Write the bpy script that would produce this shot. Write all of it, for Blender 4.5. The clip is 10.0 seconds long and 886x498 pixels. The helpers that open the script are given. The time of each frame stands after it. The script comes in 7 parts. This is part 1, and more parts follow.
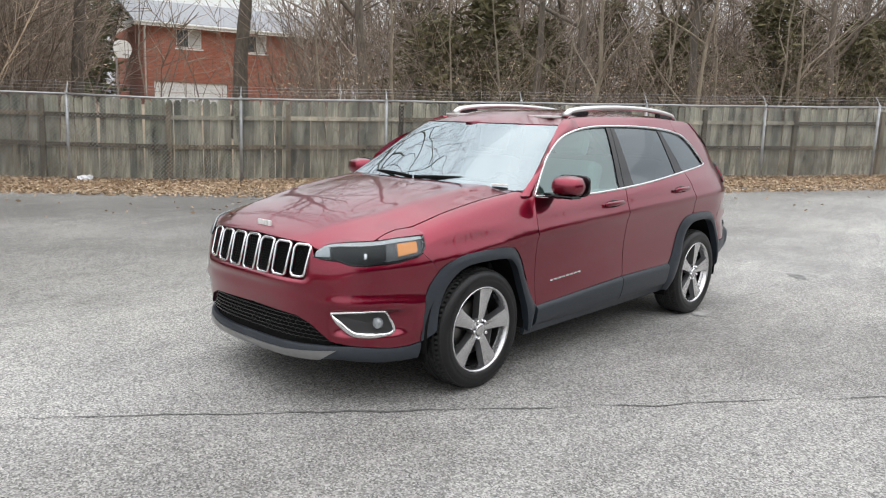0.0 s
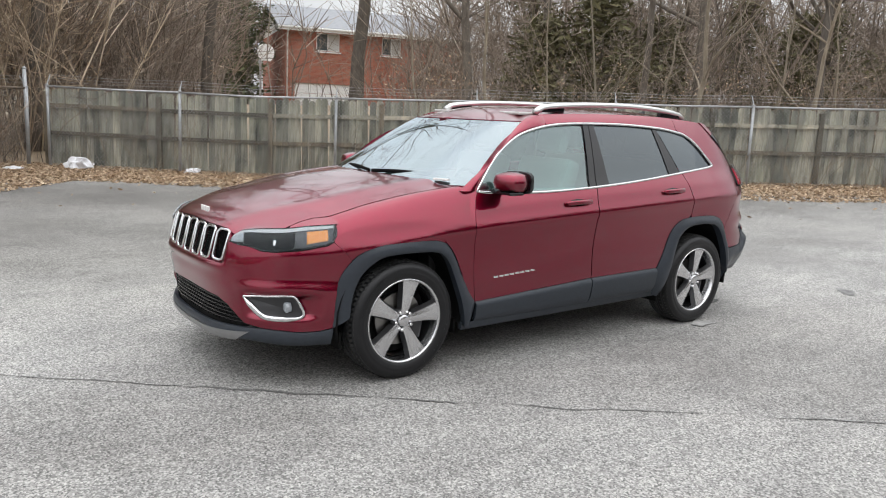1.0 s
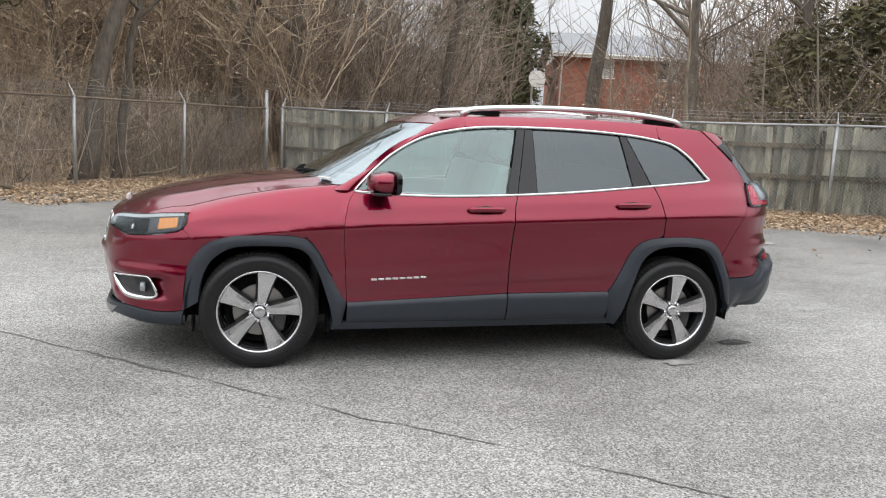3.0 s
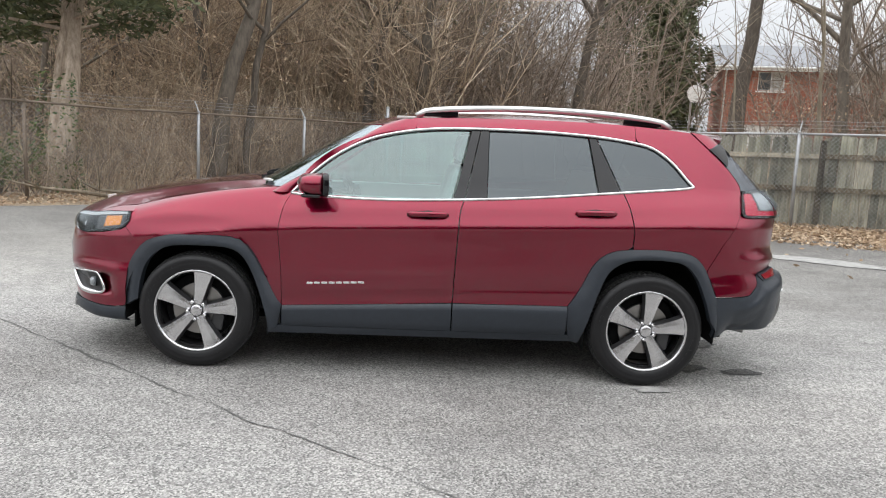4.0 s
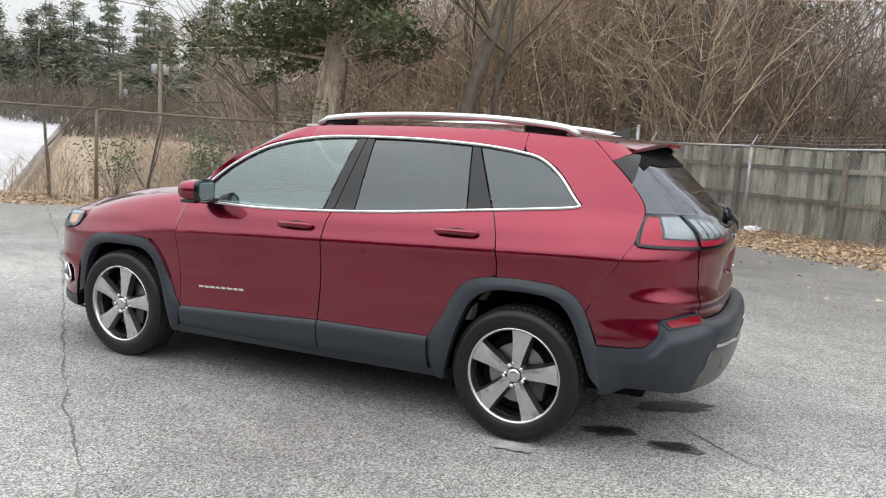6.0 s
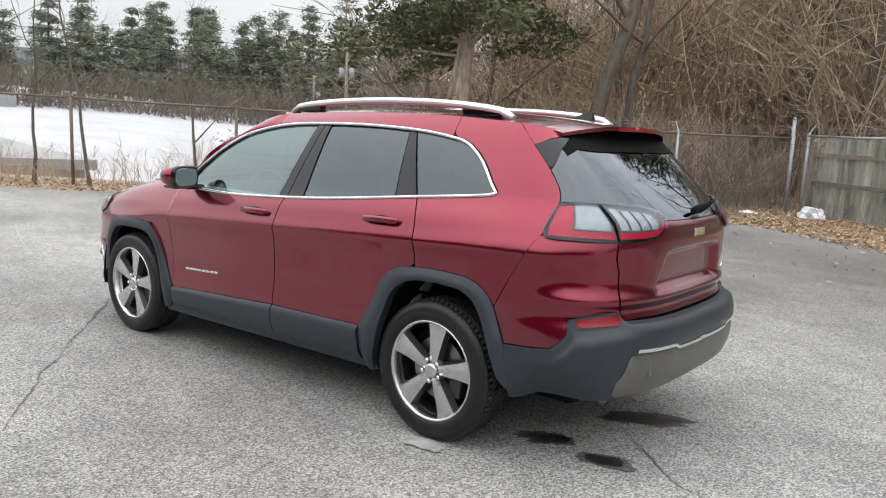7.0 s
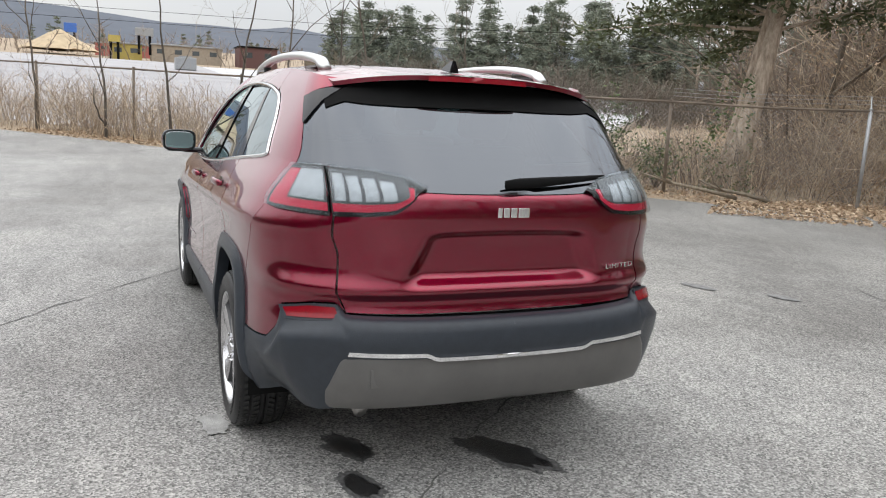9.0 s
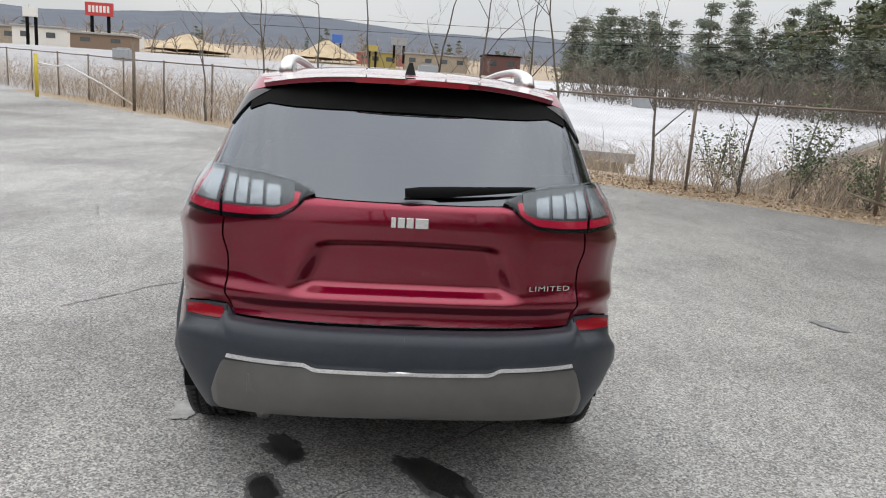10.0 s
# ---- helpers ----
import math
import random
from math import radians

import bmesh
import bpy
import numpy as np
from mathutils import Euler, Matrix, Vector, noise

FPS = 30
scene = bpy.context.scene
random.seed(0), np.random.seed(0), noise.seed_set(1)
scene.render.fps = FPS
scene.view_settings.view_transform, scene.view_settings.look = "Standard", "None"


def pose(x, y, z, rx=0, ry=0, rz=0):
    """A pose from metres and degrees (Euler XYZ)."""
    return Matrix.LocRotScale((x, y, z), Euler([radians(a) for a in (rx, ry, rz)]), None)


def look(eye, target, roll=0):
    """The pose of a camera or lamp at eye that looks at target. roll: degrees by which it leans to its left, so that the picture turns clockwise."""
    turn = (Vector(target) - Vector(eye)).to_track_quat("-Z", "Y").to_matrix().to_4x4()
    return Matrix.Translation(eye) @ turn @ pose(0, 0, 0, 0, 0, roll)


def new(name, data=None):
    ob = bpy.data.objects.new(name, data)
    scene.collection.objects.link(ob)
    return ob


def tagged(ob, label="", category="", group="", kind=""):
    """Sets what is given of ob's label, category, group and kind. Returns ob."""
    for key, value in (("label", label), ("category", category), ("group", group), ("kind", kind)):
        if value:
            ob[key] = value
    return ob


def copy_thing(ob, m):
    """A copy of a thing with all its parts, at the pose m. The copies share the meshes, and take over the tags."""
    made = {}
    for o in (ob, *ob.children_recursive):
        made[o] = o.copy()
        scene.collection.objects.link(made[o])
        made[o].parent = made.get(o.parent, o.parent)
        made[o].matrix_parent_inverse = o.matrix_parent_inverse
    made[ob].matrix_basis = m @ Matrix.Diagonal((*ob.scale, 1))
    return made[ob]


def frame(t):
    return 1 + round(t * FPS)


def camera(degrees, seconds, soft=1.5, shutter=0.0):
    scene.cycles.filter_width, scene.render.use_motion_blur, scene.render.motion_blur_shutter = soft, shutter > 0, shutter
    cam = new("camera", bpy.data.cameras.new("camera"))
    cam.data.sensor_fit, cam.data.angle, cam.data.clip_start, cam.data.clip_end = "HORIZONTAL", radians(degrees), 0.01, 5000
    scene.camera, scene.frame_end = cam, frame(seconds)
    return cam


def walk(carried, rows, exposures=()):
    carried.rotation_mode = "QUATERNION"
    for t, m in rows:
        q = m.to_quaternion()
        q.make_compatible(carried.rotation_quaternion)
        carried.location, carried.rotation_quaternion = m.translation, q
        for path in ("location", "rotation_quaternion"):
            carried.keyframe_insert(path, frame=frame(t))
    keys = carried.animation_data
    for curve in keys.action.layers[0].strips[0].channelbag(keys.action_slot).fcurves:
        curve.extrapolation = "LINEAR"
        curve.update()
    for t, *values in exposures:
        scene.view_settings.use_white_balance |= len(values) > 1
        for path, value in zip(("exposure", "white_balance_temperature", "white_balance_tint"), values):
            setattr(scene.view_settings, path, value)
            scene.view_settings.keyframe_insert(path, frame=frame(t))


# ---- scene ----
cam = camera(59.5, 10.0, soft=1.1)
PATH = [
    (0, (4.646, 3.611, 1.512), (3.197, 2.272, 1.183), 1.9),
    (0.5, (4.242, 4.069, 1.517), (2.925, 2.601, 1.183), 2.1),
    (1, (3.766, 4.471, 1.509), (2.59, 2.888, 1.173), 2.5),
    (1.5, (3.248, 4.811, 1.527), (2.22, 3.127, 1.197), 2.9),
    (2, (2.701, 5.152, 1.514), (1.836, 3.377, 1.195), 3.1),
    (2.2, (2.46, 5.235, 1.497), (1.666, 3.427, 1.179), 3.2),
    (3.5, (0.729, 5.493, 1.45), (0.455, 3.534, 1.159), 3.0),
    (4, (0.018, 5.436, 1.429), (-0.033, 3.456, 1.15), 3.0),
    (4.5, (-0.666, 5.28, 1.433), (-0.498, 3.306, 1.158), 3.2),
    (5, (-1.301, 5.085, 1.466), (-0.915, 3.141, 1.198), 3.3),
    (5.5, (-1.976, 4.875, 1.499), (-1.37, 2.988, 1.229), 3.3),
    (6, (-2.581, 4.51, 1.494), (-1.758, 2.708, 1.223), 3.2),
    (7.3, (-3.902, 3.408, 1.483), (-2.562, 1.956, 1.173), 2.7),
    (7.5, (-4.067, 3.19, 1.456), (-2.657, 1.808, 1.138), 2.6),
    (8, (-4.368, 2.594, 1.441), (-2.806, 1.391, 1.106), 2.5),
    (8.5, (-4.551, 1.956, 1.444), (-2.853, 0.958, 1.093), 2.6),
    (9, (-4.746, 1.31, 1.446), (-2.934, 0.547, 1.081), 2.9),
    (9.5, (-4.8, 0.682, 1.465), (-2.895, 0.206, 1.087), 3.3),
    (10, (-4.868, 0.126, 1.495), (-2.913, -0.058, 1.115), 3.6),
]
walk(cam, [(t, look(eye, target, roll)) for t, eye, target, roll in PATH], [(0.0, 0.19), (2.0, 0.20), (4.0, 0.28), (8.0, 0.25), (9.0, 0.19), (9.5, 0.12), (10.0, 0.02)])

# ---- light ----
world = bpy.data.worlds.new("overcast_sky")
scene.world = world
world.use_nodes = True
wt = world.node_tree
for n in list(wt.nodes):
    wt.nodes.remove(n)
w_out = wt.nodes.new("ShaderNodeOutputWorld")
w_bg = wt.nodes.new("ShaderNodeBackground")
w_sky = wt.nodes.new("ShaderNodeTexSky")
w_sky.sky_type = "NISHITA"
w_sky.sun_disc = False
w_sky.sun_elevation = radians(48)
w_sky.sun_rotation = radians(60)
w_scale = wt.nodes.new("ShaderNodeVectorMath")
w_scale.operation = "SCALE"
w_scale.inputs["Scale"].default_value = 0.09
w_tc = wt.nodes.new("ShaderNodeTexCoord")
w_map = wt.nodes.new("ShaderNodeMapping")
w_map.inputs["Scale"].default_value = (1.2, 1.2, 4.0)
w_noise = wt.nodes.new("ShaderNodeTexNoise")
w_noise.inputs["Scale"].default_value = 1.6
w_noise.inputs["Detail"].default_value = 5.0
w_ramp = wt.nodes.new("ShaderNodeValToRGB")
w_ramp.color_ramp.elements[0].position = 0.3
w_ramp.color_ramp.elements[0].color = (0.74, 0.76, 0.80, 1)
w_ramp.color_ramp.elements[1].position = 0.72
w_ramp.color_ramp.elements[1].color = (0.96, 0.96, 0.96, 1)
w_mix = wt.nodes.new("ShaderNodeMixRGB")
w_mix.inputs["Fac"].default_value = 0.88
wt.links.new(w_sky.outputs["Color"], w_scale.inputs[0])
wt.links.new(w_tc.outputs["Generated"], w_map.inputs["Vector"])
wt.links.new(w_map.outputs["Vector"], w_noise.inputs["Vector"])
wt.links.new(w_noise.outputs["Fac"], w_ramp.inputs["Fac"])
wt.links.new(w_scale.outputs["Vector"], w_mix.inputs["Color1"])
wt.links.new(w_ramp.outputs["Color"], w_mix.inputs["Color2"])
# an overcast sky is three to four times as bright overhead as at the horizon
w_sep = wt.nodes.new("ShaderNodeSeparateXYZ")
w_grad = wt.nodes.new("ShaderNodeMapRange")
w_grad.inputs["From Min"].default_value = 0.0
w_grad.inputs["From Max"].default_value = 1.0
w_grad.inputs["To Min"].default_value = 0.62
w_grad.inputs["To Max"].default_value = 2.6
w_lit = wt.nodes.new("ShaderNodeVectorMath")
w_lit.operation = "SCALE"
wt.links.new(w_tc.outputs["Generated"], w_sep.inputs["Vector"])
wt.links.new(w_sep.outputs["Z"], w_grad.inputs["Value"])
wt.links.new(w_mix.outputs["Color"], w_lit.inputs[0])
wt.links.new(w_grad.outputs["Result"], w_lit.inputs["Scale"])
wt.links.new(w_lit.outputs["Vector"], w_bg.inputs["Color"])
w_bg.inputs["Strength"].default_value = 1.0
wt.links.new(w_bg.outputs["Background"], w_out.inputs["Surface"])

sun = new("sun", bpy.data.lights.new("sun", "SUN"))
sun.data.energy = 0.6
sun.data.angle = radians(150)
sun.data.color = (1.0, 0.97, 0.92)
sun.matrix_world = look((6, 12, 18), (0, 0, 0))

# ---- materials ----
def shader(name, rough=0.6, metal=0.0, **extra):
    m = bpy.data.materials.new(name)
    m.use_nodes = True
    b = m.node_tree.nodes["Principled BSDF"]
    b.inputs["Roughness"].default_value = rough
    b.inputs["Metallic"].default_value = metal
    for key, value in extra.items():
        b.inputs[key.replace("_", " ")].default_value = value
    return m, m.node_tree, b


def coords(t, scale, kind="Object"):
    tc = t.nodes.new("ShaderNodeTexCoord")
    mp = t.nodes.new("ShaderNodeMapping")
    mp.inputs["Scale"].default_value = scale if isinstance(scale, tuple) else (scale,) * 3
    t.links.new(tc.outputs[kind], mp.inputs["Vector"])
    return mp.outputs["Vector"]


def grain(t, vec, scale, detail=6.0, rough=0.6):
    n = t.nodes.new("ShaderNodeTexNoise")
    n.inputs["Scale"].default_value = scale
    n.inputs["Detail"].default_value = detail
    n.inputs["Roughness"].default_value = rough
    t.links.new(vec, n.inputs["Vector"])
    return n.outputs["Fac"]


def ramp(t, fac, stops):
    r = t.nodes.new("ShaderNodeValToRGB")
    e = r.color_ramp.elements
    while len(e) < len(stops):
        e.new(0.5)
    for el, (p, c) in zip(e, stops):
        el.position = p
        el.color = (*c, 1) if len(c) == 3 else c
    t.links.new(fac, r.inputs["Fac"])
    return r.outputs["Color"]


def blend(t, fac, a, b, mode="MIX"):
    m = t.nodes.new("ShaderNodeMixRGB")
    m.blend_type = mode
    for v, s in ((fac, "Fac"), (a, "Color1"), (b, "Color2")):
        if isinstance(v, (float, int)):
            m.inputs[s].default_value = v
        elif isinstance(v, tuple):
            m.inputs[s].default_value = (*v, 1)
        else:
            t.links.new(v, m.inputs[s])
    return m.outputs["Color"]


def relief(t, b, height, strength=0.3, distance=0.01):
    n = t.nodes.new("ShaderNodeBump")
    n.inputs["Strength"].default_value = strength
    n.inputs["Distance"].default_value = distance
    t.links.new(height, n.inputs["Height"])
    t.links.new(n.outputs["Normal"], b.inputs["Normal"])


def rand_out(t, island=False):
    if island:
        return t.nodes.new("ShaderNodeNewGeometry").outputs["Random Per Island"]
    return t.nodes.new("ShaderNodeObjectInfo").outputs["Random"]


def simple(name, colour, rough=0.6, metal=0.0, vary=0.15, scale=8.0, bump=0.0, **extra):
    m, t, b = shader(name, rough, metal, **extra)
    v = coords(t, 1.0)
    f = grain(t, v, scale)
    lo = tuple(c * (1 - vary) for c in colour)
    hi = tuple(min(1, c * (1 + vary)) for c in colour)
    t.links.new(ramp(t, f, [(0.3, lo), (0.7, hi)]), b.inputs["Base Color"])
    if bump:
        relief(t, b, grain(t, v, scale * 6), bump)
    return m


def make_asphalt():
    m, t, b = shader("weathered_asphalt", 0.9, Specular_IOR_Level=0.25)
    v = coords(t, 1.0)
    stones = t.nodes.new("ShaderNodeTexVoronoi")
    stones.inputs["Scale"].default_value = 125.0
    t.links.new(v, stones.inputs["Vector"])
    speck = ramp(t, stones.outputs["Color"], [(0.1, (0.13, 0.13, 0.126)), (0.5, (0.325, 0.321, 0.311)), (0.9, (0.60, 0.59, 0.57))])
    fine = grain(t, v, 55, 8, 0.75)
    speck2 = blend(t, 0.75, speck, ramp(t, fine, [(0.3, (0.55, 0.55, 0.55)), (0.7, (1.1, 1.1, 1.1))]), "MULTIPLY")
    large = grain(t, v, 0.32, 6, 0.62)
    tone = ramp(t, large, [(0.36, (0.76, 0.75, 0.74)), (0.50, (1.0, 1.0, 0.99)), (0.64, (1.2, 1.19, 1.17))])
    c = blend(t, 1.0, speck2, tone, "MULTIPLY")
    mid = grain(t, coords(t, (1.0, 2.6, 1.0)), 1.7, 5, 0.7)
    c = blend(t, 0.5, c, ramp(t, mid, [(0.35, (0.74, 0.74, 0.75)), (0.6, (1.06, 1.06, 1.05))]), "MULTIPLY")
    # broad bands of older, darker surfacing
    bands = grain(t, coords(t, (0.35, 1.0, 1.0)), 0.16, 4, 0.55)
    c = blend(t, 1.0, c, ramp(t, bands, [(0.38, (0.80, 0.79, 0.785)), (0.52, (1.0, 1.0, 1.0)), (0.66, (1.10, 1.10, 1.09))]), "MULTIPLY")
    # the strip beyond the parked car is darker, with a ragged border
    split = t.nodes.new("ShaderNodeSeparateXYZ")
    t.links.new(v, split.inputs["Vector"])
    ragged = t.nodes.new("ShaderNodeMath")
    ragged.operation = "MULTIPLY_ADD"
    ragged.inputs[1].default_value = 3.0
    t.links.new(grain(t, v, 0.45, 6, 0.65), ragged.inputs[0])
    t.links.new(split.outputs["Y"], ragged.inputs[2])
    strip_fade = t.nodes.new("ShaderNodeMapRange")
    strip_fade.inputs["From Min"].default_value = -2.2
    strip_fade.inputs["From Max"].default_value = 1.4
    t.links.new(ragged.outputs["Value"], strip_fade.inputs["Value"])
    c = blend(t, 1.0, c, ramp(t, strip_fade.outputs["Result"], [(0.0, (0.76, 0.75, 0.735)), (1.0, (1.10, 1.10, 1.10))]), "MULTIPLY")
    t.links.new(c, b.inputs["Base Color"])
    t.links.new(ramp(t, large, [(0.3, (0.75,) * 3), (0.7, (0.95,) * 3)]), b.inputs["Roughness"])
    h = blend(t, 0.5, stones.outputs["Distance"], fine)
    relief(t, b, h, 0.6, 0.006)
    return m


def make_paint():
    m, t, b = shader("deep_red_metallic_paint", 0.30, 1.0)
    v = coords(t, 1.0)
    flake = t.nodes.new("ShaderNodeTexVoronoi")
    flake.inputs["Scale"].default_value = 900.0
    t.links.new(v, flake.inputs["Vector"])
    c = ramp(t, flake.outputs["Color"], [(0.0, (0.165, 0.001, 0.016)), (1.0, (0.265, 0.002, 0.029))])
    t.links.new(c, b.inputs["Base Color"])
    dust = grain(t, v, 3.0, 6, 0.7)
    t.links.new(ramp(t, dust, [(0.35, (0.008,) * 3), (0.75, (0.03,) * 3)]), b.inputs["Coat Roughness"])
    b.inputs["Coat Weight"].default_value = 1.0
    b.inputs["Coat IOR"].default_value = 1.60
    b.inputs["Specular IOR Level"].default_value = 0.0
    return m


def make_wood(name, dark, light, grain_axis=(14.0, 14.0, 1.2)):
    m, t, b = shader(name, 0.88)
    v = coords(t, grain_axis)
    f = grain(t, v, 2.2, 8, 0.65)
    c = ramp(t, f, [(0.25, dark), (0.6, light), (0.8, tuple(x * 1.2 for x in light))])
    r = rand_out(t)
    c = blend(t, 1.0, c, ramp(t, r, [(0.0, (0.52, 0.53, 0.52)), (0.5, (0.92, 0.91, 0.87)), (1.0, (1.3, 1.25, 1.18))]), "MULTIPLY")
    place = t.nodes.new("ShaderNodeNewGeometry").outputs["Position"]
    stretch = t.nodes.new("ShaderNodeMapping")
    stretch.inputs["Scale"].default_value = (1.0, 1.0, 0.35)
    t.links.new(place, stretch.inputs["Vector"])
    stain = grain(t, stretch.outputs["Vector"], 2.6, 7, 0.72)
    c = blend(t, 1.0, c, ramp(t, stain, [(0.36, (0.30, 0.31, 0.30)), (0.47, (0.78, 0.79, 0.77)), (0.62, (1.16, 1.16, 1.12))]), "MULTIPLY")
    moss = grain(t, place, 0.9, 5, 0.65)
    c = blend(t, 0.5, c, ramp(t, moss, [(0.50, (1.0, 0.98, 0.96)), (0.72, (0.72, 0.80, 0.62))]), "MULTIPLY")
    t.links.new(c, b.inputs["Base Color"])
    relief(t, b, f, 0.5, 0.004)
    return m


def make_bark(name, dark, light):
    m, t, b = shader(name, 0.92)
    v = coords(t, (7.0, 7.0, 1.6))
    f = grain(t, v, 2.0, 8, 0.7)
    c = ramp(t, f, [(0.3, dark), (0.7, light)])
    r = rand_out(t)
    c = blend(t, 1.0, c, ramp(t, r, [(0.0, (0.75, 0.75, 0.75)), (1.0, (1.15, 1.12, 1.08))]), "MULTIPLY")
    t.links.new(c, b.inputs["Base Color"])
    relief(t, b, f, 0.8, 0.02)
    return m


def make_islands(name, colours, rough=0.85, **extra):
    m, t, b = shader(name, rough, **extra)
    n = len(colours)
    c = ramp(t, rand_out(t, True), [((i + 0.5) / n, c) for i, c in enumerate(colours)])
    t.links.new(c, b.inputs["Base Color"])
    return m


def make_ground():
    m, t, b = shader("earth_with_dead_grass", 0.95)
    v = coords(t, 1.0)
    a = grain(t, v, 0.5, 8, 0.7)
    f = grain(t, v, 20, 8, 0.8)
    c = blend(t, 0.65, ramp(t, a, [(0.3, (0.19, 0.145, 0.10)), (0.5, (0.34, 0.265, 0.18)), (0.7, (0.44, 0.36, 0.25))]),
              ramp(t, f, [(0.34, (0.11, 0.08, 0.055)), (0.5, (0.36, 0.28, 0.195)), (0.66, (0.66, 0.53, 0.39))]))
    t.links.new(c, b.inputs["Base Color"])
    relief(t, b, f, 0.8, 0.03)
    return m


def make_brick():
    m, t, b = shader("red_brick", 0.9)
    br = t.nodes.new("ShaderNodeTexBrick")
    tc = coords(t, (1, 1, 1), "UV")
    t.links.new(tc, br.inputs["Vector"])
    br.inputs["Color1"].default_value = (0.30, 0.075, 0.042, 1)
    br.inputs["Color2"].default_value = (0.42, 0.125, 0.07, 1)
    br.inputs["Mortar"].default_value = (0.34, 0.24, 0.19, 1)
    br.inputs["Scale"].default_value = 1.0
    br.inputs["Brick Width"].default_value = 0.21
    br.inputs["Row Height"].default_value = 0.075
    br.inputs["Mortar Size"].default_value = 0.01
    s = grain(t, coords(t, 1.0), 1.2, 5)
    c = blend(t, 0.7, br.outputs["Color"], ramp(t, s, [(0.3, (0.7, 0.7, 0.7)), (0.7, (1.05, 1.0, 1.0))]), "MULTIPLY")
    t.links.new(c, b.inputs["Base Color"])
    relief(t, b, br.outputs["Fac"], -0.4, 0.01)
    return m


def make_glass(name, tint, rough=0.0, gloss=0.11, shine=(0.87, 0.96, 1.0)):
    m, t, b = shader(name, rough)
    t.nodes.remove(b)
    out = t.nodes["Material Output"]
    tr = t.nodes.new("ShaderNodeBsdfTransparent")
    tr.inputs["Color"].default_value = (*tint, 1)
    gl = t.nodes.new("ShaderNodeBsdfGlossy")
    gl.inputs["Roughness"].default_value = rough
    gl.inputs["Color"].default_value = (*shine, 1)
    lw = t.nodes.new("ShaderNodeLayerWeight")
    lw.inputs["Blend"].default_value = 0.5
    pw = t.nodes.new("ShaderNodeMath")
    pw.operation = "POWER"
    pw.inputs[1].default_value = 3.5
    fr = t.nodes.new("ShaderNodeMath")
    fr.operation = "MULTIPLY_ADD"
    fr.inputs[1].default_value = 0.85
    fr.inputs[2].default_value = gloss
    t.links.new(lw.outputs["Facing"], pw.inputs[0])
    t.links.new(pw.outputs["Value"], fr.inputs[0])
    mx = t.nodes.new("ShaderNodeMixShader")
    t.links.new(fr.outputs["Value"], mx.inputs["Fac"])
    t.links.new(tr.outputs["BSDF"], mx.inputs[1])
    t.links.new(gl.outputs["BSDF"], mx.inputs[2])
    t.links.new(mx.outputs["Shader"], out.inputs["Surface"])
    return m


ASPHALT = make_asphalt()
PAINT = make_paint()
CLAD = simple("black_textured_plastic", (0.028, 0.034, 0.043), 0.38, vary=0.12, scale=30, bump=0.08, Specular_IOR_Level=0.4)
GLOSSBLACK = simple("gloss_black_trim", (0.004, 0.004, 0.005), 0.08, vary=0.1)
MATTBLACK = simple("matt_black", (0.007, 0.007, 0.007), 0.9, vary=0.2, Specular_IOR_Level=0.15)
CHROME = simple("chrome", (0.80, 0.80, 0.81), 0.08, 1.0, vary=0.02)
SATIN = simple("satin_silver", (0.72, 0.72, 0.71), 0.33, 1.0, vary=0.04)
MACHINED = simple("machined_alloy", (0.66, 0.66, 0.67), 0.25, 1.0, vary=0.06, scale=20)
GREYALLOY = simple("grey_painted_alloy", (0.06, 0.06, 0.062), 0.35, 0.6, vary=0.1)
SKID = simple("grey_painted_plastic", (0.145, 0.142, 0.137), 0.36, 0.5, vary=0.08)
# tread blocks are greyer than the grooves and sidewalls
TREADRUB = simple("grey_tread_rubber", (0.032, 0.032, 0.031), 0.85, vary=0.3, scale=14, Specular_IOR_Level=0.3)
RUBBER = simple("tyre_rubber", (0.008, 0.008, 0.009), 0.42, vary=0.25, scale=12, bump=0.10, Specular_IOR_Level=0.4)
GLASS_CLEAR = make_glass("clear_green_glass", (0.36, 0.56, 0.53), 0.0, 0.175, (0.82, 0.95, 0.95))
GLASS_SCREEN = make_glass("windscreen_glass", (0.22, 0.31, 0.31), 0.0, 0.30, (0.84, 0.95, 1.0))
GLASS_DARK = make_glass("dark_tinted_glass", (0.05, 0.06, 0.065), 0.0, 0.105)
GLASS_BACK = make_glass("dark_rear_glass", (0.045, 0.05, 0.055), 0.0, 0.125, (0.88, 0.93, 1.0))
LAMP_CLEAR = make_glass("lamp_lens", (0.88, 0.90, 0.91), 0.0, 0.02)
RED_LENS = simple("red_lens", (0.50, 0.010, 0.045), 0.2, vary=0.15, scale=60, Coat_Weight=0.4, Specular_IOR_Level=0.25)
REFLECTOR = simple("red_reflector", (0.24, 0.002, 0.010), 0.2, vary=0.2, scale=120)
CHAMBER = simple("grey_lamp_chamber", (0.05, 0.053, 0.058), 0.3, vary=0.25, scale=40, Coat_Weight=0.3)
PALESTRIP = simple("pale_light_guide", (0.46, 0.475, 0.48), 0.25, vary=0.1, scale=30)
CHIN = simple("dark_satin_metal", (0.34, 0.34, 0.345), 0.3, 1.0, vary=0.1)
CLEAR_LENS = simple("frosted_clear_lens", (0.30, 0.325, 0.345), 0.18, 0.2, vary=0.25, scale=40, Coat_Weight=1.0)
LAMPDARK = simple("dark_lamp_chamber", (0.010, 0.011, 0.012), 0.35, vary=0.25, scale=40, Specular_IOR_Level=0.15)
AMBER = simple("amber_lens", (0.72, 0.26, 0.035), 0.15, vary=0.15, scale=60, Coat_Weight=1.0)
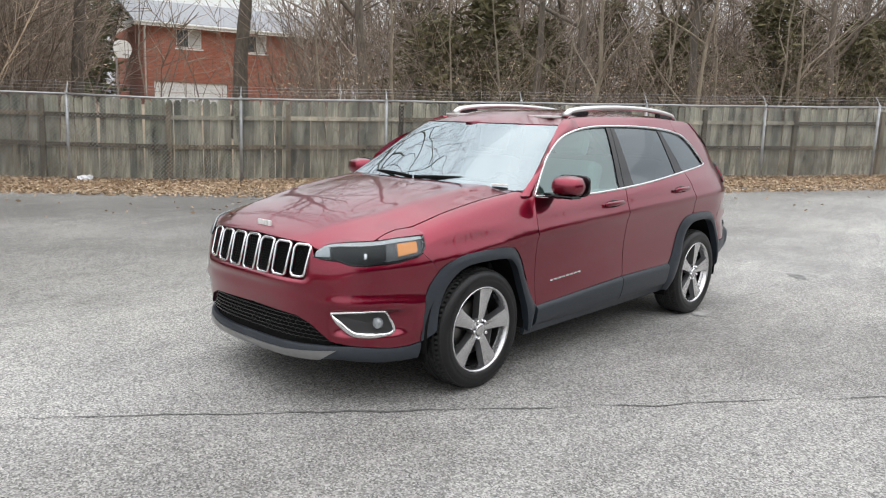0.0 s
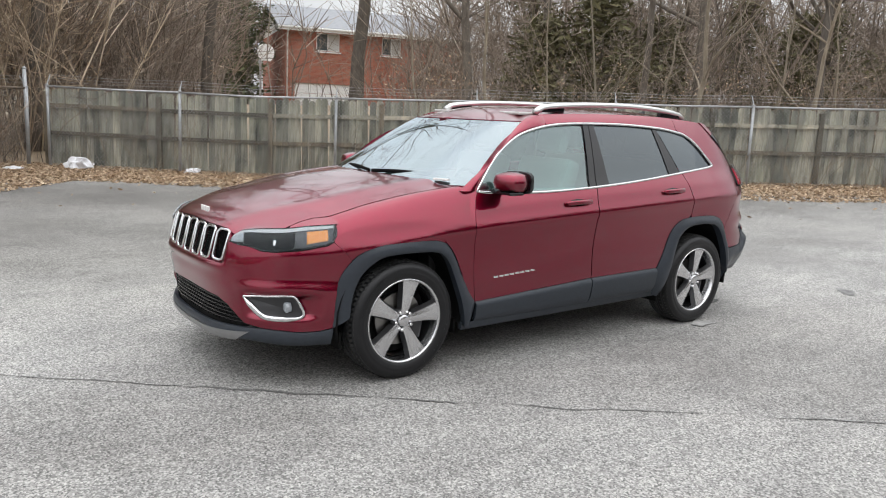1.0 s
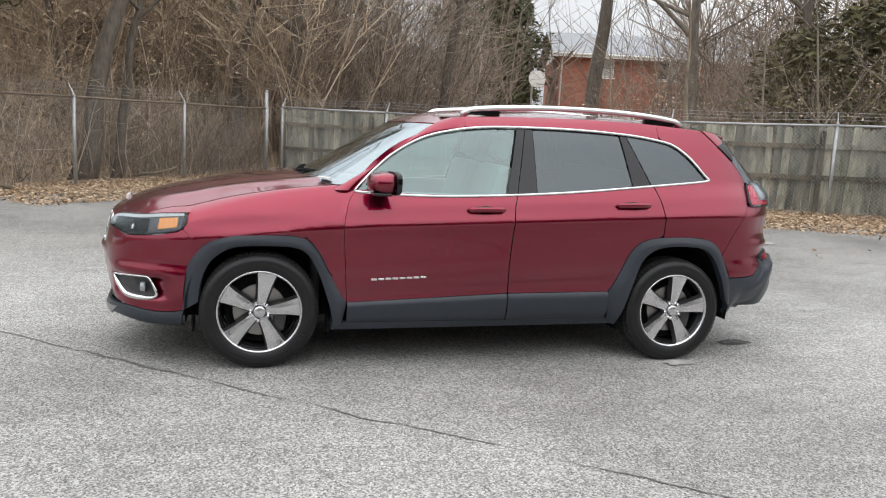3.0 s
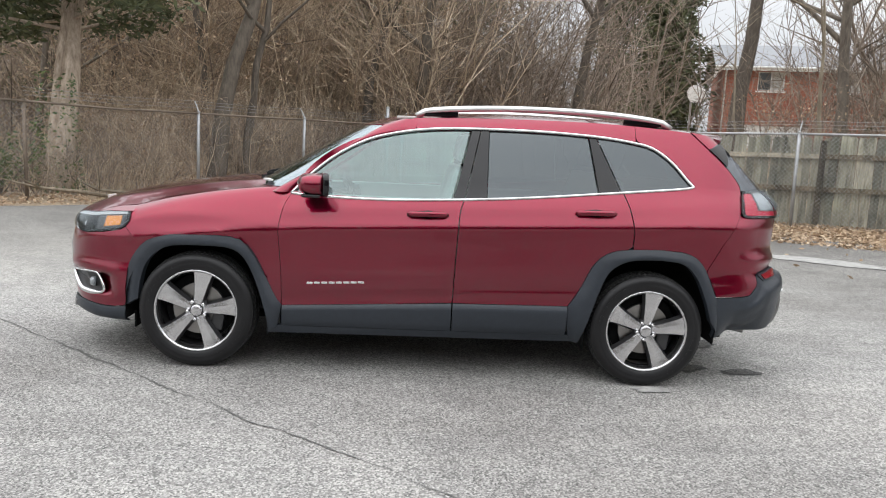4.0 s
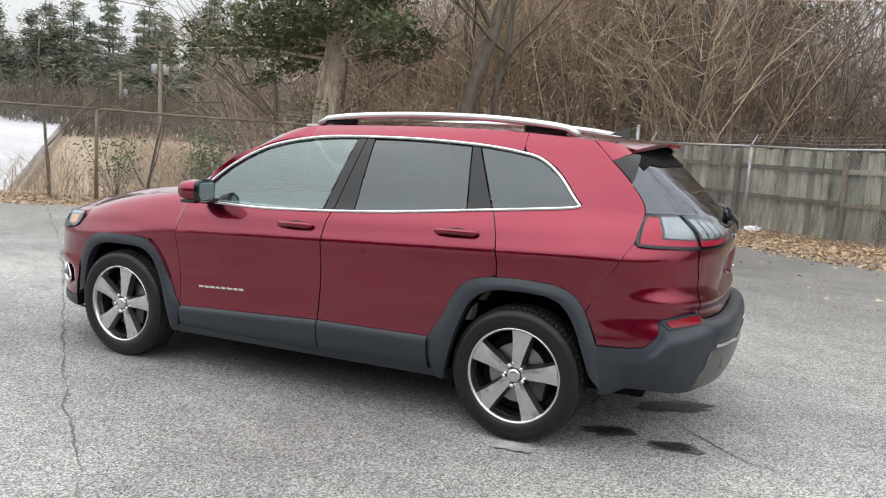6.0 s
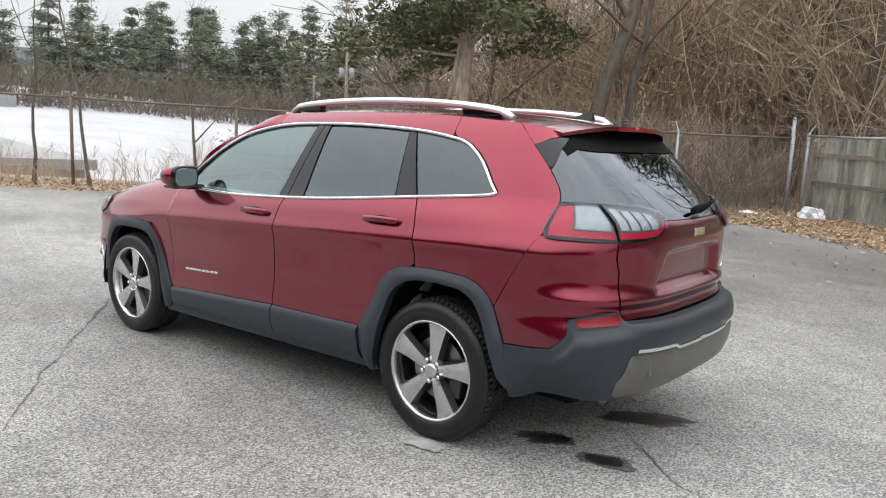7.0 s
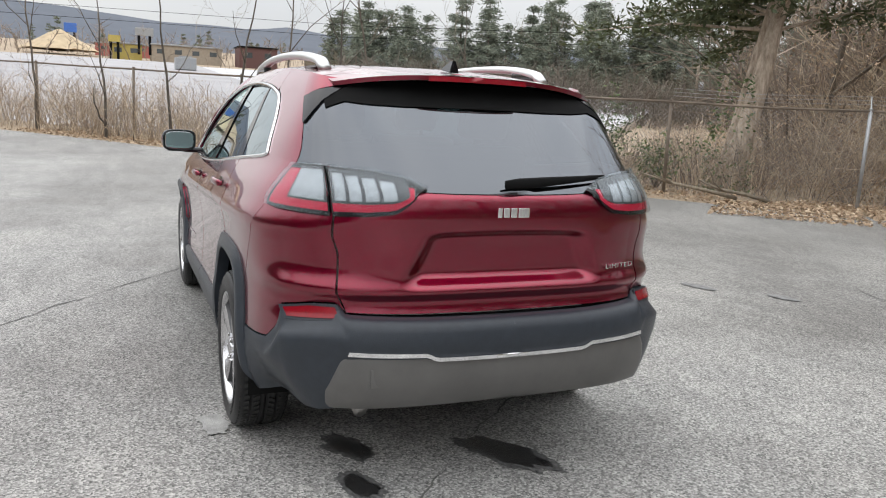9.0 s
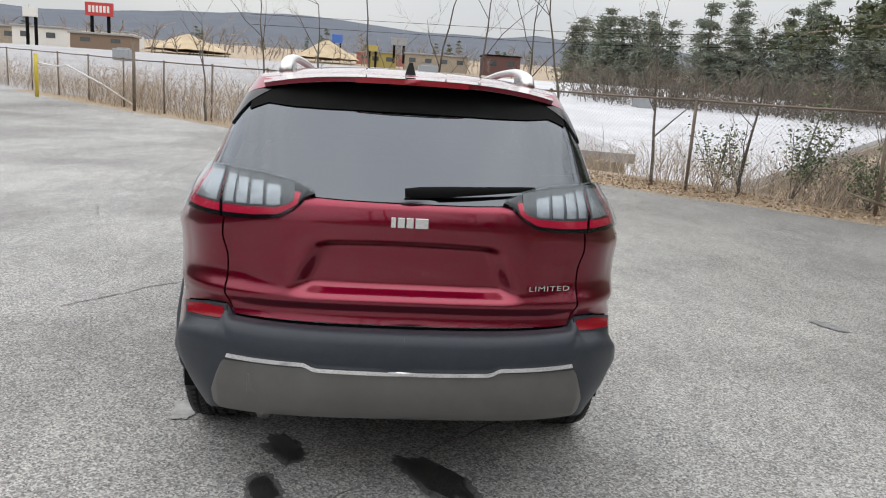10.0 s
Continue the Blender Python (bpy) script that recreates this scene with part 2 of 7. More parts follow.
INTERIOR = simple("beige_leather", (0.55, 0.55, 0.53), 0.6, vary=0.06)
DASH = simple("dark_dash_plastic", (0.03, 0.03, 0.032), 0.6)
DISC = simple("brake_steel", (0.28, 0.27, 0.26), 0.35, 1.0, vary=0.2)
WOOD = make_wood("weathered_grey_boards", (0.15, 0.15, 0.13), (0.45, 0.445, 0.39))
WOODPOST = make_wood("weathered_post_shaded_rail", (0.09, 0.075, 0.055), (0.22, 0.19, 0.15))
PALEWOOD = make_wood("pale_new_rail", (0.32, 0.29, 0.24), (0.55, 0.52, 0.45), (2.0, 14.0, 14.0))
GALV = simple("galvanised_steel", (0.42, 0.43, 0.44), 0.5, 0.6, vary=0.2, scale=5)
RUSTY = simple("rusty_dark_pipe", (0.20, 0.16, 0.125), 0.7, 0.3, vary=0.3, scale=5)
BARK = make_bark("grey_brown_bark", (0.068, 0.057, 0.047), (0.20, 0.172, 0.142))
PALEBARK = make_bark("pale_sapling_bark", (0.16, 0.13, 0.095), (0.34, 0.295, 0.225))
CEDARBARK = make_bark("shredded_cedar_bark", (0.19, 0.145, 0.11), (0.56, 0.48, 0.40))
TWIG = make_islands("bare_twigs", [(0.12, 0.096, 0.077), (0.25, 0.20, 0.16), (0.38, 0.31, 0.245), (0.19, 0.152, 0.122)])
BRUSH = make_islands("dry_brush_stems", [(0.28, 0.21, 0.15), (0.50, 0.395, 0.28), (0.68, 0.565, 0.42), (0.42, 0.325, 0.235), (0.23, 0.18, 0.14)])
NEEDLE = make_islands("evergreen_needles", [(0.068, 0.084, 0.040), (0.105, 0.122, 0.056), (0.145, 0.155, 0.074), (0.085, 0.10, 0.052)])
OLIVE = make_islands("olive_evergreen_needles", [(0.085, 0.080, 0.036), (0.125, 0.115, 0.052), (0.165, 0.145, 0.072), (0.10, 0.088, 0.046)])
# needles paled towards grey, so the haze of distance lies in their colour
FARNEEDLE = make_islands("hazed_far_pine_needles", [(0.135, 0.16, 0.125), (0.20, 0.225, 0.17), (0.25, 0.275, 0.20), (0.165, 0.18, 0.14)])
IVY = make_islands("ivy_leaves", [(0.05, 0.09, 0.025), (0.085, 0.13, 0.04), (0.13, 0.17, 0.05)], 0.5)
LITTER = make_islands("dead_leaves", [(0.33, 0.23, 0.145), (0.50, 0.365, 0.245), (0.60, 0.48, 0.34), (0.40, 0.285, 0.18), (0.24, 0.165, 0.11)])
GROUND = make_ground()
BRICK = make_brick()

# ---- mesh helpers ----
rng = random.Random(7)


def mesh_ob(name, verts, faces, material, parent=None, label="", smooth=False):
    me = bpy.data.meshes.new(name)
    me.from_pydata([tuple(map(float, v)) for v in verts], [], [tuple(map(int, f)) for f in faces])
    if smooth:
        me.polygons.foreach_set("use_smooth", [True] * len(me.polygons))
    me.materials.append(material)
    me.update()
    ob = new(name, me)
    if parent is not None:
        ob.parent = parent
    if label:
        ob["label"] = label
    return ob


def thing(name, label, category, group="", at=(0, 0, 0), turn=0.0):
    e = new(name)
    e.matrix_world = pose(*at, 0, 0, turn)
    return tagged(e, label, category, group)


class Soup:
    """Gathers many small pieces into one mesh."""

    def __init__(self):
        self.v, self.f = [], []

    def add(self, verts, faces):
        k = len(self.v)
        self.v.extend(verts)
        self.f.extend([tuple(i + k for i in f) for f in faces])

    def tube(self, pts, radii, sides=4, cap=True):
        pts = [Vector(p) for p in pts]
        k = len(self.v)
        d0 = (pts[-1] - pts[0]).normalized()
        ref = Vector((0, 0, 1)) if abs(d0.z) < 0.9 else Vector((1, 0, 0))
        a = d0.cross(ref).normalized()
        b = d0.cross(a).normalized()
        for p, r in zip(pts, radii):
            for i in range(sides):
                t = 2 * math.pi * i / sides
                self.v.append(p + a * (r * math.cos(t)) + b * (r * math.sin(t)))
        for j in range(len(pts) - 1):
            for i in range(sides):
                i2 = (i + 1) % sides
                self.f.append((k + j * sides + i, k + j * sides + i2, k + (j + 1) * sides + i2, k + (j + 1) * sides + i))
        if cap:
            self.f.append(tuple(k + i for i in range(sides))[::-1])
            self.f.append(tuple(k + (len(pts) - 1) * sides + i for i in range(sides)))

    def box(self, c, s, turn=0.0):
        m = pose(*c, 0, 0, turn)
        v = [m @ Vector((x * s[0] / 2, y * s[1] / 2, z * s[2] / 2)) for x in (-1, 1) for y in (-1, 1) for z in (-1, 1)]
        self.add(v, [(0, 1, 3, 2), (4, 6, 7, 5), (0, 4, 5, 1), (2, 3, 7, 6), (0, 2, 6, 4), (1, 5, 7, 3)])

    def leaf(self, c, size, up=0.5, thin=0.45):
        d = Vector((rng.gauss(0, 1), rng.gauss(0, 1), rng.gauss(0, up))).normalized()
        s = d.cross(Vector((rng.gauss(0, 1), rng.gauss(0, 1), rng.gauss(0, 1)))).normalized()
        c = Vector(c)
        self.add([c - d * size, c + s * size * thin, c + d * size, c - s * size * thin], [(0, 1, 2, 3)])

    def ob(self, name, material, parent=None, label="", smooth=False):
        return mesh_ob(name, self.v, self.f, material, parent, label, smooth)


def bevelled(c, s, r=0.01, turn=0.0):
    """Verts and faces of a box with chamfered edges."""
    bm = bmesh.new()
    bmesh.ops.create_cube(bm, size=1.0)
    bmesh.ops.scale(bm, vec=s, verts=bm.verts)
    bmesh.ops.bevel(bm, geom=bm.edges[:], offset=min(r, min(s) * 0.45), segments=2, affect="EDGES", profile=0.6)
    bmesh.ops.transform(bm, matrix=pose(*c, 0, 0, turn), verts=bm.verts)
    bm.verts.index_update()
    v = [p.co.copy() for p in bm.verts]
    f = [tuple(q.index for q in p.verts) for p in bm.faces]
    bm.free()
    return v, f


def gz(x, y):
    """Height of the ground."""
    z = 0.035 * max(0.0, -x - 3) + 0.03 * max(0.0, x - 5.5) + 0.010 * max(0.0, -y - 3) + 0.012 * max(0.0, y - 8)
    return z


# ---- ground, lot and what lies on it ----
P0 = Vector((1.05, -14.1, 0))
F_END = Vector((-36.0, 12.28, 0))
L_BEND = [P0, Vector((4.55, -10.1, 0)), Vector((9.0, -5.6, 0)), Vector((13.0, -1.2, 0)), Vector((17.4, 3.2, 0)), Vector((26, 11.0, 0)), Vector((40, 24, 0))]


def side_of_fence(x, y):
    """Metres past the two fence lines (positive: outside the lot)."""
    d1 = (F_END - P0).normalized()
    n1 = Vector((-d1.y, d1.x, 0))
    a = (Vector((x, y, 0)) - P0).dot(n1)
    d2 = (L_BEND[-1] - P0).normalized()
    n2 = Vector((d2.y, -d2.x, 0))
    b = (Vector((x, y, 0)) - P0).dot(n2)
    return a, b


def terrain(x, y):
    a, b = side_of_fence(x, y)
    z = gz(max(-40, min(30, x)), max(-20, min(30, y)))
    if b > 0 and x > 9 and b > a:
        z -= min(5.5, 0.30 * max(0.0, b - 0.8))
        z = max(z, min(45.0, 0.055 * (x - 19) - 1.6))
    elif b > 0 and b > a:
        z += min(6.5, 0.17 * max(0.0, b - 1.5)) * max(0.0, min(1.0, (10.5 - x) / 4))
        z -= min(5.5, 0.30 * max(0.0, b - 0.8)) * max(0.0, min(1.0, (x - 6.5) / 3))
    elif a > 0:
        z += min(1.2, 0.04 * a)
    return z


def build_ground():
    ticks = [-3000, -1500, -700, -350, -180, -110, -80] + list(range(-60, -24, 4)) + [i * 1.5 for i in range(-16, 21)] + list(range(34, 62, 4)) + [80, 110, 180, 350, 700, 1500, 3000]
    n = len(ticks)
    v, f = [], []
    for y in ticks:
        for x in ticks:
            z = terrain(x, y) - 0.02
            if max(abs(x), abs(y)) < 60:
                z += 0.03 * noise.noise(Vector((x * 0.7, y * 0.7, 0)))
            v.append((x, y, z - 0.02))
    for j in range(n - 1):
        for i in range(n - 1):
            f.append((j * n + i, j * n + i + 1, (j + 1) * n + i + 1, (j + 1) * n + i))
    g = mesh_ob("ground", v, f, GROUND, smooth=True)
    tagged(g, "brown earth with dead grass around the paved lot", "ground", kind="structure")


EDGE = [(-40, 16.5), (-28, 8.0), (-16, -0.3), (-8, -5.9), (-3, -9.1), (0.9, -11.4), (3.2, -10.4), (5.4, -8.1), (7.6, -5.7), (10.4, -2.9),
        (13.4, 0.3), (17, 3.9), (24, 10.6), (38, 23), (38, 40), (-40, 40)]


def build_lot():
    pts = []
    for (x0, y0), (x1, y1) in zip(EDGE, EDGE[1:] + EDGE[:1]):
        k = max(1, int(math.hypot(x1 - x0, y1 - y0) / 0.6))
        for i in range(k):
            t = i / k
            x, y = x0 + (x1 - x0) * t, y0 + (y1 - y0) * t
            j = 0.22 * noise.noise(Vector((x * 0.9, y * 0.9, 3))) + 0.1 * noise.noise(Vector((x * 3, y * 3, 5)))
            r = math.hypot(x, y - 2)
            pts.append((x * (1 + j / r), 2 + (y - 2) * (1 + j / r)))
    rings = [0.0, 0.1, 0.2, 0.3, 0.4, 0.5, 0.6, 0.7, 0.8, 0.88, 0.94, 0.985, 1.0]
    v, f = [(0, 2, 0)], []
    n = len(pts)
    for k in rings[1:]:
        for x, y in pts:
            X, Y = x * k, 2 + (y - 2) * k
            v.append((X, Y, gz(X, Y) - (0.05 if k == 1.0 else 0.0)))
    for i in range(n):
        f.append((0, 1 + i, 1 + (i + 1) % n))
    for j in range(len(rings) - 2):
        for i in range(n):
            a, b = 1 + j * n + i, 1 + j * n + (i + 1) % n
            f.append((a, a + n, b + n, b))
    tagged(mesh_ob("pavement", v, f, ASPHALT, smooth=True), "weathered grey asphalt car park with cracks", "pavement", kind="structure")


TAR = simple("dark_crack_filler", (0.12, 0.118, 0.112), 0.9, vary=0.4, scale=20, bump=0.3)
WET = simple("wet_oily_asphalt", (0.018, 0.018, 0.018), 0.30, vary=0.5, scale=40, bump=0.5)
SALT = simple("pale_worn_asphalt", (0.36, 0.355, 0.34), 0.9, vary=0.3, scale=14, bump=0.4)
DAMP = simple("damp_asphalt", (0.18, 0.178, 0.174), 0.7, vary=0.4, scale=20, bump=0.4)


def crack(points, width):
    s = Soup()
    line = []
    for (x0, y0), (x1, y1) in zip(points, points[1:]):
        k = max(2, int(math.hypot(x1 - x0, y1 - y0) / 0.035))
        line += [(x0 + (x1 - x0) * i / k, y0 + (y1 - y0) * i / k) for i in range(k)]
    left, right = [], []
    for i, (x, y) in enumerate(line[:-1]):
        dx, dy = line[i + 1][0] - x, line[i + 1][1] - y
        l = math.hypot(dx, dy) or 1
        j = 0.035 * noise.noise(Vector((x * 3, y * 3, 1))) + 0.018 * noise.noise(Vector((x * 17, y * 17, 1)))
        w = width * max(0.22, 0.45 + 1.6 * noise.noise(Vector((x * 2.3, y * 2.3, 8))) + 0.9 * abs(noise.noise(Vector((x * 11, y * 11, 8)))) + 0.3 * rng.random())
        cx, cy = x - dy / l * j, y + dx / l * j
        z = gz(cx, cy) + 0.004
        left.append((cx - dy / l * w, cy + dx / l * w, z))
        right.append((cx + dy / l * w, cy - dx / l * w, z))
    n = len(left)
    s.add(left + right, [(i, i + n, i + n + 1, i + 1) for i in range(n - 1)])
    tagged(s.ob("pavement_crack", TAR), "dark jagged crack across the asphalt", "crack", "cracks in the asphalt", "structure")


def blob(name, c, size, turn, material, label, seed, lift=0.008):
    n = 72
    v = [(c[0], c[1], gz(*c) + lift)]
    ca, sa = math.cos(radians(turn)), math.sin(radians(turn))
    for i in range(n):
        t = 2 * math.pi * i / n
        r = 1 + 0.34 * noise.noise(Vector((math.cos(t) * 1.3, math.sin(t) * 1.3, seed))) + 0.2 * noise.noise(Vector((math.cos(t) * 4, math.sin(t) * 4, seed))) + 0.16 * noise.noise(Vector((math.cos(t) * 11, math.sin(t) * 11, seed)))
        a, b = size[0] * r * math.cos(t), size[1] * r * math.sin(t)
        x, y = c[0] + a * ca - b * sa, c[1] + a * sa + b * ca
        v.append((x, y, gz(x, y) + lift))
    f = [(0, 1 + i, 1 + (i + 1) % n) for i in range(n)]
    tagged(mesh_ob(name, v, f, material), label, "stain", "stains on the asphalt", "structure")


build_ground()
build_lot()
crack([(8.5, -4.2), (5.6, -2.1), (3.42, -0.36), (2.19, 0.64), (1.25, 1.41), (-0.11, 2.44), (-1.6, 3.6), (-4, 5.6)], 0.0065)
crack([(-1.2, -0.75), (-1.95, 0.03), (-2.5, 0.52), (-3.1, 0.75), (-4.2, 1.6), (-6.2, 3.3)], 0.0035)
crack([(3.9, 2.1), (4.6, -0.2), (6.2, -1.2), (7.5, -3.5)], 0.004)
crack([(-5, -3.4), (-2.2, -3.9), (0.8, -5.0), (3.0, -5.2)], 0.004)
crack([(3.2, 3.0), (5.5, 3.6), (9.0, 3.3), (12.5, 4.6)], 0.004)
blob("oil_stain", (-2.03, -0.19), (0.20, 0.085), 36, WET, "dark wet stain on the asphalt behind the car", 1.5)
blob("oil_stain", (-1.79, 0.44), (0.11, 0.06), 30, WET, "dark wet stain on the asphalt behind the car", 4.2)
blob("oil_stain", (-2.12, 0.50), (0.10, 0.055), 15, WET, "dark wet stain on the asphalt behind the car", 7.7)
HALO = simple("half_dry_asphalt", (0.10, 0.099, 0.097), 0.8, vary=0.6, scale=60, bump=0.4)
for hc, hs, ht, hk in (((-2.03, -0.19), (0.255, 0.098), 36, 1.9), ((-1.79, 0.44), (0.15, 0.085), 30, 4.5), ((-2.12, 0.50), (0.135, 0.08), 15, 7.2)):
    blob("damp_rim", hc, hs, ht, HALO, "half-dry edge of a wet stain on the asphalt", hk, 0.004)
blob("damp_patch", (-3.66, 0.95), (0.13, 0.075), 40, DAMP, "small dark patch on the asphalt", 9.1)
blob("damp_patch", (0.45, -3.3), (0.16, 0.07), 20, DAMP, "small dark patch on the asphalt", 12.1)
blob("damp_patch", (-0.05, -3.75), (0.13, 0.06), 20, DAMP, "small dark patch on the asphalt", 14.1)
blob("worn_patch", (-1.40, 0.955), (0.12, 0.06), 10, SALT, "pale scuffed asphalt beside the rear tyre", 16.4)
blob("worn_patch", (-5.2, -4.6), (0.9, 0.22), 140, SALT, "pale scuffed asphalt", 18.4)


# ---- fences ----
def along(a, b, step):
    d = b - a
    k = max(1, round(d.length / step))
    return [a + d * (i / k) for i in range(k + 1)]


def chain_fence(points, tall, post_mat, rail_mat, label, barbed=True, wire=0.0017):
    e = thing("chain_link_fence", label, "fence")
    mesh = Soup()
    for a, b in zip(points, points[1:]):
        za, zb = gz(a.x, a.y), gz(b.x, b.y)
        lift = lambda p, h: Vector((p.x, p.y, gz(p.x, p.y) + h))
        rail = Soup()
        rail.tube([lift(a, tall), lift((a + b) / 2, tall - 0.01), lift(b, tall)], [0.021] * 3, 8)
        rail.ob("top_rail", rail_mat, e, smooth=True)
        post = Soup()
        lean = Vector((rng.uniform(-0.02, 0.02), rng.uniform(-0.02, 0.02), 0))
        post.tube([lift(a, -0.1), lift(a, tall * 0.5) + lean, lift(a, tall + 0.02) + lean * 1.5], [0.031, 0.031, 0.031], 10)
        post.tube([lift(a, tall + 0.02) + lean * 1.5, lift(a, tall + 0.05) + lean * 1.5], [0.040, 0.022], 10)
        post.ob("post", post_mat, e, smooth=True)
        d = b - a
        out = Vector((d.y, -d.x, 0)).normalized()
        if out.dot(Vector((0, -6, 0)) - a) > 0:
            out = -out
        if barbed:
            arm = Soup()
            arm.tube([lift(a, tall + 0.04) + lean * 1.5, lift(a, tall + 0.24) + out * 0.15 + lean * 1.5], [0.014, 0.010], 5)
            arm.ob("barb_arm", post_mat, e)
            for k in (0.35, 0.68, 1.0):
                w = Soup()
                o = out * 0.15 * k + Vector((0, 0, 0.2 * k + 0.04))
                w.tube([lift(a, tall) + o, lift((a + b) / 2, tall - 0.03) + o, lift(b, tall) + o], [0.0028] * 3, 3)
                for q in range(int(d.length / 0.13)):
                    c = lift(a + d * (q + 0.5) / int(d.length / 0.13), tall - 0.012) + o
                    u = Vector((rng.uniform(-1, 1), rng.uniform(-1, 1), rng.uniform(-1, 1))).normalized() * 0.02
                    w.tube([c - u, c + u], [0.0018, 0.0018], 3)
                w.ob("barbed_wire", post_mat, e)
        # woven wire: two families of slanting wires
        L = d.length
        h = tall - 0.03
        step = 0.078
        for fam in (1, -1):
            k = int((L + h) / step) + 2
            for i in range(k):
                x0 = i * step if fam == 1 else i * step - h
                x0 = x0 - h if fam == 1 else x0
                u0, u1 = x0, x0 + h
                lo, hi = max(0.0, u0), min(L, u1)
                if hi - lo < 0.02:
                    continue
                z_of = (lambda u: u - u0) if fam == 1 else (lambda u: h - (u - u0))
                p, q = a + d * (lo / L), a + d * (hi / L)
                sag = 0.006 * fam
                o = Vector((out.x * sag, out.y * sag, 0.02))
                mesh.tube([Vector((p.x, p.y, gz(p.x, p.y) + z_of(lo))) + o, Vector((q.x, q.y, gz(q.x, q.y) + z_of(hi))) + o], [wire] * 2, 3, False)
    m = mesh.ob("woven_wire", GALV, e)
    m["kind"] = "stuff"
    return e


F_POSTS = [P0 + (F_END - P0).normalized() * u for u in (0.45, 3.2, 6.5, 9.5, 12.45, 15.4, 18.4, 21.4, 24.4, 27.4, 30.4, 33.4, 36.4, 39.4, 42.4)]
L_POSTS = []
for a, b in zip(L_BEND, L_BEND[1:]):
    L_POSTS += along(a, b, 2.85)[:-1]
L_POSTS.append(L_BEND[-1])
chain_fence(F_POSTS, 1.68, GALV, GALV, "galvanised chain link fence with barbed wire in front of boards", True, 0.0024)
chain_fence(L_POSTS[:4], 1.62, GALV, RUSTY, "chain link fence with rusty rail before dense brush", True, 0.0011)
chain_fence(L_POSTS[3:], 1.62, RUSTY, RUSTY, "dark rusty chain link fence before a white roof", False, 0.0014)
corner = thing("corner_post", "tall galvanised steel corner post of the fence", "post", at=(P0.x, P0.y, 0))
s = Soup()
s.tube([(0, 0, -0.1), (0, 0, 1.0), (0.01, 0, 2.12)], [0.04, 0.04, 0.04], 12)
s.ob("pipe", GALV, corner, smooth=True)
s = Soup()
s.tube([(0.01, 0, 2.12), (0.01, 0, 2.15), (0.01, 0, 2.17)], [0.045, 0.04, 0.015], 12)
s.ob("cap", GALV, corner, smooth=True)


def wood_fence():
    e = thing("wooden_fence", "weathered grey board fence with mossy stains behind the chain link", "fence")
    d = (F_END - P0).normalized()
    out = Vector((d.y, -d.x, 0))
    if out.y > 0:
        out = -out
    ang = math.degrees(math.atan2(d.y, d.x))
    boards = []
    for k in range(3):
        me_s = Soup()
        w, h = 0.138, 1.62 + 0.02 * k
        pr = [(-w / 2, 0), (w / 2, 0), (w / 2, h - 0.05), (w / 2 - 0.035, h), (-w / 2 + 0.035, h), (-w / 2, h - 0.05)]
        me_s.add([(x, -0.009, z) for x, z in pr] + [(x, 0.009, z) for x, z in pr],
                 [(0, 1, 2, 3, 4, 5), (11, 10, 9, 8, 7, 6)] + [(i, i + 6, (i + 1) % 6 + 6, (i + 1) % 6) for i in range(6)])
        me = bpy.data.meshes.new("board")
        me.from_pydata([tuple(p) for p in me_s.v], [], me_s.f)
        me.materials.append(WOOD)
        boards.append(me)
    length = 41.0
    n = int(length / 0.146)
    base = P0 + out * 0.42 + d * 0.25
    for i in range(min(n, 285)):
        p = base + d * (i * 0.146)
        b = new("board", boards[i % 3])
        b.parent = e
        b.matrix_world = pose(p.x, p.y, gz(p.x, p.y) + rng.uniform(-0.02, 0.03), rng.gauss(0, 0.5), rng.gauss(0, 0.7), ang + rng.gauss(0, 1.0))
    pale = {2, 3, 5, 6, 7, 10, 11, 12}
    for j in range(int(length / 2.4)):
        p = base + d * (j * 2.4) - out * 0.06
        q = base + d * ((j + 1) * 2.4) - out * 0.06
        s = Soup()
        s.add(*bevelled((p.x, p.y, gz(p.x, p.y) + 0.76), (0.10, 0.10, 1.62), 0.006, ang))
        s.ob("post", WOODPOST, e)
        for zz in (0.69, 1.28):
            c = (p + q) / 2
            r = Soup()
            r.add(*bevelled((0, 0, 0), (2.3, 0.04, 0.088), 0.004))
            top_pale = zz > 1.2 and j in pale
            # all but the pale rails take darker wood, their shade painted in
            ro = r.ob("rail", PALEWOOD if top_pale else WOODPOST, e, "pale newer top rail" if top_pale else "")
            dz = gz(q.x, q.y) - gz(p.x, p.y)
            ro.matrix_world = pose(c.x, c.y, gz(c.x, c.y) + zz + rng.uniform(-0.01, 0.01), 0, -math.degrees(math.atan2(dz, 2.4)), ang)


wood_fence()


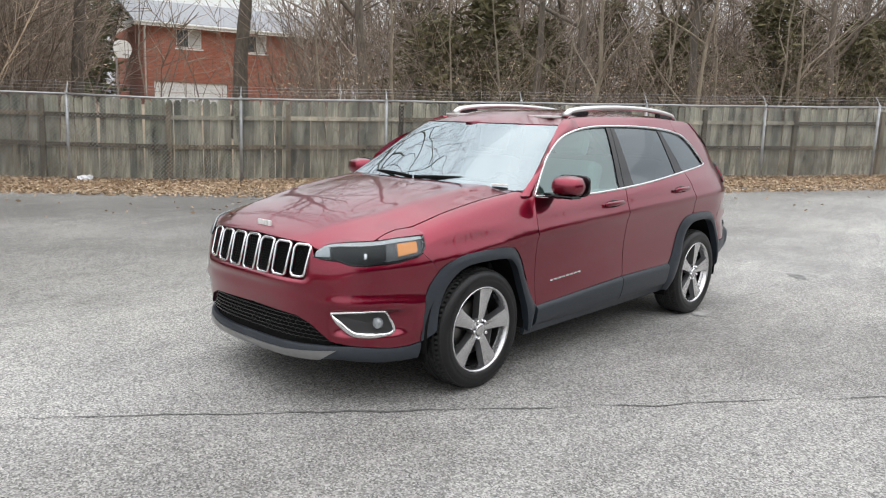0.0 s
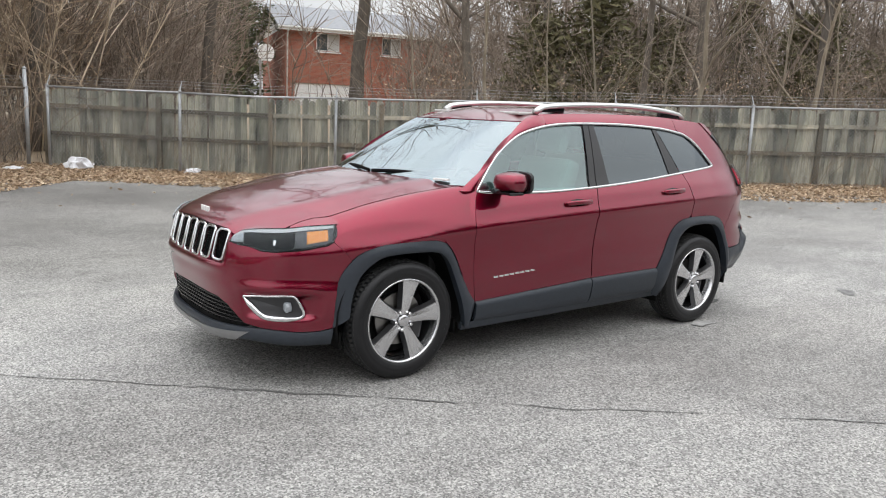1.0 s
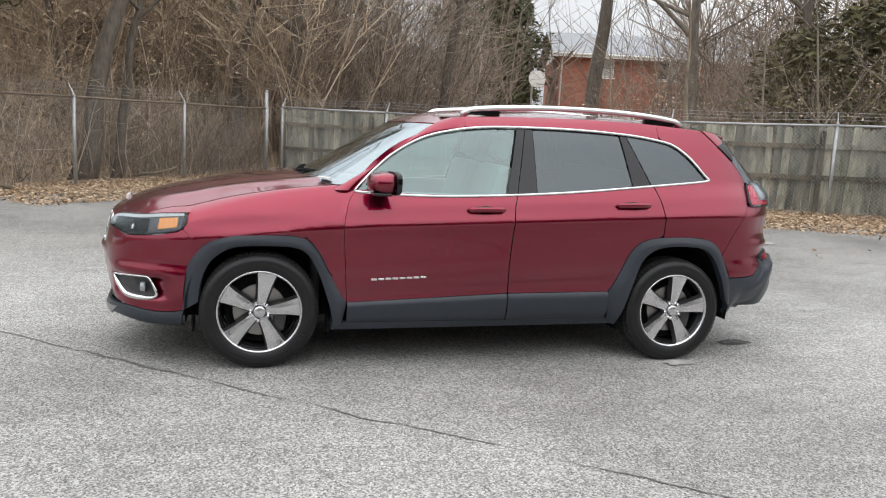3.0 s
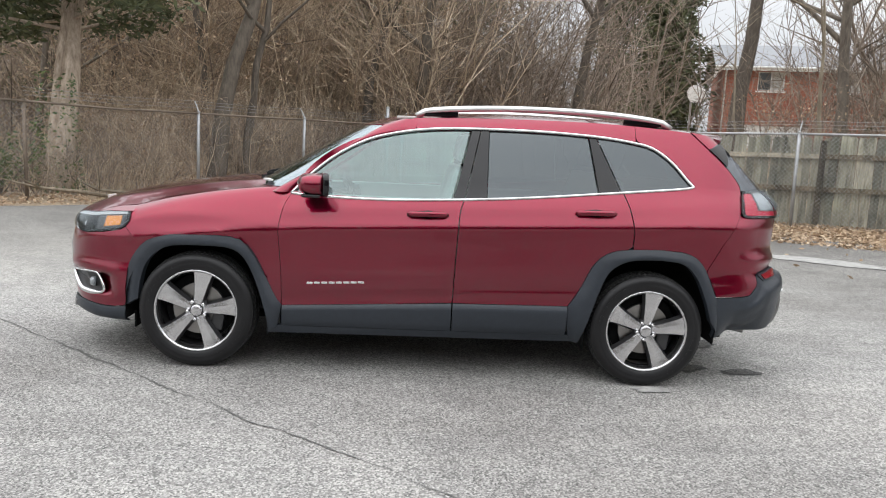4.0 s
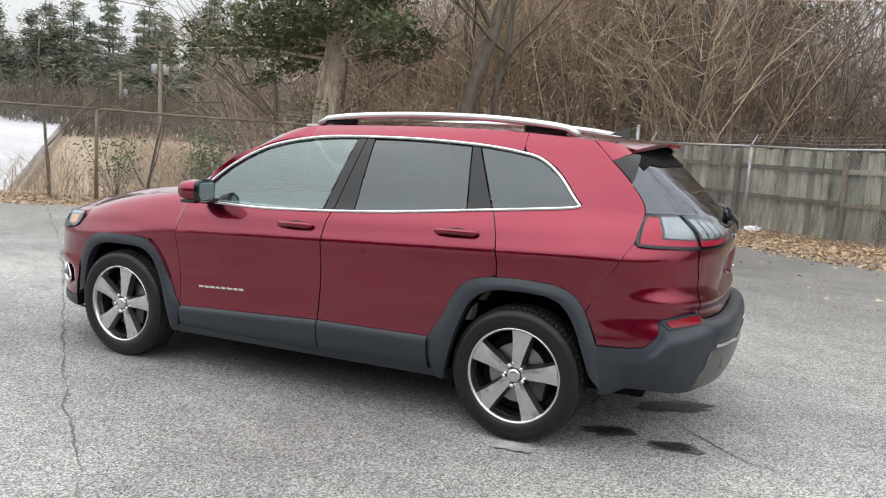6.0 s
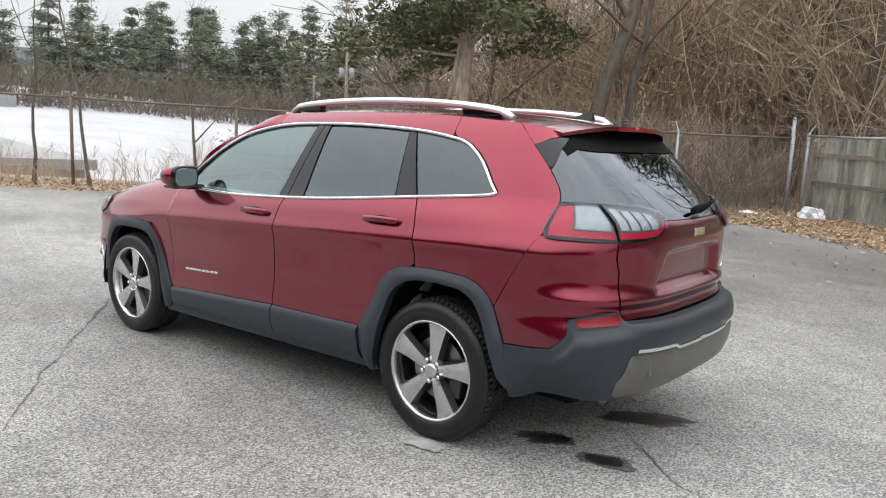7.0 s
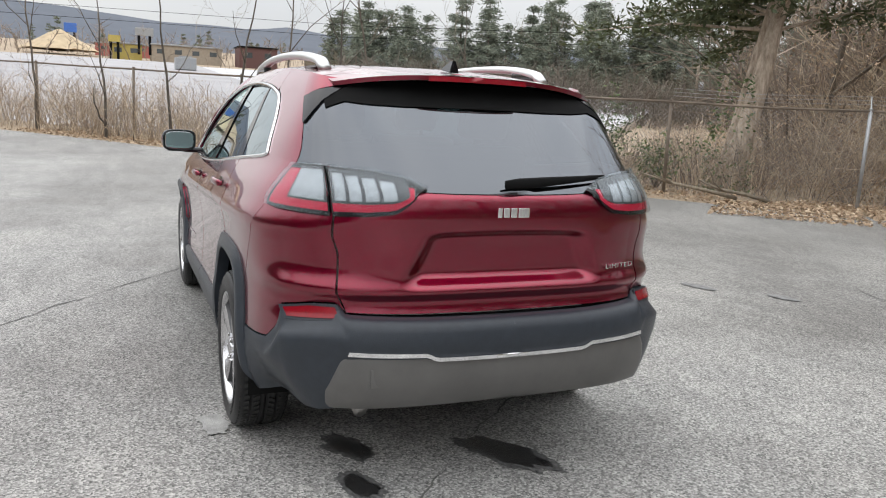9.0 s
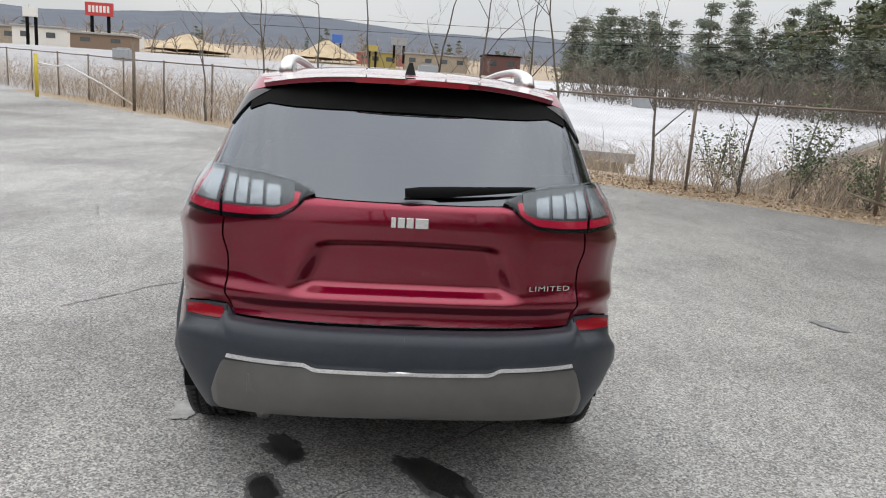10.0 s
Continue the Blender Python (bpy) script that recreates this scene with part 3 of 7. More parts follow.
# ---- vegetation ----
def grow(soup, twigs, p, d, length, r, depth, sides, spread=0.55, droop=0.0, kids=3):
    pts, radii = [p], [r]
    q = p.copy()
    dirn = d.copy()
    n = 5 if depth > 1 else 4
    for i in range(n):
        dirn = (dirn + Vector((rng.gauss(0, 0.13), rng.gauss(0, 0.13), rng.gauss(0.02 - droop, 0.09)))).normalized()
        q = q + dirn * (length / n)
        pts.append(q.copy())
        radii.append(r * (1 - 0.72 * (i + 1) / n))
    (soup if depth > 1 or twigs is None else twigs).tube(pts, radii, sides if depth > 1 else 3, False)
    if depth <= 0:
        return
    for k in range(kids + (1 if depth > 1 else 2)):
        t = rng.uniform(0.35, 1.0)
        i = min(n - 1, int(t * n))
        base = pts[i].lerp(pts[i + 1], t * n - i)
        ax = Vector((rng.gauss(0, 1), rng.gauss(0, 1), rng.gauss(0, 0.6))).normalized()
        nd = (dirn + ax * spread * rng.uniform(0.8, 1.8) + Vector((0, 0, 0.15))).normalized()
        grow(soup, twigs, base, nd, length * rng.uniform(0.42, 0.66), max(0.003, radii[i] * rng.uniform(0.4, 0.62)), depth - 1, max(3, sides - 2), spread, droop, kids)


def bare_tree(x, y, tall, r, lean=(0, 0), bark=None, depth=4, label="", clear=0.35, kids=3, forks=5):
    z = terrain(x, y) - 0.15
    e = thing("bare_tree", label or "leafless grey-brown tree behind the fence", "tree", "bare trees", (x, y, z))
    trunk, crown = Soup(), Soup()
    top = Vector((lean[0], lean[1], tall * 0.75))
    pts = [Vector((0, 0, 0)), Vector((lean[0] * 0.1, lean[1] * 0.1, tall * 0.06))]
    rad = [r * 1.5, r * 1.08]
    for i in range(1, 9):
        t = i / 8
        wob = Vector((rng.gauss(0, 0.02), rng.gauss(0, 0.02), 0)) * tall * 0.2
        pts.append(Vector((top.x * t, top.y * t, tall * 0.06 + top.z * t * 0.94)) + wob)
        rad.append(r * (1 - 0.72 * t))
    trunk.tube(pts, rad, 10)
    for k in range(forks):
        t = rng.uniform(clear, 1.0) if k > 1 else 1.0
        i = min(len(pts) - 2, int(t * (len(pts) - 1)))
        base = pts[i].lerp(pts[i + 1], t * (len(pts) - 1) - i)
        ang = rng.uniform(0, 2 * math.pi)
        nd = Vector((math.cos(ang) * 0.7, math.sin(ang) * 0.7, rng.uniform(0.35, 1.0))).normalized()
        grow(trunk, crown, base, nd, tall * rng.uniform(0.28, 0.42), rad[i] * rng.uniform(0.45, 0.7), depth - 1, 6, kids=kids)
    trunk.ob("trunk", bark or BARK, e, smooth=True)
    crown.ob("crown", TWIG, e)
    return e


def brush(name, centres, count, tall, label, material=None, width=0.0045, lean=0.25, twigs=5, far=False):
    s = Soup()
    for i in range(count):
        x, y = centres(i)
        z = terrain(x, y) - 0.05
        h = tall * rng.uniform(0.45, 1.25)
        d = Vector((rng.gauss(0, lean), rng.gauss(0, lean), 1)).normalized()
        pts, p = [Vector((x, y, z))], Vector((x, y, z))
        for k in range(4):
            d = (d + Vector((rng.gauss(0, 0.2), rng.gauss(0, 0.2), rng.gauss(0, 0.08) - 0.03 * k))).normalized()
            p = p + d * h / 4
            pts.append(p.copy())
        w = width * rng.uniform(0.6, 1.9)
        s.tube(pts, [w, w * 0.85, w * 0.7, w * 0.5, w * 0.25], 3, False)
        for k in range(twigs):
            j = rng.randint(1, 3)
            b0 = pts[j].lerp(pts[j + 1], rng.random())
            t = (d * 0.6 + Vector((rng.gauss(0, 0.7), rng.gauss(0, 0.7), rng.gauss(0.2, 0.4)))).normalized()
            l = h * rng.uniform(0.15, 0.4)
            if far:
                s.tube([b0, b0 + t * l], [w * 0.5, w * 0.2], 3, False)
                continue
            m1 = b0 + t * l * 0.5
            s.tube([b0, m1, m1 + (t + Vector((rng.gauss(0, 0.3), rng.gauss(0, 0.3), rng.gauss(0, 0.3)))).normalized() * l * 0.5], [w * 0.5, w * 0.4, w * 0.2], 3, False)
    o = s.ob(name, material or BRUSH)
    tagged(o, label, "brush", kind="stuff")
    return o


D_F = (F_END - P0).normalized()
N_F = Vector((-D_F.y, D_F.x, 0))
if N_F.y > 0:
    N_F = -N_F


def in_view_of_house(x, y):
    a, b = Vector((-2.6, -11.0)), Vector((-20.5, -41.0))
    d = (b - a)
    t = max(0.0, min(1.0, (Vector((x, y)) - a).dot(d) / d.length_squared))
    return (Vector((x, y)) - (a + d * t)).length < 2.2 + 4.2 * t


def behind_f(lo, hi, near, far, bias=1.0):
    def pick(i):
        for k in range(30):
            x, y = once()
            if not in_view_of_house(x, y) or rng.random() < 0.05:
                break
        return x, y

    def once():
        u = rng.uniform(lo, hi)
        w = near + (far - near) * rng.random() ** bias
        p = P0 + D_F * u + N_F * w
        return p.x, p.y
    return pick


def open_to_valley(x, y):
    return x > 5.0 and y > 1.2 - 0.86 * (x + 4.8)


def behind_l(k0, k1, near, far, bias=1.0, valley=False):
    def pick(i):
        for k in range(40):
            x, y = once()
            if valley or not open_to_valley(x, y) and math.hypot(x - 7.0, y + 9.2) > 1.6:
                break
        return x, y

    def once():
        t = rng.uniform(k0, k1)
        j = min(len(L_BEND) - 2, int(t))
        a, b = L_BEND[j], L_BEND[j + 1]
        p = a.lerp(b, t - j)
        d = (b - a).normalized()
        n = Vector((d.y, -d.x, 0))
        p = p + n * (near + (far - near) * rng.random() ** bias)
        return p.x, p.y
    return pick


def conifer(x, y, tall, wide, material=None, label="dark green evergreen tree", first=0.1, whorls=16, bits=26, size=0.16, zbase=None, layered=False):
    z = (terrain(x, y) if zbase is None else zbase) - 0.1
    e = thing("evergreen_tree", label, "tree", "evergreen trees", (x, y, z))
    t, c = Soup(), Soup()
    sway = rng.uniform(-0.03, 0.03) * tall
    t.tube([(0, 0, 0), (sway * 0.3, 0, tall * 0.5), (sway, 0, tall)], [tall * 0.016, tall * 0.010, tall * 0.002], 7)
    for w in range(whorls):
        f = first + (0.985 - first) * (w + rng.random() * 0.7) / whorls
        h = tall * f
        rr = wide * (1 - f) ** (0.75 if layered else 0.65) * rng.uniform(0.7, 1.2) + 0.12
        for k in range(6 if layered else 7):
            a = rng.uniform(0, 2 * math.pi)
            l = rr * rng.uniform(0.35, 1.2)
            d = Vector((math.cos(a), math.sin(a), rng.uniform(-0.05, 0.30)))
            base = Vector((sway * f, 0, h))
            t.tube([base, base + d * l], [tall * 0.003, 0.004], 3, False)
            flat = 0.05 if layered else 0.07
            for q in range(bits):
                u = rng.uniform(0.25, 1.05)
                s = 0.06 + 0.10 * (1 - u)
                p = base + d * (l * u) + Vector((rng.gauss(0, s * wide), rng.gauss(0, s * wide), -0.08 * l * u * u + rng.gauss(0, flat * wide)))
                c.leaf(p, size * rng.uniform(0.5, 1.3), 0.45, 0.2 if layered else 0.3)
    t.ob("trunk", BARK, e)
    c.ob("crown", material or NEEDLE, e)
    return e


def foliage_tree(x, y, tall, r, lean, crown_lo, crown_r, n, label, stems=1, bark=None, centre=(0, 0)):
    z = terrain(x, y) - 0.1
    e = thing("cedar_tree", label, "tree", at=(x, y, z))
    t, c = Soup(), Soup()
    for k in range(stems):
        ox, oy = (0.0, 0.0) if k == 0 else (rng.uniform(-0.28, 0.28), rng.uniform(-0.1, 0.1))
        pts = [Vector((ox, oy, 0))]
        for i in range(1, 9):
            f = i / 8
            pts.append(Vector((ox * (1 + f) + lean[0] * f, oy * (1 + f) + lean[1] * f, tall * f)) + Vector((rng.gauss(0, 0.04), rng.gauss(0, 0.04), 0)))
        rr = r if k == 0 else r * rng.uniform(0.4, 0.65)
        t.tube(pts, [rr * 1.4] + [rr * (1 - 0.75 * i / 8) for i in range(1, 9)], 10)
        if k == 0:
            main = pts
    for b in range(64):
        f = rng.uniform(crown_lo, 1.0)
        i = min(7, int(f * 8))
        p = main[i].lerp(main[i + 1], f * 8 - i)
        a = rng.uniform(0, 2 * math.pi)
        l = crown_r * rng.uniform(0.45, 1.15) * (1.15 - 0.7 * max(0, (f - crown_lo) / (1 - crown_lo)) ** 1.5)
        d = Vector((math.cos(a) + centre[0], math.sin(a) + centre[1], rng.uniform(-0.15, 0.4))).normalized()
        mid = p + d * l * 0.5 + Vector((0, 0, 0.1))
        end = p + d * l + Vector((0, 0, rng.uniform(-0.35, 0.15)))
        t.tube([p, mid, end], [r * 0.18, r * 0.1, 0.006], 4, False)
        for q in range(n):
            u = rng.uniform(0.25, 1.05)
            base = p.lerp(mid, u * 2) if u < 0.5 else mid.lerp(end, u * 2 - 1)
            c.leaf(base + Vector((rng.gauss(0, 0.17), rng.gauss(0, 0.17), rng.gauss(-0.06, 0.13))), rng.uniform(0.05, 0.11), 0.6, 0.34)
    t.ob("trunk", bark or CEDARBARK, e, smooth=True)
    c.ob("crown", NEEDLE, e)
    return e

# ---- trees and brush of this place ----
bare_tree(-9.17, -18.2, 18, 0.24, (-0.6, 0.2), label="tall leafless tree standing before the brick house", depth=4, clear=0.45, forks=11)
bare_tree(-4.3, -18.9, 17, 0.17, (-1.9, -0.6), label="leaning leafless tree behind the board fence", depth=4, clear=0.4, forks=11)
bare_tree(-7.4, -9.1, 6.5, 0.05, (0.5, 0.2), PALEBARK, 3, "slim pale sapling growing at the fence", 0.35)
bare_tree(-11.1, -6.3, 7.5, 0.07, (0.3, 0.3), PALEBARK, 4, "pale many-branched sapling growing at the fence", 0.25)
bare_tree(-13.2, -5.0, 7.0, 0.06, (-0.5, 0.4), PALEBARK, 3, "pale sapling growing at the fence", 0.25)
bare_tree(-9.4, -7.6, 6.0, 0.035, (0.4, -0.2), PALEBARK, 3, "thin pale sapling growing at the fence", 0.2)
bare_tree(-15.4, -3.2, 6.0, 0.05, (0.6, 0.1), PALEBARK, 3, "thin pale sapling growing at the fence", 0.2)
bare_tree(4.7, -11.3, 12, 0.19, (-1.9, -1.2), depth=4, clear=0.3, label="thick leafless tree forking behind the fence")
bare_tree(4.15, -12.0, 9, 0.10, (-0.9, 0.1), depth=4, clear=0.3, label="leaning second trunk beside a thick tree")
bare_tree(1.9, -17.2, 12, 0.15, (-1.0, -0.2), depth=4, clear=0.35, label="leafless tree near the fence corner")
bare_tree(0.4, -17.5, 14, 0.2, (-0.8, 0.5), depth=4, clear=0.3, label="leafless tree with long level limbs")
for i, (u, w, h, r) in enumerate([(3.5, 9, 12, 0.13), (9.5, 5, 13, 0.14), (12, 9, 13, 0.16), (14, 4, 11, 0.10), (16.5, 7, 13, 0.15), (19, 4.5, 12, 0.12), (21.5, 9, 14, 0.16),
                                  (24, 5, 11, 0.12), (27, 8, 13, 0.14), (31, 5, 12, 0.13), (36, 7, 13, 0.14), (7, 14, 14, 0.16), (18, 14, 15, 0.17)]):
    p = P0 + D_F * u + N_F * w
    if in_view_of_house(p.x, p.y):
        continue
    bare_tree(p.x, p.y, h * 1.2, r, (rng.uniform(-1, 1), rng.uniform(-1, 1)), depth=4, clear=0.3, forks=10)
for k, w, h, r in [(0.35, 5, 12, 0.11), (0.55, 9, 14, 0.14), (0.95, 8, 13, 0.12), (1.2, 10, 12, 0.13), (0.2, 12, 14, 0.15)]:
    j = int(k)
    p = L_BEND[j].lerp(L_BEND[j + 1], k - j)
    d = (L_BEND[j + 1] - L_BEND[j]).normalized()
    p = p + Vector((d.y, -d.x, 0)) * w
    bare_tree(p.x, p.y, h, r, (rng.uniform(-1, 1), rng.uniform(-1, 1)), depth=4, clear=0.3)
for x, y, h in [(12.1, -1.9, 5.2), (10.9, -3.7, 5.5), (13.0, -0.9, 5.0), (14.2, 0.2, 5.2), (9.7, -5.2, 3.8), (15.5, 1.6, 4.6), (17.2, 3.2, 5.0), (19.5, 5.3, 4.2), (11.5, -2.9, 4.6), (8.6, -6.4, 3.0)]:
    bare_tree(x, y, h, 0.035, (rng.uniform(-0.7, 0.7), rng.uniform(-0.7, 0.7)), depth=3, clear=0.15, label="thin leafless sapling at the dark fence", kids=2)

for u, w, h in [(8.3, 0.9, 5.0), (11.2, 1.2, 6.5), (13.4, 0.8, 5.5), (16.2, 1.0, 6.0), (17.6, 0.7, 5.0), (19.6, 1.3, 6.5), (21.0, 0.8, 5.5), (23.0, 1.2, 6.0), (25.5, 0.9, 5.5), (28, 1.2, 6)]:
    p = P0 + D_F * u + N_F * w
    bare_tree(p.x, p.y, h, rng.uniform(0.025, 0.045), (rng.uniform(-0.6, 0.6), rng.uniform(-0.4, 0.4)), PALEBARK, 3, "thin pale sapling growing at the fence", 0.2)
for i in range(12):
    p = P0 + D_F * (11 + 2.9 * i + rng.uniform(-1.0, 1.0)) + N_F * rng.uniform(5.5, 11)
    if in_view_of_house(p.x, p.y):
        continue
    conifer(p.x, p.y, rng.uniform(3.6, 5.6), rng.uniform(2.0, 2.8), OLIVE, label="olive green evergreen among bare trees", whorls=14, bits=34, size=0.15, first=0.05)
foliage_tree(7.05, -9.5, 9.0, 0.22, (0.0, -2.3), 0.35, 2.9, 470, "cedar with shredded pale bark and dark drooping foliage", 3)
conifer(-14.0, -43.5, 12.5, 3.5, label="dense dark evergreen beside the brick house", whorls=24, bits=70, size=0.24, first=0.03)
conifer(-11.6, -45.0, 11.0, 3.0, label="dense dark evergreen beside the brick house", whorls=22, bits=60, size=0.24, first=0.03)
conifer(-15.8, -45.5, 11.5, 2.8, label="dense dark evergreen beside the brick house", whorls=22, bits=60, size=0.24, first=0.03)
for x, y, h in [(-20.0, -16.5, 6.5), (-22.5, -13.0, 7.0), (-25.0, -11.0, 6.5), (-27.5, -7.5, 7.0), (-31, -4.5, 7.0), (-18.0, -19.5, 8.0), (-35, -1, 7.5)]:
    conifer(x, y, h * 0.72, 2.3, OLIVE, label="olive green evergreen among bare trees", whorls=18, bits=40, size=0.10, first=0.05)
conifer(2.2, -21.0, 13, 2.8, label="dark green evergreen among bare trees", whorls=24, bits=44, size=0.11, first=0.3)
conifer(-1.5, -23.5, 13, 2.8, label="dark green evergreen among bare trees", whorls=24, bits=44, size=0.11, first=0.35)
conifer(12.5, -22.0, 12, 3.0, label="dark green evergreen among bare trees", whorls=24, bits=44, size=0.11, first=0.3)

def corner_leaf(i):
    y = rng.uniform(-26, -15)
    return rng.uniform(-1.0, 8.5) + 0.12 * (-y - 16), y


brush("thicket_brush", behind_f(-1, 40, 0.9, 9, 1.4), 1500, 3.2, "tangled leafless brush behind the board fence", TWIG, width=0.006)
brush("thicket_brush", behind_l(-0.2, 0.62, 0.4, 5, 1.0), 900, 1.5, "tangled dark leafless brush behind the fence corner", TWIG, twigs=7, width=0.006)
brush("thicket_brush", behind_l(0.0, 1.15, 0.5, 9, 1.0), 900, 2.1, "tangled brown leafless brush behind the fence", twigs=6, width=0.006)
brush("fence_weeds", behind_l(1.6, 3.0, -0.4, 1.6, valley=True), 420, 0.75, "dry weeds and brush along the dark fence", width=0.004)
brush("fence_weeds", behind_l(3.0, 5.6, -0.4, 2.0, valley=True), 2200, 1.3, "tall dry weeds and brush along the dark fence", BRUSH, width=0.006)


def slope_pick(i):
    for k in range(60):
        x, y = rng.uniform(13, 40), rng.uniform(-45, -9)
        if 0.7 - 0.94 * (x + 4.8) < y < 0.7 - 0.745 * (x + 4.8):
            break
    return x, y


brush("far_woods", lambda i: (rng.uniform(-4.5, 0.5), rng.uniform(-24, -17.5)), 260, 6.5, "brown leafless woods behind the fence corner", TWIG, width=0.014, lean=0.2, twigs=14, far=True)
brush("slope_brush", behind_l(0.95, 1.75, 0.6, 9, valley=True), 800, 1.2, "tan leafless brush on the slope beyond the fence", TWIG, width=0.006, twigs=7)
brush("slope_brush", slope_pick, 1300, 1.6, "tan leafless brush on the slope beyond the fence", BRUSH, width=0.006, lean=0.25, twigs=7)
def clinging(name, pick, count, low, high, label):
    s = Soup()
    for i in range(count):
        if i % 14 == 0:
            x, y = pick(i)
            z = terrain(x, y) + rng.uniform(low, high)
        s.leaf((x + rng.gauss(0, 0.16), y + rng.gauss(0, 0.16), z + rng.gauss(0, 0.14)), rng.uniform(0.02, 0.05), 0.7)
    tagged(s.ob(name, LITTER), label, "leaves", kind="stuff")


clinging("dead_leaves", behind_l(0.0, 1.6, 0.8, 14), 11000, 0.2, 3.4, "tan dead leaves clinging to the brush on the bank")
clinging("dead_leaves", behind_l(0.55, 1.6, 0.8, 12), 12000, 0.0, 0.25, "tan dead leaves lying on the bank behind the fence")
clinging("dead_leaves", corner_leaf, 7000, 0.5, 6.0, "tan dead leaves clinging to the brush behind the fence corner")
clinging("dead_leaves", behind_f(0, 34, 1.0, 8), 4000, 0.4, 2.6, "tan dead leaves clinging to the brush behind the fence")
brush("fence_weeds", behind_l(1.0, 2.2, 0.2, 3.0, valley=True), 520, 1.0, "dry weeds and brush behind the fence", width=0.004)
brush("fence_weeds", lambda i: (lambda p: (p.x, p.y))(P0 + D_F * rng.uniform(1, 34) + N_F * rng.uniform(-0.5, 0.3)), 300, 1.5, "dry weeds growing through the chain link", PALEBARK, width=0.004, twigs=3)
brush("far_woods", behind_f(-6, 48, 9, 34), 700, 9.0, "grey leafless woods behind the fence", TWIG, width=0.030, lean=0.12, twigs=18, far=True)
brush("far_woods", behind_f(-6, 48, 6, 26), 2400, 4.5, "brown leafless undergrowth behind the fence", TWIG, width=0.012, lean=0.25, twigs=8, far=True)
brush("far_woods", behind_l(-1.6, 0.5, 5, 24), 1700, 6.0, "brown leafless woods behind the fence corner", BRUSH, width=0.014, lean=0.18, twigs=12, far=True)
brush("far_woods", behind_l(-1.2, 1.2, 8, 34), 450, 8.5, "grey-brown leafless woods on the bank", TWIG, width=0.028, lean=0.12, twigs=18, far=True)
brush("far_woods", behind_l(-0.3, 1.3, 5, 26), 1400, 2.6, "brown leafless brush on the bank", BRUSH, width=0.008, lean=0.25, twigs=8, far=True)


def corner_pick(i):
    y = rng.uniform(-36, -16.5)
    return rng.uniform(-1.5, 9.5) + 0.12 * (-y - 16), y


brush("far_woods", corner_pick, 1700, 7.5, "brown leafless woods behind the fence corner", BRUSH, width=0.014, lean=0.2, twigs=13, far=True)


def street_pick(i):
    return rng.uniform(-40, 26), rng.uniform(23, 36)


# trees across the lot, seen only as reflections in paint and glass
brush("far_woods", street_pick, 900, 8.0, "bare trees across the lot", BARK, width=0.09, lean=0.14, twigs=16, far=True)


def litter(name, pick, count, label):
    s = Soup()
    for i in range(count):
        x, y = pick(i)
        s.leaf((x, y, gz(x, y) + rng.uniform(0.005, 0.035)), rng.uniform(0.022, 0.05), 0.25)
    tagged(s.ob(name, LITTER), label, "leaves", kind="stuff")


def foot_of_fence(i):
    p = P0 + D_F * rng.uniform(-1, 30) + N_F * (0.5 - 3.1 * rng.random() ** 1.2)
    return p.x, p.y


litter("leaf_litter", foot_of_fence, 46000, "brown dead leaves strewn along the fence foot")
litter("leaf_litter", behind_f(-1, 28, -2.3, -6, 2.2), 380, "scattered dead leaves blown over the asphalt")
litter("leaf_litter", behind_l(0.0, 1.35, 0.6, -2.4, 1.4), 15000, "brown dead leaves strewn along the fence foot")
litter("leaf_litter", behind_l(1.3, 4.0, -1.0, 0.5, valley=True), 5000, "dead leaves along the dark fence")

# ivy on the cedar's foot
s = Soup()
for i in range(700):
    a, h = rng.uniform(0, 2 * math.pi), rng.random() ** 1.5 * 2.2
    r = 0.30 + 0.25 * rng.random() * (1 - h / 2.6)
    s.leaf((7.05 + r * math.cos(a), -9.5 + r * math.sin(a), terrain(7.05, -9.5) + h), rng.uniform(0.03, 0.06))
tagged(s.ob("ivy", IVY), "green ivy climbing the foot of the cedar", "ivy", kind="stuff")


def shrub(x, y, tall, n, label):
    z = terrain(x, y) - 0.05
    e = thing("green_shrub", label, "shrub", at=(x, y, z))
    t, c = Soup(), Soup()
    for k in range(9):
        d = Vector((rng.gauss(0, 0.3), rng.gauss(0, 0.3), 1)).normalized()
        l = tall * rng.uniform(0.6, 1.1)
        t.tube([(0, 0, 0), d * l * 0.5, d * l], [0.012, 0.009, 0.004], 4, False)
        for q in range(n):
            c.leaf(d * l * rng.uniform(0.35, 1.05) + Vector((rng.gauss(0, 0.13), rng.gauss(0, 0.13), rng.gauss(0, 0.08))), rng.uniform(0.025, 0.05))
    t.ob("branchwork", BARK, e)
    c.ob("leaves", IVY, e)


shrub(8.2, -7.2, 1.7, 110, "leafy green shrub beside the fence")
shrub(7.35, -8.1, 1.1, 90, "leafy green shrub beside the fence")
shrub(9.3, -6.3, 1.2, 70, "leafy green shrub beside the fence")


def fallen_branch(x, y, turn, l, label):
    e = thing("fallen_branch", label, "branch", "fallen branches", (x, y, gz(x, y) + 0.04), turn)
    s = Soup()
    s.tube([(-l / 2, 0, 0), (-l / 6, 0.05, 0.10), (l / 5, -0.03, 0.16), (l / 2, 0.05, 0.30)], [0.035, 0.032, 0.025, 0.012], 7)
    s.ob("limb", PALEBARK, e, smooth=True)
    s = Soup()
    s.tube([(l / 6, -0.03, 0.15), (l / 3, 0.25, 0.3), (l / 2.2, 0.4, 0.55)], [0.018, 0.012, 0.005], 5)
    s.ob("side_shoot", PALEBARK, e, smooth=True)


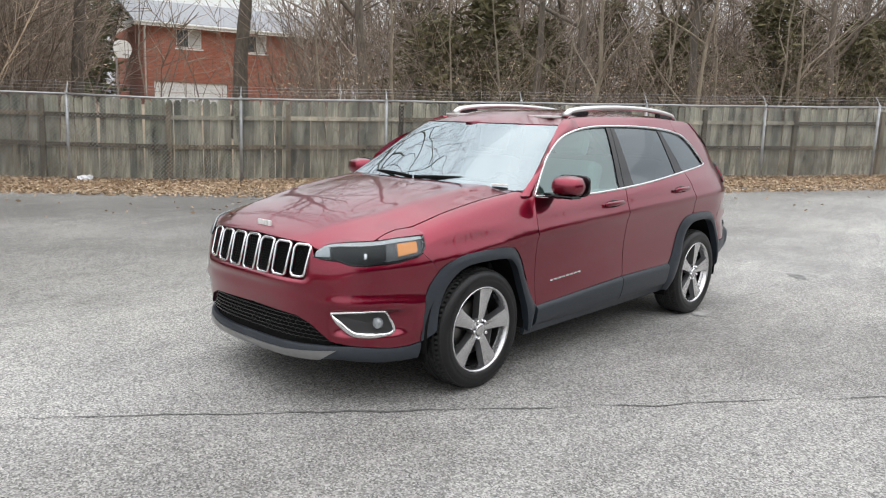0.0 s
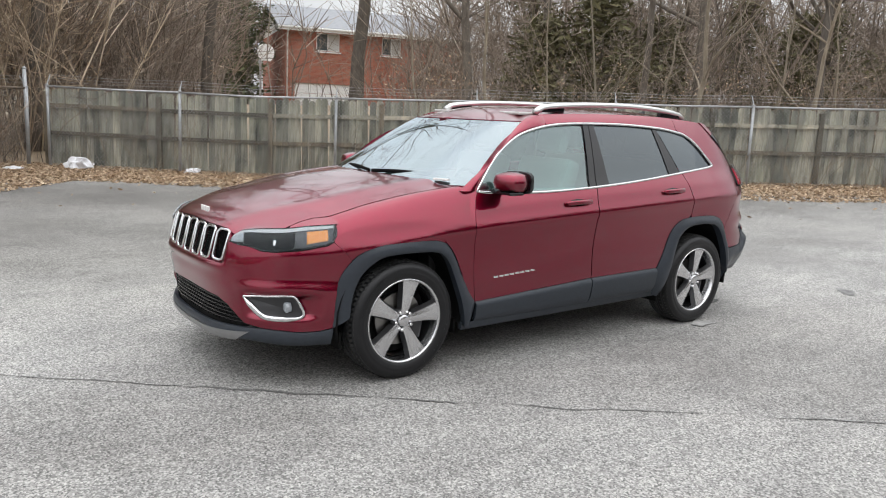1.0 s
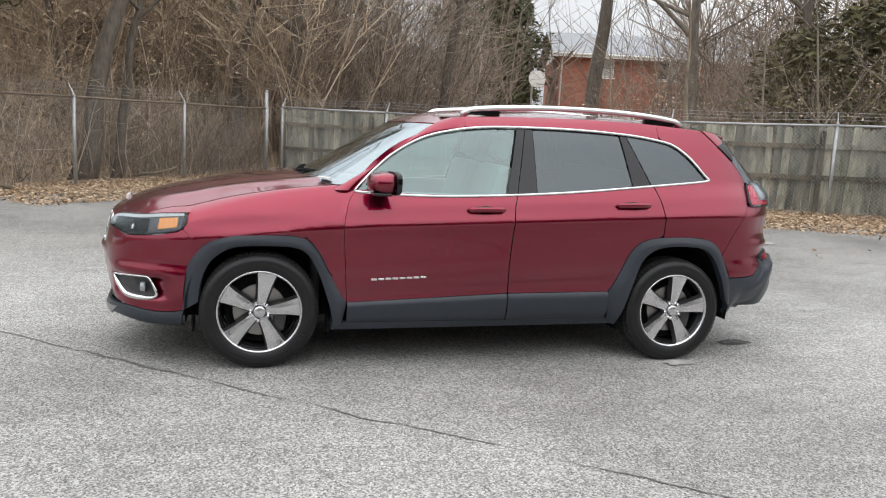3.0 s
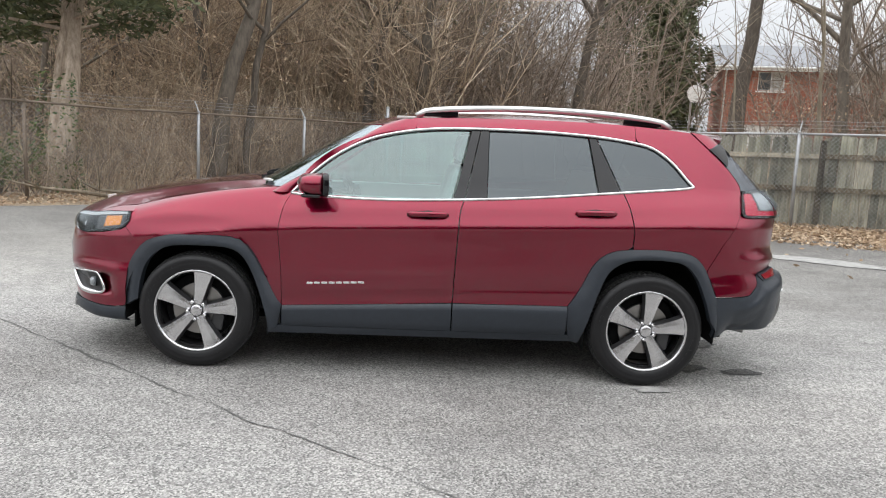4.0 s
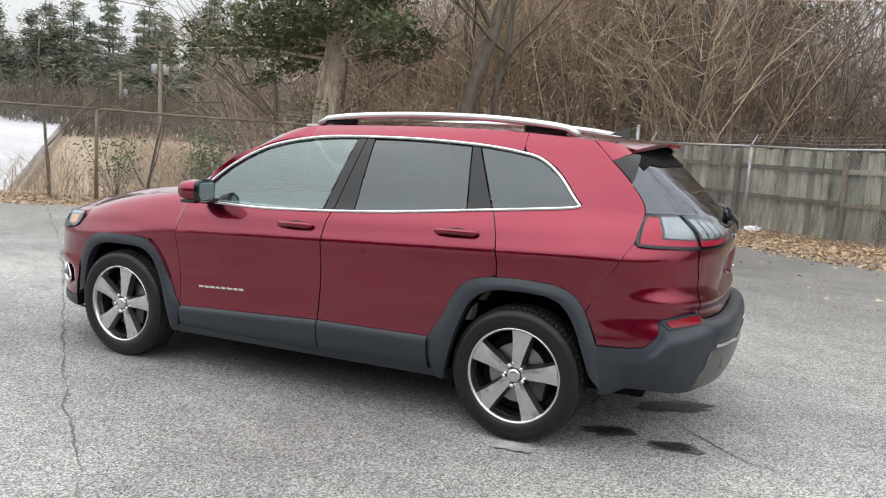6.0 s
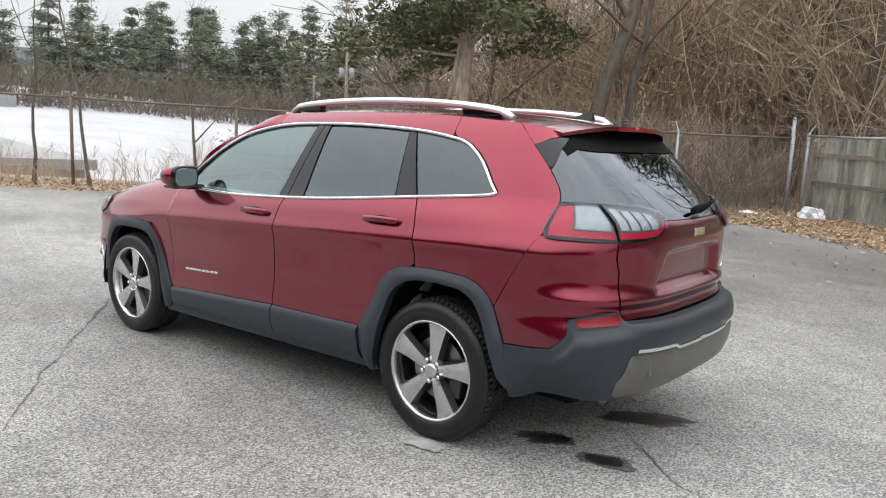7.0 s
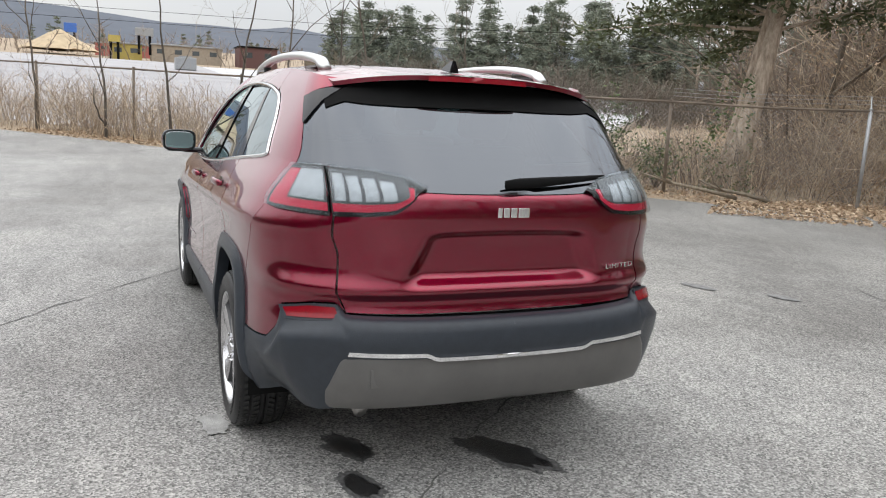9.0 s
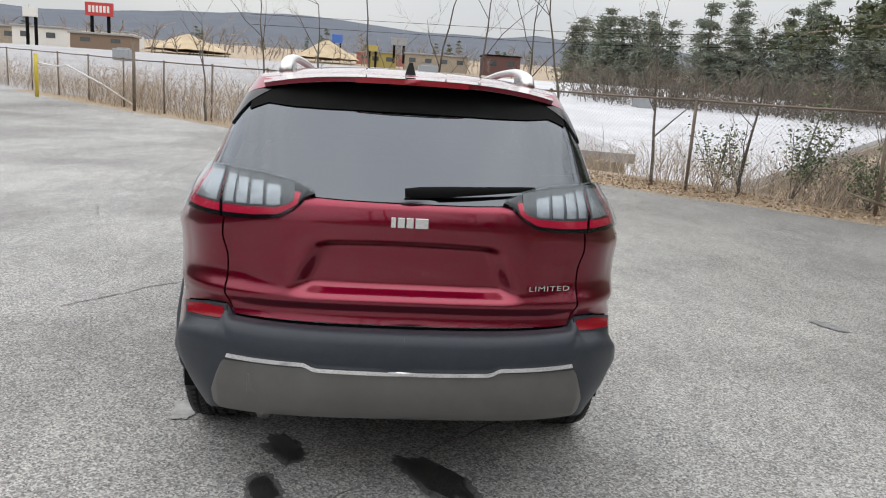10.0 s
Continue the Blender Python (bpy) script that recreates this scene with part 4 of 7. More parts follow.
fallen_branch(6.3, -8.0, 35, 1.7, "broken pale branch lying in the dead leaves")
fallen_branch(5.6, -8.4, 60, 1.2, "broken pale branch lying in the dead leaves")
fallen_branch(3.4, -11.5, 130, 1.6, "broken branch leaning in the brush")

PLASTIC = simple("crumpled_white_plastic", (0.75, 0.75, 0.77), 0.45, vary=0.1, scale=12, bump=0.4)


def crumpled(x, y, size, label):
    bm = bmesh.new()
    bmesh.ops.create_icosphere(bm, subdivisions=3, radius=1.0)
    for v in bm.verts:
        n = noise.noise(v.co * 2.1 + Vector((x, y, 0))) * 0.5 + noise.noise(v.co * 5) * 0.2
        v.co = v.co * (1 + n)
        v.co.x *= size[0]
        v.co.y *= size[1]
        v.co.z = max(-0.3, v.co.z) * size[2]
    me = bpy.data.meshes.new("plastic_bag")
    bm.to_mesh(me)
    bm.free()
    me.materials.append(PLASTIC)
    o = new("plastic_bag", me)
    o.location = (x, y, gz(x, y) + 0.3 * size[2])
    tagged(o, label, "bag", "litter")


crumpled(0.25, -13.1, (0.26, 0.20, 0.20), "crumpled white plastic bag lying by the fence corner")
crumpled(-1.75, -12.0, (0.16, 0.10, 0.09), "crumpled white plastic scrap at a fence post")
crumpled(1.5, -13.0, (0.2, 0.1, 0.06), "crumpled white plastic scrap at a fence post")

# ---- brick house beyond the fence ----
ROOFING = simple("grey_shingles", (0.30, 0.31, 0.325), 0.9, vary=0.15, scale=6, bump=0.3)
WHITE = simple("white_paint", (0.74, 0.74, 0.72), 0.5, vary=0.06)
DARKPANE = simple("dark_window_pane", (0.06, 0.07, 0.075), 0.1, vary=0.2, scale=2, Coat_Weight=1.0)
CURTAIN = simple("pale_curtain", (0.5, 0.5, 0.48), 0.6, vary=0.1)


def house():
    # local x runs along the front wall to the right, y points away from the lot
    e = thing("brick_house", "two-storey red brick house with grey roof and white garage door", "house", at=(-17.0, -40.4, 0.75), turn=math.degrees(math.atan2(2.7, -9.4)))
    L, D, H = 12.0, 10.5, 5.75

    def wall(name, a, b, h0, h1, holes=(), th=0.25):
        a, b = Vector((*a, 0)), Vector((*b, 0))
        d = (b - a)
        l = d.length
        d.normalize()
        n = Vector((d.y, -d.x, 0))
        xs = sorted({0.0, l, *[q for h in holes for q in (h[0], h[2])]})
        zs = sorted({h0, h1, *[q for h in holes for q in (h[1], h[3])]})
        bm = bmesh.new()
        uvl = bm.loops.layers.uv.new("UVMap")
        for x0, x1 in zip(xs, xs[1:]):
            for z0, z1 in zip(zs, zs[1:]):
                if any(h[0] <= x0 and x1 <= h[2] and h[1] <= z0 and z1 <= h[3] for h in holes):
                    continue
                for side in (0, 1):
                    c = [(x0, z0), (x1, z0), (x1, z1), (x0, z1)]
                    f = bm.faces.new([bm.verts.new(a + d * x + n * (-th * side) + Vector((0, 0, z))) for x, z in (c if side == 0 else c[::-1])])
                    for lo, (x, z) in zip(f.loops, c if side == 0 else c[::-1]):
                        lo[uvl].uv = (x, z)
        for h in holes:
            for (xa, za), (xb, zb) in (((h[0], h[1]), (h[2], h[1])), ((h[2], h[1]), (h[2], h[3])), ((h[2], h[3]), (h[0], h[3])), ((h[0], h[3]), (h[0], h[1]))):
                f = bm.faces.new([bm.verts.new(a + d * x + n * (-th * q) + Vector((0, 0, z))) for x, z, q in ((xa, za, 0), (xa, za, 1), (xb, zb, 1), (xb, zb, 0))])
        bmesh.ops.remove_doubles(bm, verts=bm.verts, dist=0.001)
        me = bpy.data.meshes.new(name)
        bm.to_mesh(me)
        bm.free()
        me.materials.append(BRICK)
        o = new(name, me)
        o.parent = e

    # the front wall, with two windows above the garage door
    wins = [(1.88, 4.45, 3.32, 5.5), (6.05, 4.45, 7.3, 5.5)]
    gar = (0.57, 0.0, 4.85, 2.45)
    wall("wall", (0, 0), (L, 0), -1.0, H, wins + [gar])
    wall("wall", (0, D), (0, 0), -1.0, H)
    wall("wall", (L, 0), (L, D), -1.0, H)
    wall("wall", (L, D), (0, D), -1.0, H)
    for x0, z0, x1, z1 in wins:
        s = Soup()
        for c, sz in ((((x0 + x1) / 2, 0.08, z0), (x1 - x0, 0.12, 0.08)), (((x0 + x1) / 2, 0.08, z1), (x1 - x0, 0.12, 0.08)),
                      ((x0, 0.08, (z0 + z1) / 2), (0.08, 0.12, z1 - z0)), ((x1, 0.08, (z0 + z1) / 2), (0.08, 0.12, z1 - z0)),
                      (((x0 + x1) / 2, 0.08, (z0 + z1) / 2), (0.05, 0.1, z1 - z0))):
            s.box(c, sz)
        w = s.ob("window", WHITE, e, "white window frame")
        s = Soup()
        s.box(((x0 * 3 + x1) / 4, 0.10, (z0 + z1) / 2), ((x1 - x0) / 2, 0.02, z1 - z0))
        s.ob("pane", DARKPANE, w)
        s = Soup()
        s.box(((x0 + x1 * 3) / 4, 0.11, (z0 + z1) / 2), ((x1 - x0) / 2, 0.02, z1 - z0))
        s.ob("pane", CURTAIN, w, "pane with a pale curtain")
        s = Soup()
        s.box(((x0 + x1) / 2, -0.03, z0 - 0.08), (x1 - x0 + 0.2, 0.12, 0.08))
        s.ob("sill", WHITE, w)
    s = Soup()
    for k in range(4):
        s.add(*bevelled(((gar[0] + gar[2]) / 2, 0.12, 0.306 + 0.6125 * k), (gar[2] - gar[0], 0.05, 0.595), 0.015))
    s.ob("garage_door", WHITE, e, "white panelled garage door")
    # gable roof with overhang
    o, rise = 0.55, 1.75
    y0, y1, ym = -o, D + o, D / 2
    zt, zr = H + 0.05, H + rise
    roof = Soup()
    for ya, yb in ((y0, ym), (y1, ym)):
        za = zt - 0.15
        q = [(-o, ya, za), (L + o, ya, za), (L + o, yb, zr), (-o, yb, zr)]
        roof.add([Vector(p) for p in q] + [Vector(p) + Vector((0, 0, 0.14)) for p in q], [(0, 1, 2, 3), (7, 6, 5, 4), (0, 4, 5, 1), (1, 5, 6, 2), (2, 6, 7, 3), (3, 7, 4, 0)])
    roof.ob("roof", ROOFING, e, "grey shingled gable roof")
    for x in (0.0, L):
        g = Soup()
        g.add([(x, 0, H), (x, D, H), (x, ym, zr - 0.1), (x + 0.1, 0, H), (x + 0.1, D, H), (x + 0.1, ym, zr - 0.1)], [(0, 1, 2), (5, 4, 3), (0, 2, 5, 3), (1, 4, 5, 2)])
        g.ob("gable", WHITE, e)
    g = Soup()
    g.tube([(-o, -o - 0.06, zt - 0.12), (L + o, -o - 0.06, zt - 0.12)], [0.08, 0.08], 8)
    g.ob("gutter", WHITE, e, smooth=True)
    g = Soup()
    g.tube([(0.1, -o, zt - 0.15), (0.1, -0.08, zt - 0.5), (0.1, -0.08, -0.8)], [0.05] * 3, 8)
    g.ob("downpipe", WHITE, e, smooth=True)
    g = Soup()
    g.box((L / 2, -o - 0.02, zt - 0.2), (L + 2 * o, 0.03, 0.2))
    g.ob("fascia", WHITE, e)


house()


def hoop(x, y, z, turn):
    e = thing("basketball_hoop", "white fan-shaped basketball backboard on a pole", "basketball hoop", at=(x, y, 0), turn=turn)
    pr = [(-0.32, 0), (0.32, 0), (0.52, 0.22), (0.60, 0.5), (0.48, 0.78), (0.22, 0.92), (-0.22, 0.92), (-0.48, 0.78), (-0.60, 0.5), (-0.52, 0.22)]
    s = Soup()
    n = len(pr)
    s.add([(a, 0, z + b) for a, b in pr] + [(a, 0.05, z + b) for a, b in pr], [tuple(range(n)), tuple(range(2 * n - 1, n - 1, -1))] + [(i, i + n, (i + 1) % n + n, (i + 1) % n) for i in range(n)])
    s.ob("backboard", WHITE, e)
    s = Soup()
    s.tube([(0, 0.5, 0), (0, 0.5, z + 0.1), (0, 0.06, z + 0.4)], [0.06, 0.06, 0.05], 8)
    s.ob("pole", GALV, e, smooth=True)
    s = Soup()
    ring = [(0.23 * math.cos(a * math.pi / 8), -0.30 + 0.23 * math.sin(a * math.pi / 8), z + 0.15) for a in range(17)]
    s.tube(ring[:9], [0.012] * 9, 5)
    s.tube(ring[8:], [0.012] * 9, 5)
    s.ob("rim", RUSTY, e)


hoop(-14.66, -37.9, 4.2, 195)

# ---- low white-roofed building and the far side ----
ROOFWHITE = simple("white_roof_membrane", (0.50, 0.50, 0.515), 0.7, vary=0.14, scale=0.25)
ROOFGREY = simple("dull_white_roof_membrane", (0.345, 0.335, 0.34), 0.7, vary=0.16, scale=0.25)
TANWALL = simple("tan_block_wall", (0.34, 0.29, 0.23), 0.9, vary=0.15, scale=2.0, bump=0.2)
GREYMETAL = simple("grey_sheet_metal", (0.33, 0.34, 0.35), 0.5, 0.3, vary=0.15)


def slab(pts, thick):
    n = len(pts)
    v = [Vector(p) for p in pts] + [Vector(p) - Vector((0, 0, thick)) for p in pts]
    return v, [tuple(range(n)), tuple(range(2 * n - 1, n - 1, -1))] + [(i, i + n, (i + 1) % n + n, (i + 1) % n) for i in range(n)]


wh = thing("warehouse", "large low building with a white membrane roof", "building")
hz = lambda x: 0.15 + 0.057 * (x - 19)
s = Soup()
s.add(*slab([(19, -8.0, hz(19)), (108, -8.0, hz(108)), (108, 60, hz(108)), (60, 60, hz(60)), (24, 14, hz(24))][::1], 0.3))
s.ob("roof", ROOFGREY, wh, "dull white membrane roof")
s = Soup()
s.add(*slab([(16.4, -8.6, -1.0), (70, -55, 2.0), (108, -60, 4.9), (108, -8.01, 4.9)], 0.3))
s.ob("roof", ROOFWHITE, wh, "lower white membrane roof")
s = Soup()
s.box((19.4, -1.0, -3.0), (0.3, 13.5, 6.0), 0)
s.add(*slab([(19.0, 6, hz(19) - 0.1), (19.3, 6, hz(19) - 0.1), (24.3, 14, hz(24) - 0.1), (24, 14, hz(24) - 0.1)], 6))
s.ob("wall", TANWALL, wh, "tan block wall")
s = Soup()
s.add(*slab([(16.5, -8.9, -1.32), (16.9, -8.7, -1.32), (70.2, -54.8, 1.68), (69.8, -55.2, 1.68)], 5))
s.ob("wall", TANWALL, wh, "tan block wall")
for x, y, sx, sy, sz in [(60, -22, 1.6, 1.2, 0.9), (80, -5, 2, 2, 1.2), (72, 24, 1.8, 1.5, 1.0), (56, -12, 1.0, 1.0, 0.7)]:
    u = thing("roof_unit", "grey sheet metal air handler on the white roof", "air conditioner", "roof units")
    zz = hz(x) if y > -8 else -1.0 + 0.062 * (x - 17)
    a = Soup()
    a.add(*bevelled((x, y, zz + sz / 2), (sx, sy, sz), 0.05))
    a.ob("casing", GREYMETAL, u)
    a = Soup()
    a.box((x, y, zz + sz + 0.08), (sx * 0.6, sy * 0.6, 0.16))
    a.ob("hood", GREYMETAL, u)

for i in range(76):
    t = -0.07 + 1.07 * i / 75
    x, y = 76 - 24 * t + rng.uniform(-4, 4), -24 - 42 * t + rng.uniform(-2, 2)
    if 0.10 < t < 0.16:
        continue
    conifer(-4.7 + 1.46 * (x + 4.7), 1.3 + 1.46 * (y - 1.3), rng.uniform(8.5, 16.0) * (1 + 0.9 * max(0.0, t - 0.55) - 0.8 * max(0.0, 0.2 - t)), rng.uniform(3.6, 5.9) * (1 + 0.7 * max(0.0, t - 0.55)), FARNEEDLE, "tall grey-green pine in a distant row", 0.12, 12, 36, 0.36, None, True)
for i in range(24):
    t = i / 23
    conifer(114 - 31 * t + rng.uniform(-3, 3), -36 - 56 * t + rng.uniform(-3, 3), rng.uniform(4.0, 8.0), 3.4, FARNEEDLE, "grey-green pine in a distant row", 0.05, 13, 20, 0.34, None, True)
kept = rng.getstate()


def edge_pick(i):
    t = rng.uniform(-0.05, 1.1)
    return 112 - 31 * t + rng.uniform(-2, 2), -33 - 58 * t + rng.uniform(-2, 2)


brush("far_woods", edge_pick, 900, 5.0, "grey leafless brush below the distant pines", PALEBARK, width=0.03, lean=0.2, twigs=9, far=True)
rng.setstate(kept)


def far_pick(i):
    t = rng.random()
    return 68 - 16 * t + rng.uniform(-6, 6), -21 - 44 * t + rng.uniform(-3, 5)


brush("far_brush", far_pick, 1300, 4.2, "dark leafless scrub below distant pines", BARK, width=0.04, lean=0.25, twigs=8, far=True)


def utility_pole(x, y, z0, z1, drums):
    e = thing("utility_pole", "wooden utility pole with crossarm and transformers", "utility pole", "utility poles", (x, y, 0))
    s = Soup()
    s.tube([(0, 0, z0), (0, 0, z1)], [0.17, 0.12], 8)
    s.ob("pole", PALEBARK, e, smooth=True)
    s = Soup()
    s.add(*bevelled((0, 0, z1 - 0.35), (2.0, 0.12, 0.12), 0.01, 45))
    s.ob("crossarm", PALEBARK, e)
    for k in range(drums):
        s = Soup()
        a = 0.42 if k else -0.42
        s.tube([(a * 0.7, a * 0.7, z1 - 2.5), (a * 0.7, a * 0.7, z1 - 1.75), (a * 0.7, a * 0.7, z1 - 1.68)], [0.24, 0.24, 0.1], 10)
        s.ob("transformer", GREYMETAL, e, smooth=True)


utility_pole(45.5, -43.8, -2, 8.2, 2)
utility_pole(58.0, -51.3, -2, 6.6, 1)
s = Soup()
for k in (0, 0.9):
    for a, b in (((45.5, -43.8, 7.8 - k), (58.0, -51.3, 6.2 - k)), ((45.5, -43.8, 7.8 - k), (70, 12, 8.0 - k)), ((58.0, -51.3, 6.2 - k), (85, -62, 5.5 - k))):
        a, b = Vector(a), Vector(b)
        s.tube([a, (a + b) / 2 - Vector((0, 0, 0.6)), b], [0.018] * 3, 3, False)
tagged(s.ob("power_line", MATTBLACK), "black power lines strung between poles", "cable")

# far ridge, its distance haze put into the blue-grey colour
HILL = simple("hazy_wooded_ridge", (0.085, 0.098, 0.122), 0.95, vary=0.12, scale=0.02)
v, f = [], []
n = 90
for i in range(n + 1):
    a = radians(-62 + 124 * i / n)
    h = 105 + 28 * noise.noise(Vector((i * 0.09, 2, 0))) + 7 * noise.noise(Vector((i * 0.5, 5, 0))) + 20 * math.cos(a * 2)
    for r, hh in ((820, 38), (1150, 62), (1500, h), (2200, h * 0.7)):
        v.append((r * math.cos(a), r * math.sin(a), hh))
for i in range(n):
    for k in range(3):
        f.append((i * 4 + k, i * 4 + k + 1, i * 4 + k + 5, i * 4 + k + 4))
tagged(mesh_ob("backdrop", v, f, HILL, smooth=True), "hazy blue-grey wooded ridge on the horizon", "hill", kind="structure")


# ---- far commercial strip across the valley ----
SIGNRED = simple("red_sign_face", (0.50, 0.05, 0.05), 0.5)
SIGNBLUE = simple("blue_sign_face", (0.06, 0.16, 0.50), 0.5)
SIGNYELLOW = simple("yellow_sign_face", (0.45, 0.36, 0.10), 0.5)
SAND = simple("pale_sand_heap", (0.48, 0.38, 0.25), 0.95, vary=0.2, scale=0.4, bump=0.3)
YELLOWPAINT = simple("yellow_paint", (0.62, 0.48, 0.05), 0.5, vary=0.15)


def pole_sign(x, y, z0, z1, h, w, face, bars, label):
    e = thing("roadside_sign", label, "sign", "roadside signs", (x, y, 0))
    for k in (-0.3, 0.3):
        s = Soup()
        s.tube([(0, w * k, z0 - 2), (0, w * k, z1 + 0.2)], [0.3, 0.3], 8)
        s.ob("post", MATTBLACK, e)
    s = Soup()
    s.add(*bevelled((-0.4, 0, z1 + h / 2), (0.5, w, h), 0.05))
    b = s.ob("board", face, e)
    for k in range(bars):
        s = Soup()
        s.box((-0.68, (k - (bars - 1) / 2) * w * 0.8 / bars, z1 + h * 0.5), (0.06, w * 0.5 / bars, h * 0.5))
        s.ob("bar", WHITE, b, "plain pale bar")


pole_sign(137.2, 48.0, 7.6, 11.7, 2.2, 4.6, SIGNRED, 6, "red roadside sign with plain pale bars on black posts")
pole_sign(140.0, 60.5, 8.0, 11.0, 1.6, 2.4, WHITE, 0, "small white roadside sign on posts")
pole_sign(195.0, -4.5, 11.5, 13.8, 1.8, 4.0, GREYMETAL, 0, "grey billboard seen from behind on a tall post")
pole_sign(195.3, 2.0, 10.0, 12.0, 1.5, 2.6, SIGNYELLOW, 0, "dull yellow roadside sign on posts")
pole_sign(254.8, 14.0, 14, 17.0, 2.6, 3.4, SIGNBLUE, 0, "small blue roadside sign on posts")


def far_building(x, y, z, sx_, sy_, sz, wall, roof_mat, label):
    e = thing("far_building", label, "building", "far buildings", (x, y, z))
    s = Soup()
    s.add(*bevelled((0, 0, sz / 2 - 1), (sx_, sy_, sz + 2), 0.1))
    s.ob("wall", wall, e)
    s = Soup()
    s.add(*bevelled((0, 0, sz + 0.12), (sx_ + 0.6, sy_ + 0.6, 0.35), 0.08))
    s.ob("roof", roof_mat, e)
    for k in range(max(2, int(sy_ / 4))):
        s = Soup()
        s.box((-sx_ / 2 - 0.02, -sy_ / 2 + (k + 0.5) * sy_ / max(2, int(sy_ / 4)), sz * 0.45), (0.06, 1.6, sz * 0.4))
        s.ob("window", DARKPANE, e)


far_building(138, 47.5, 6.9, 5, 10, 1.7, simple("brown_wall", (0.22, 0.16, 0.12), 0.8), GREYMETAL, "long low brown building across the valley")
far_building(150, 62, 7.3, 8, 9, 2.4, WHITE, GREYMETAL, "small white building across the valley")
far_building(236, 0, 11.2, 10, 14, 2.2, simple("red_low_wall", (0.36, 0.12, 0.10), 0.8), GREYMETAL, "low red building across the valley")
far_building(200, -14, 9.4, 10, 16, 2.6, TANWALL, GREYMETAL, "long tan building across the valley")
far_building(200, -0.5, 9.2, 6, 7, 2.6, SIGNYELLOW, GREYMETAL, "dull yellow building across the valley")
far_building(194, -30, 9.4, 8, 9, 3.2, simple("dark_red_wall", (0.12, 0.06, 0.055), 0.8), MATTBLACK, "dark red building across the valley")
far_building(230, 80, 11, 12, 22, 3, WHITE, GREYMETAL, "pale building across the valley")
far_building(170, 76, 8, 8, 12, 2.5, TANWALL, GREYMETAL, "tan building across the valley")


def heap(x, y, z, r, h):
    bm = bmesh.new()
    bmesh.ops.create_cone(bm, cap_ends=True, segments=40, radius1=r, radius2=0.6, depth=h)
    bmesh.ops.subdivide_edges(bm, edges=bm.edges[:], cuts=3, use_grid_fill=True)
    for v in bm.verts:
        v.co += Vector((1, 1, 0.6)) * 0.5 * noise.noise(v.co * 0.4)
    me = bpy.data.meshes.new("sand_mound")
    bm.to_mesh(me)
    bm.free()
    me.materials.append(SAND)
    o = new("sand_mound", me)
    o.location = (x, y, z + h / 2)
    tagged(o, "pale conical mound of sand across the valley", "sand mound", "sand mounds")


heap(209, 50, 9.6, 11, 4.2)
heap(214.6, 14.5, 10.2, 9, 4.8)


def far_strip(i):
    return rng.uniform(150, 330), rng.uniform(-70, 150)


brush("far_scrub", far_strip, 420, 6.5, "grey leafless trees across the valley", TWIG, width=0.10, lean=0.2, twigs=10, far=True)
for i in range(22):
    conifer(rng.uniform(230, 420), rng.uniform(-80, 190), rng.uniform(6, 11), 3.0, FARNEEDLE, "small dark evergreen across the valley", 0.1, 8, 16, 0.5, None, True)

# gate posts where the dark fence bends
g = thing("tall_fence_post", "tall dark steel post of the old fence", "post", at=(22.0, 8.15, gz(22, 8.15)))
s = Soup()
s.tube([(0, 0, -0.1), (0, 0, 1.2), (0, 0, 2.15)], [0.055, 0.055, 0.05], 10)
s.ob("pipe", RUSTY, g, smooth=True)
g = thing("gate_post", "yellow painted steel gate post", "post", at=(25.3, 12.6, gz(25.3, 12.6)))
s = Soup()
s.tube([(0, 0, -0.1), (0, 0, 0.9), (0, 0, 1.55)], [0.07, 0.07, 0.07], 10)
s.ob("pipe", YELLOWPAINT, g, smooth=True)
g = thing("gate_bar", "bent white gate bar leaning at the dark fence", "gate", at=(23.8, 9.8, gz(23.8, 9.8)))
s = Soup()
s.tube([(0.2, 1.2, 1.25), (0, 0, 0.7), (-0.4, -1.2, 0.05)], [0.03, 0.03, 0.03], 8)
s.ob("leaning_bar", WHITE, g, smooth=True)
s = Soup()
s.tube([(0.2, 1.2, 1.25), (1.1, 2.0, 1.22), (1.6, 2.8, 1.3)], [0.03, 0.03, 0.03], 8)
s.ob("top_bar", WHITE, g, smooth=True)
# pale bungalow seen through the gap in the trees
far_building(-7.0, -62, 1.2, 9, 7, 3.0, simple("cream_siding", (0.5, 0.47, 0.40), 0.8), ROOFING, "pale bungalow far behind the trees")

# ---- the car ----
# x forward, y to its left, z up; the origin lies on the ground midway between the axles
def smooth_table(pairs):
    xs = np.array([p[0] for p in pairs], float)
    ys = np.array([p[1] for p in pairs], float)
    order = np.argsort(xs)
    xs, ys = xs[order], ys[order]
    h = np.diff(xs)
    d = np.diff(ys) / h
    m = np.zeros_like(xs)
    m[0], m[-1] = d[0], d[-1]
    for i in range(1, len(xs) - 1):
        m[i] = 0.0 if d[i - 1] * d[i] <= 0 else 2 * d[i - 1] * d[i] / (d[i - 1] + d[i])

    def f(x):
        x = np.clip(np.asarray(x, float), xs[0], xs[-1])
        i = np.clip(np.searchsorted(xs, x) - 1, 0, len(xs) - 2)
        t = (x - xs[i]) / h[i]
        return (2 * t**3 - 3 * t**2 + 1) * ys[i] + (t**3 - 2 * t**2 + t) * h[i] * m[i] + (-2 * t**3 + 3 * t**2) * ys[i + 1] + (t**3 - t**2) * h[i] * m[i + 1]
    return f


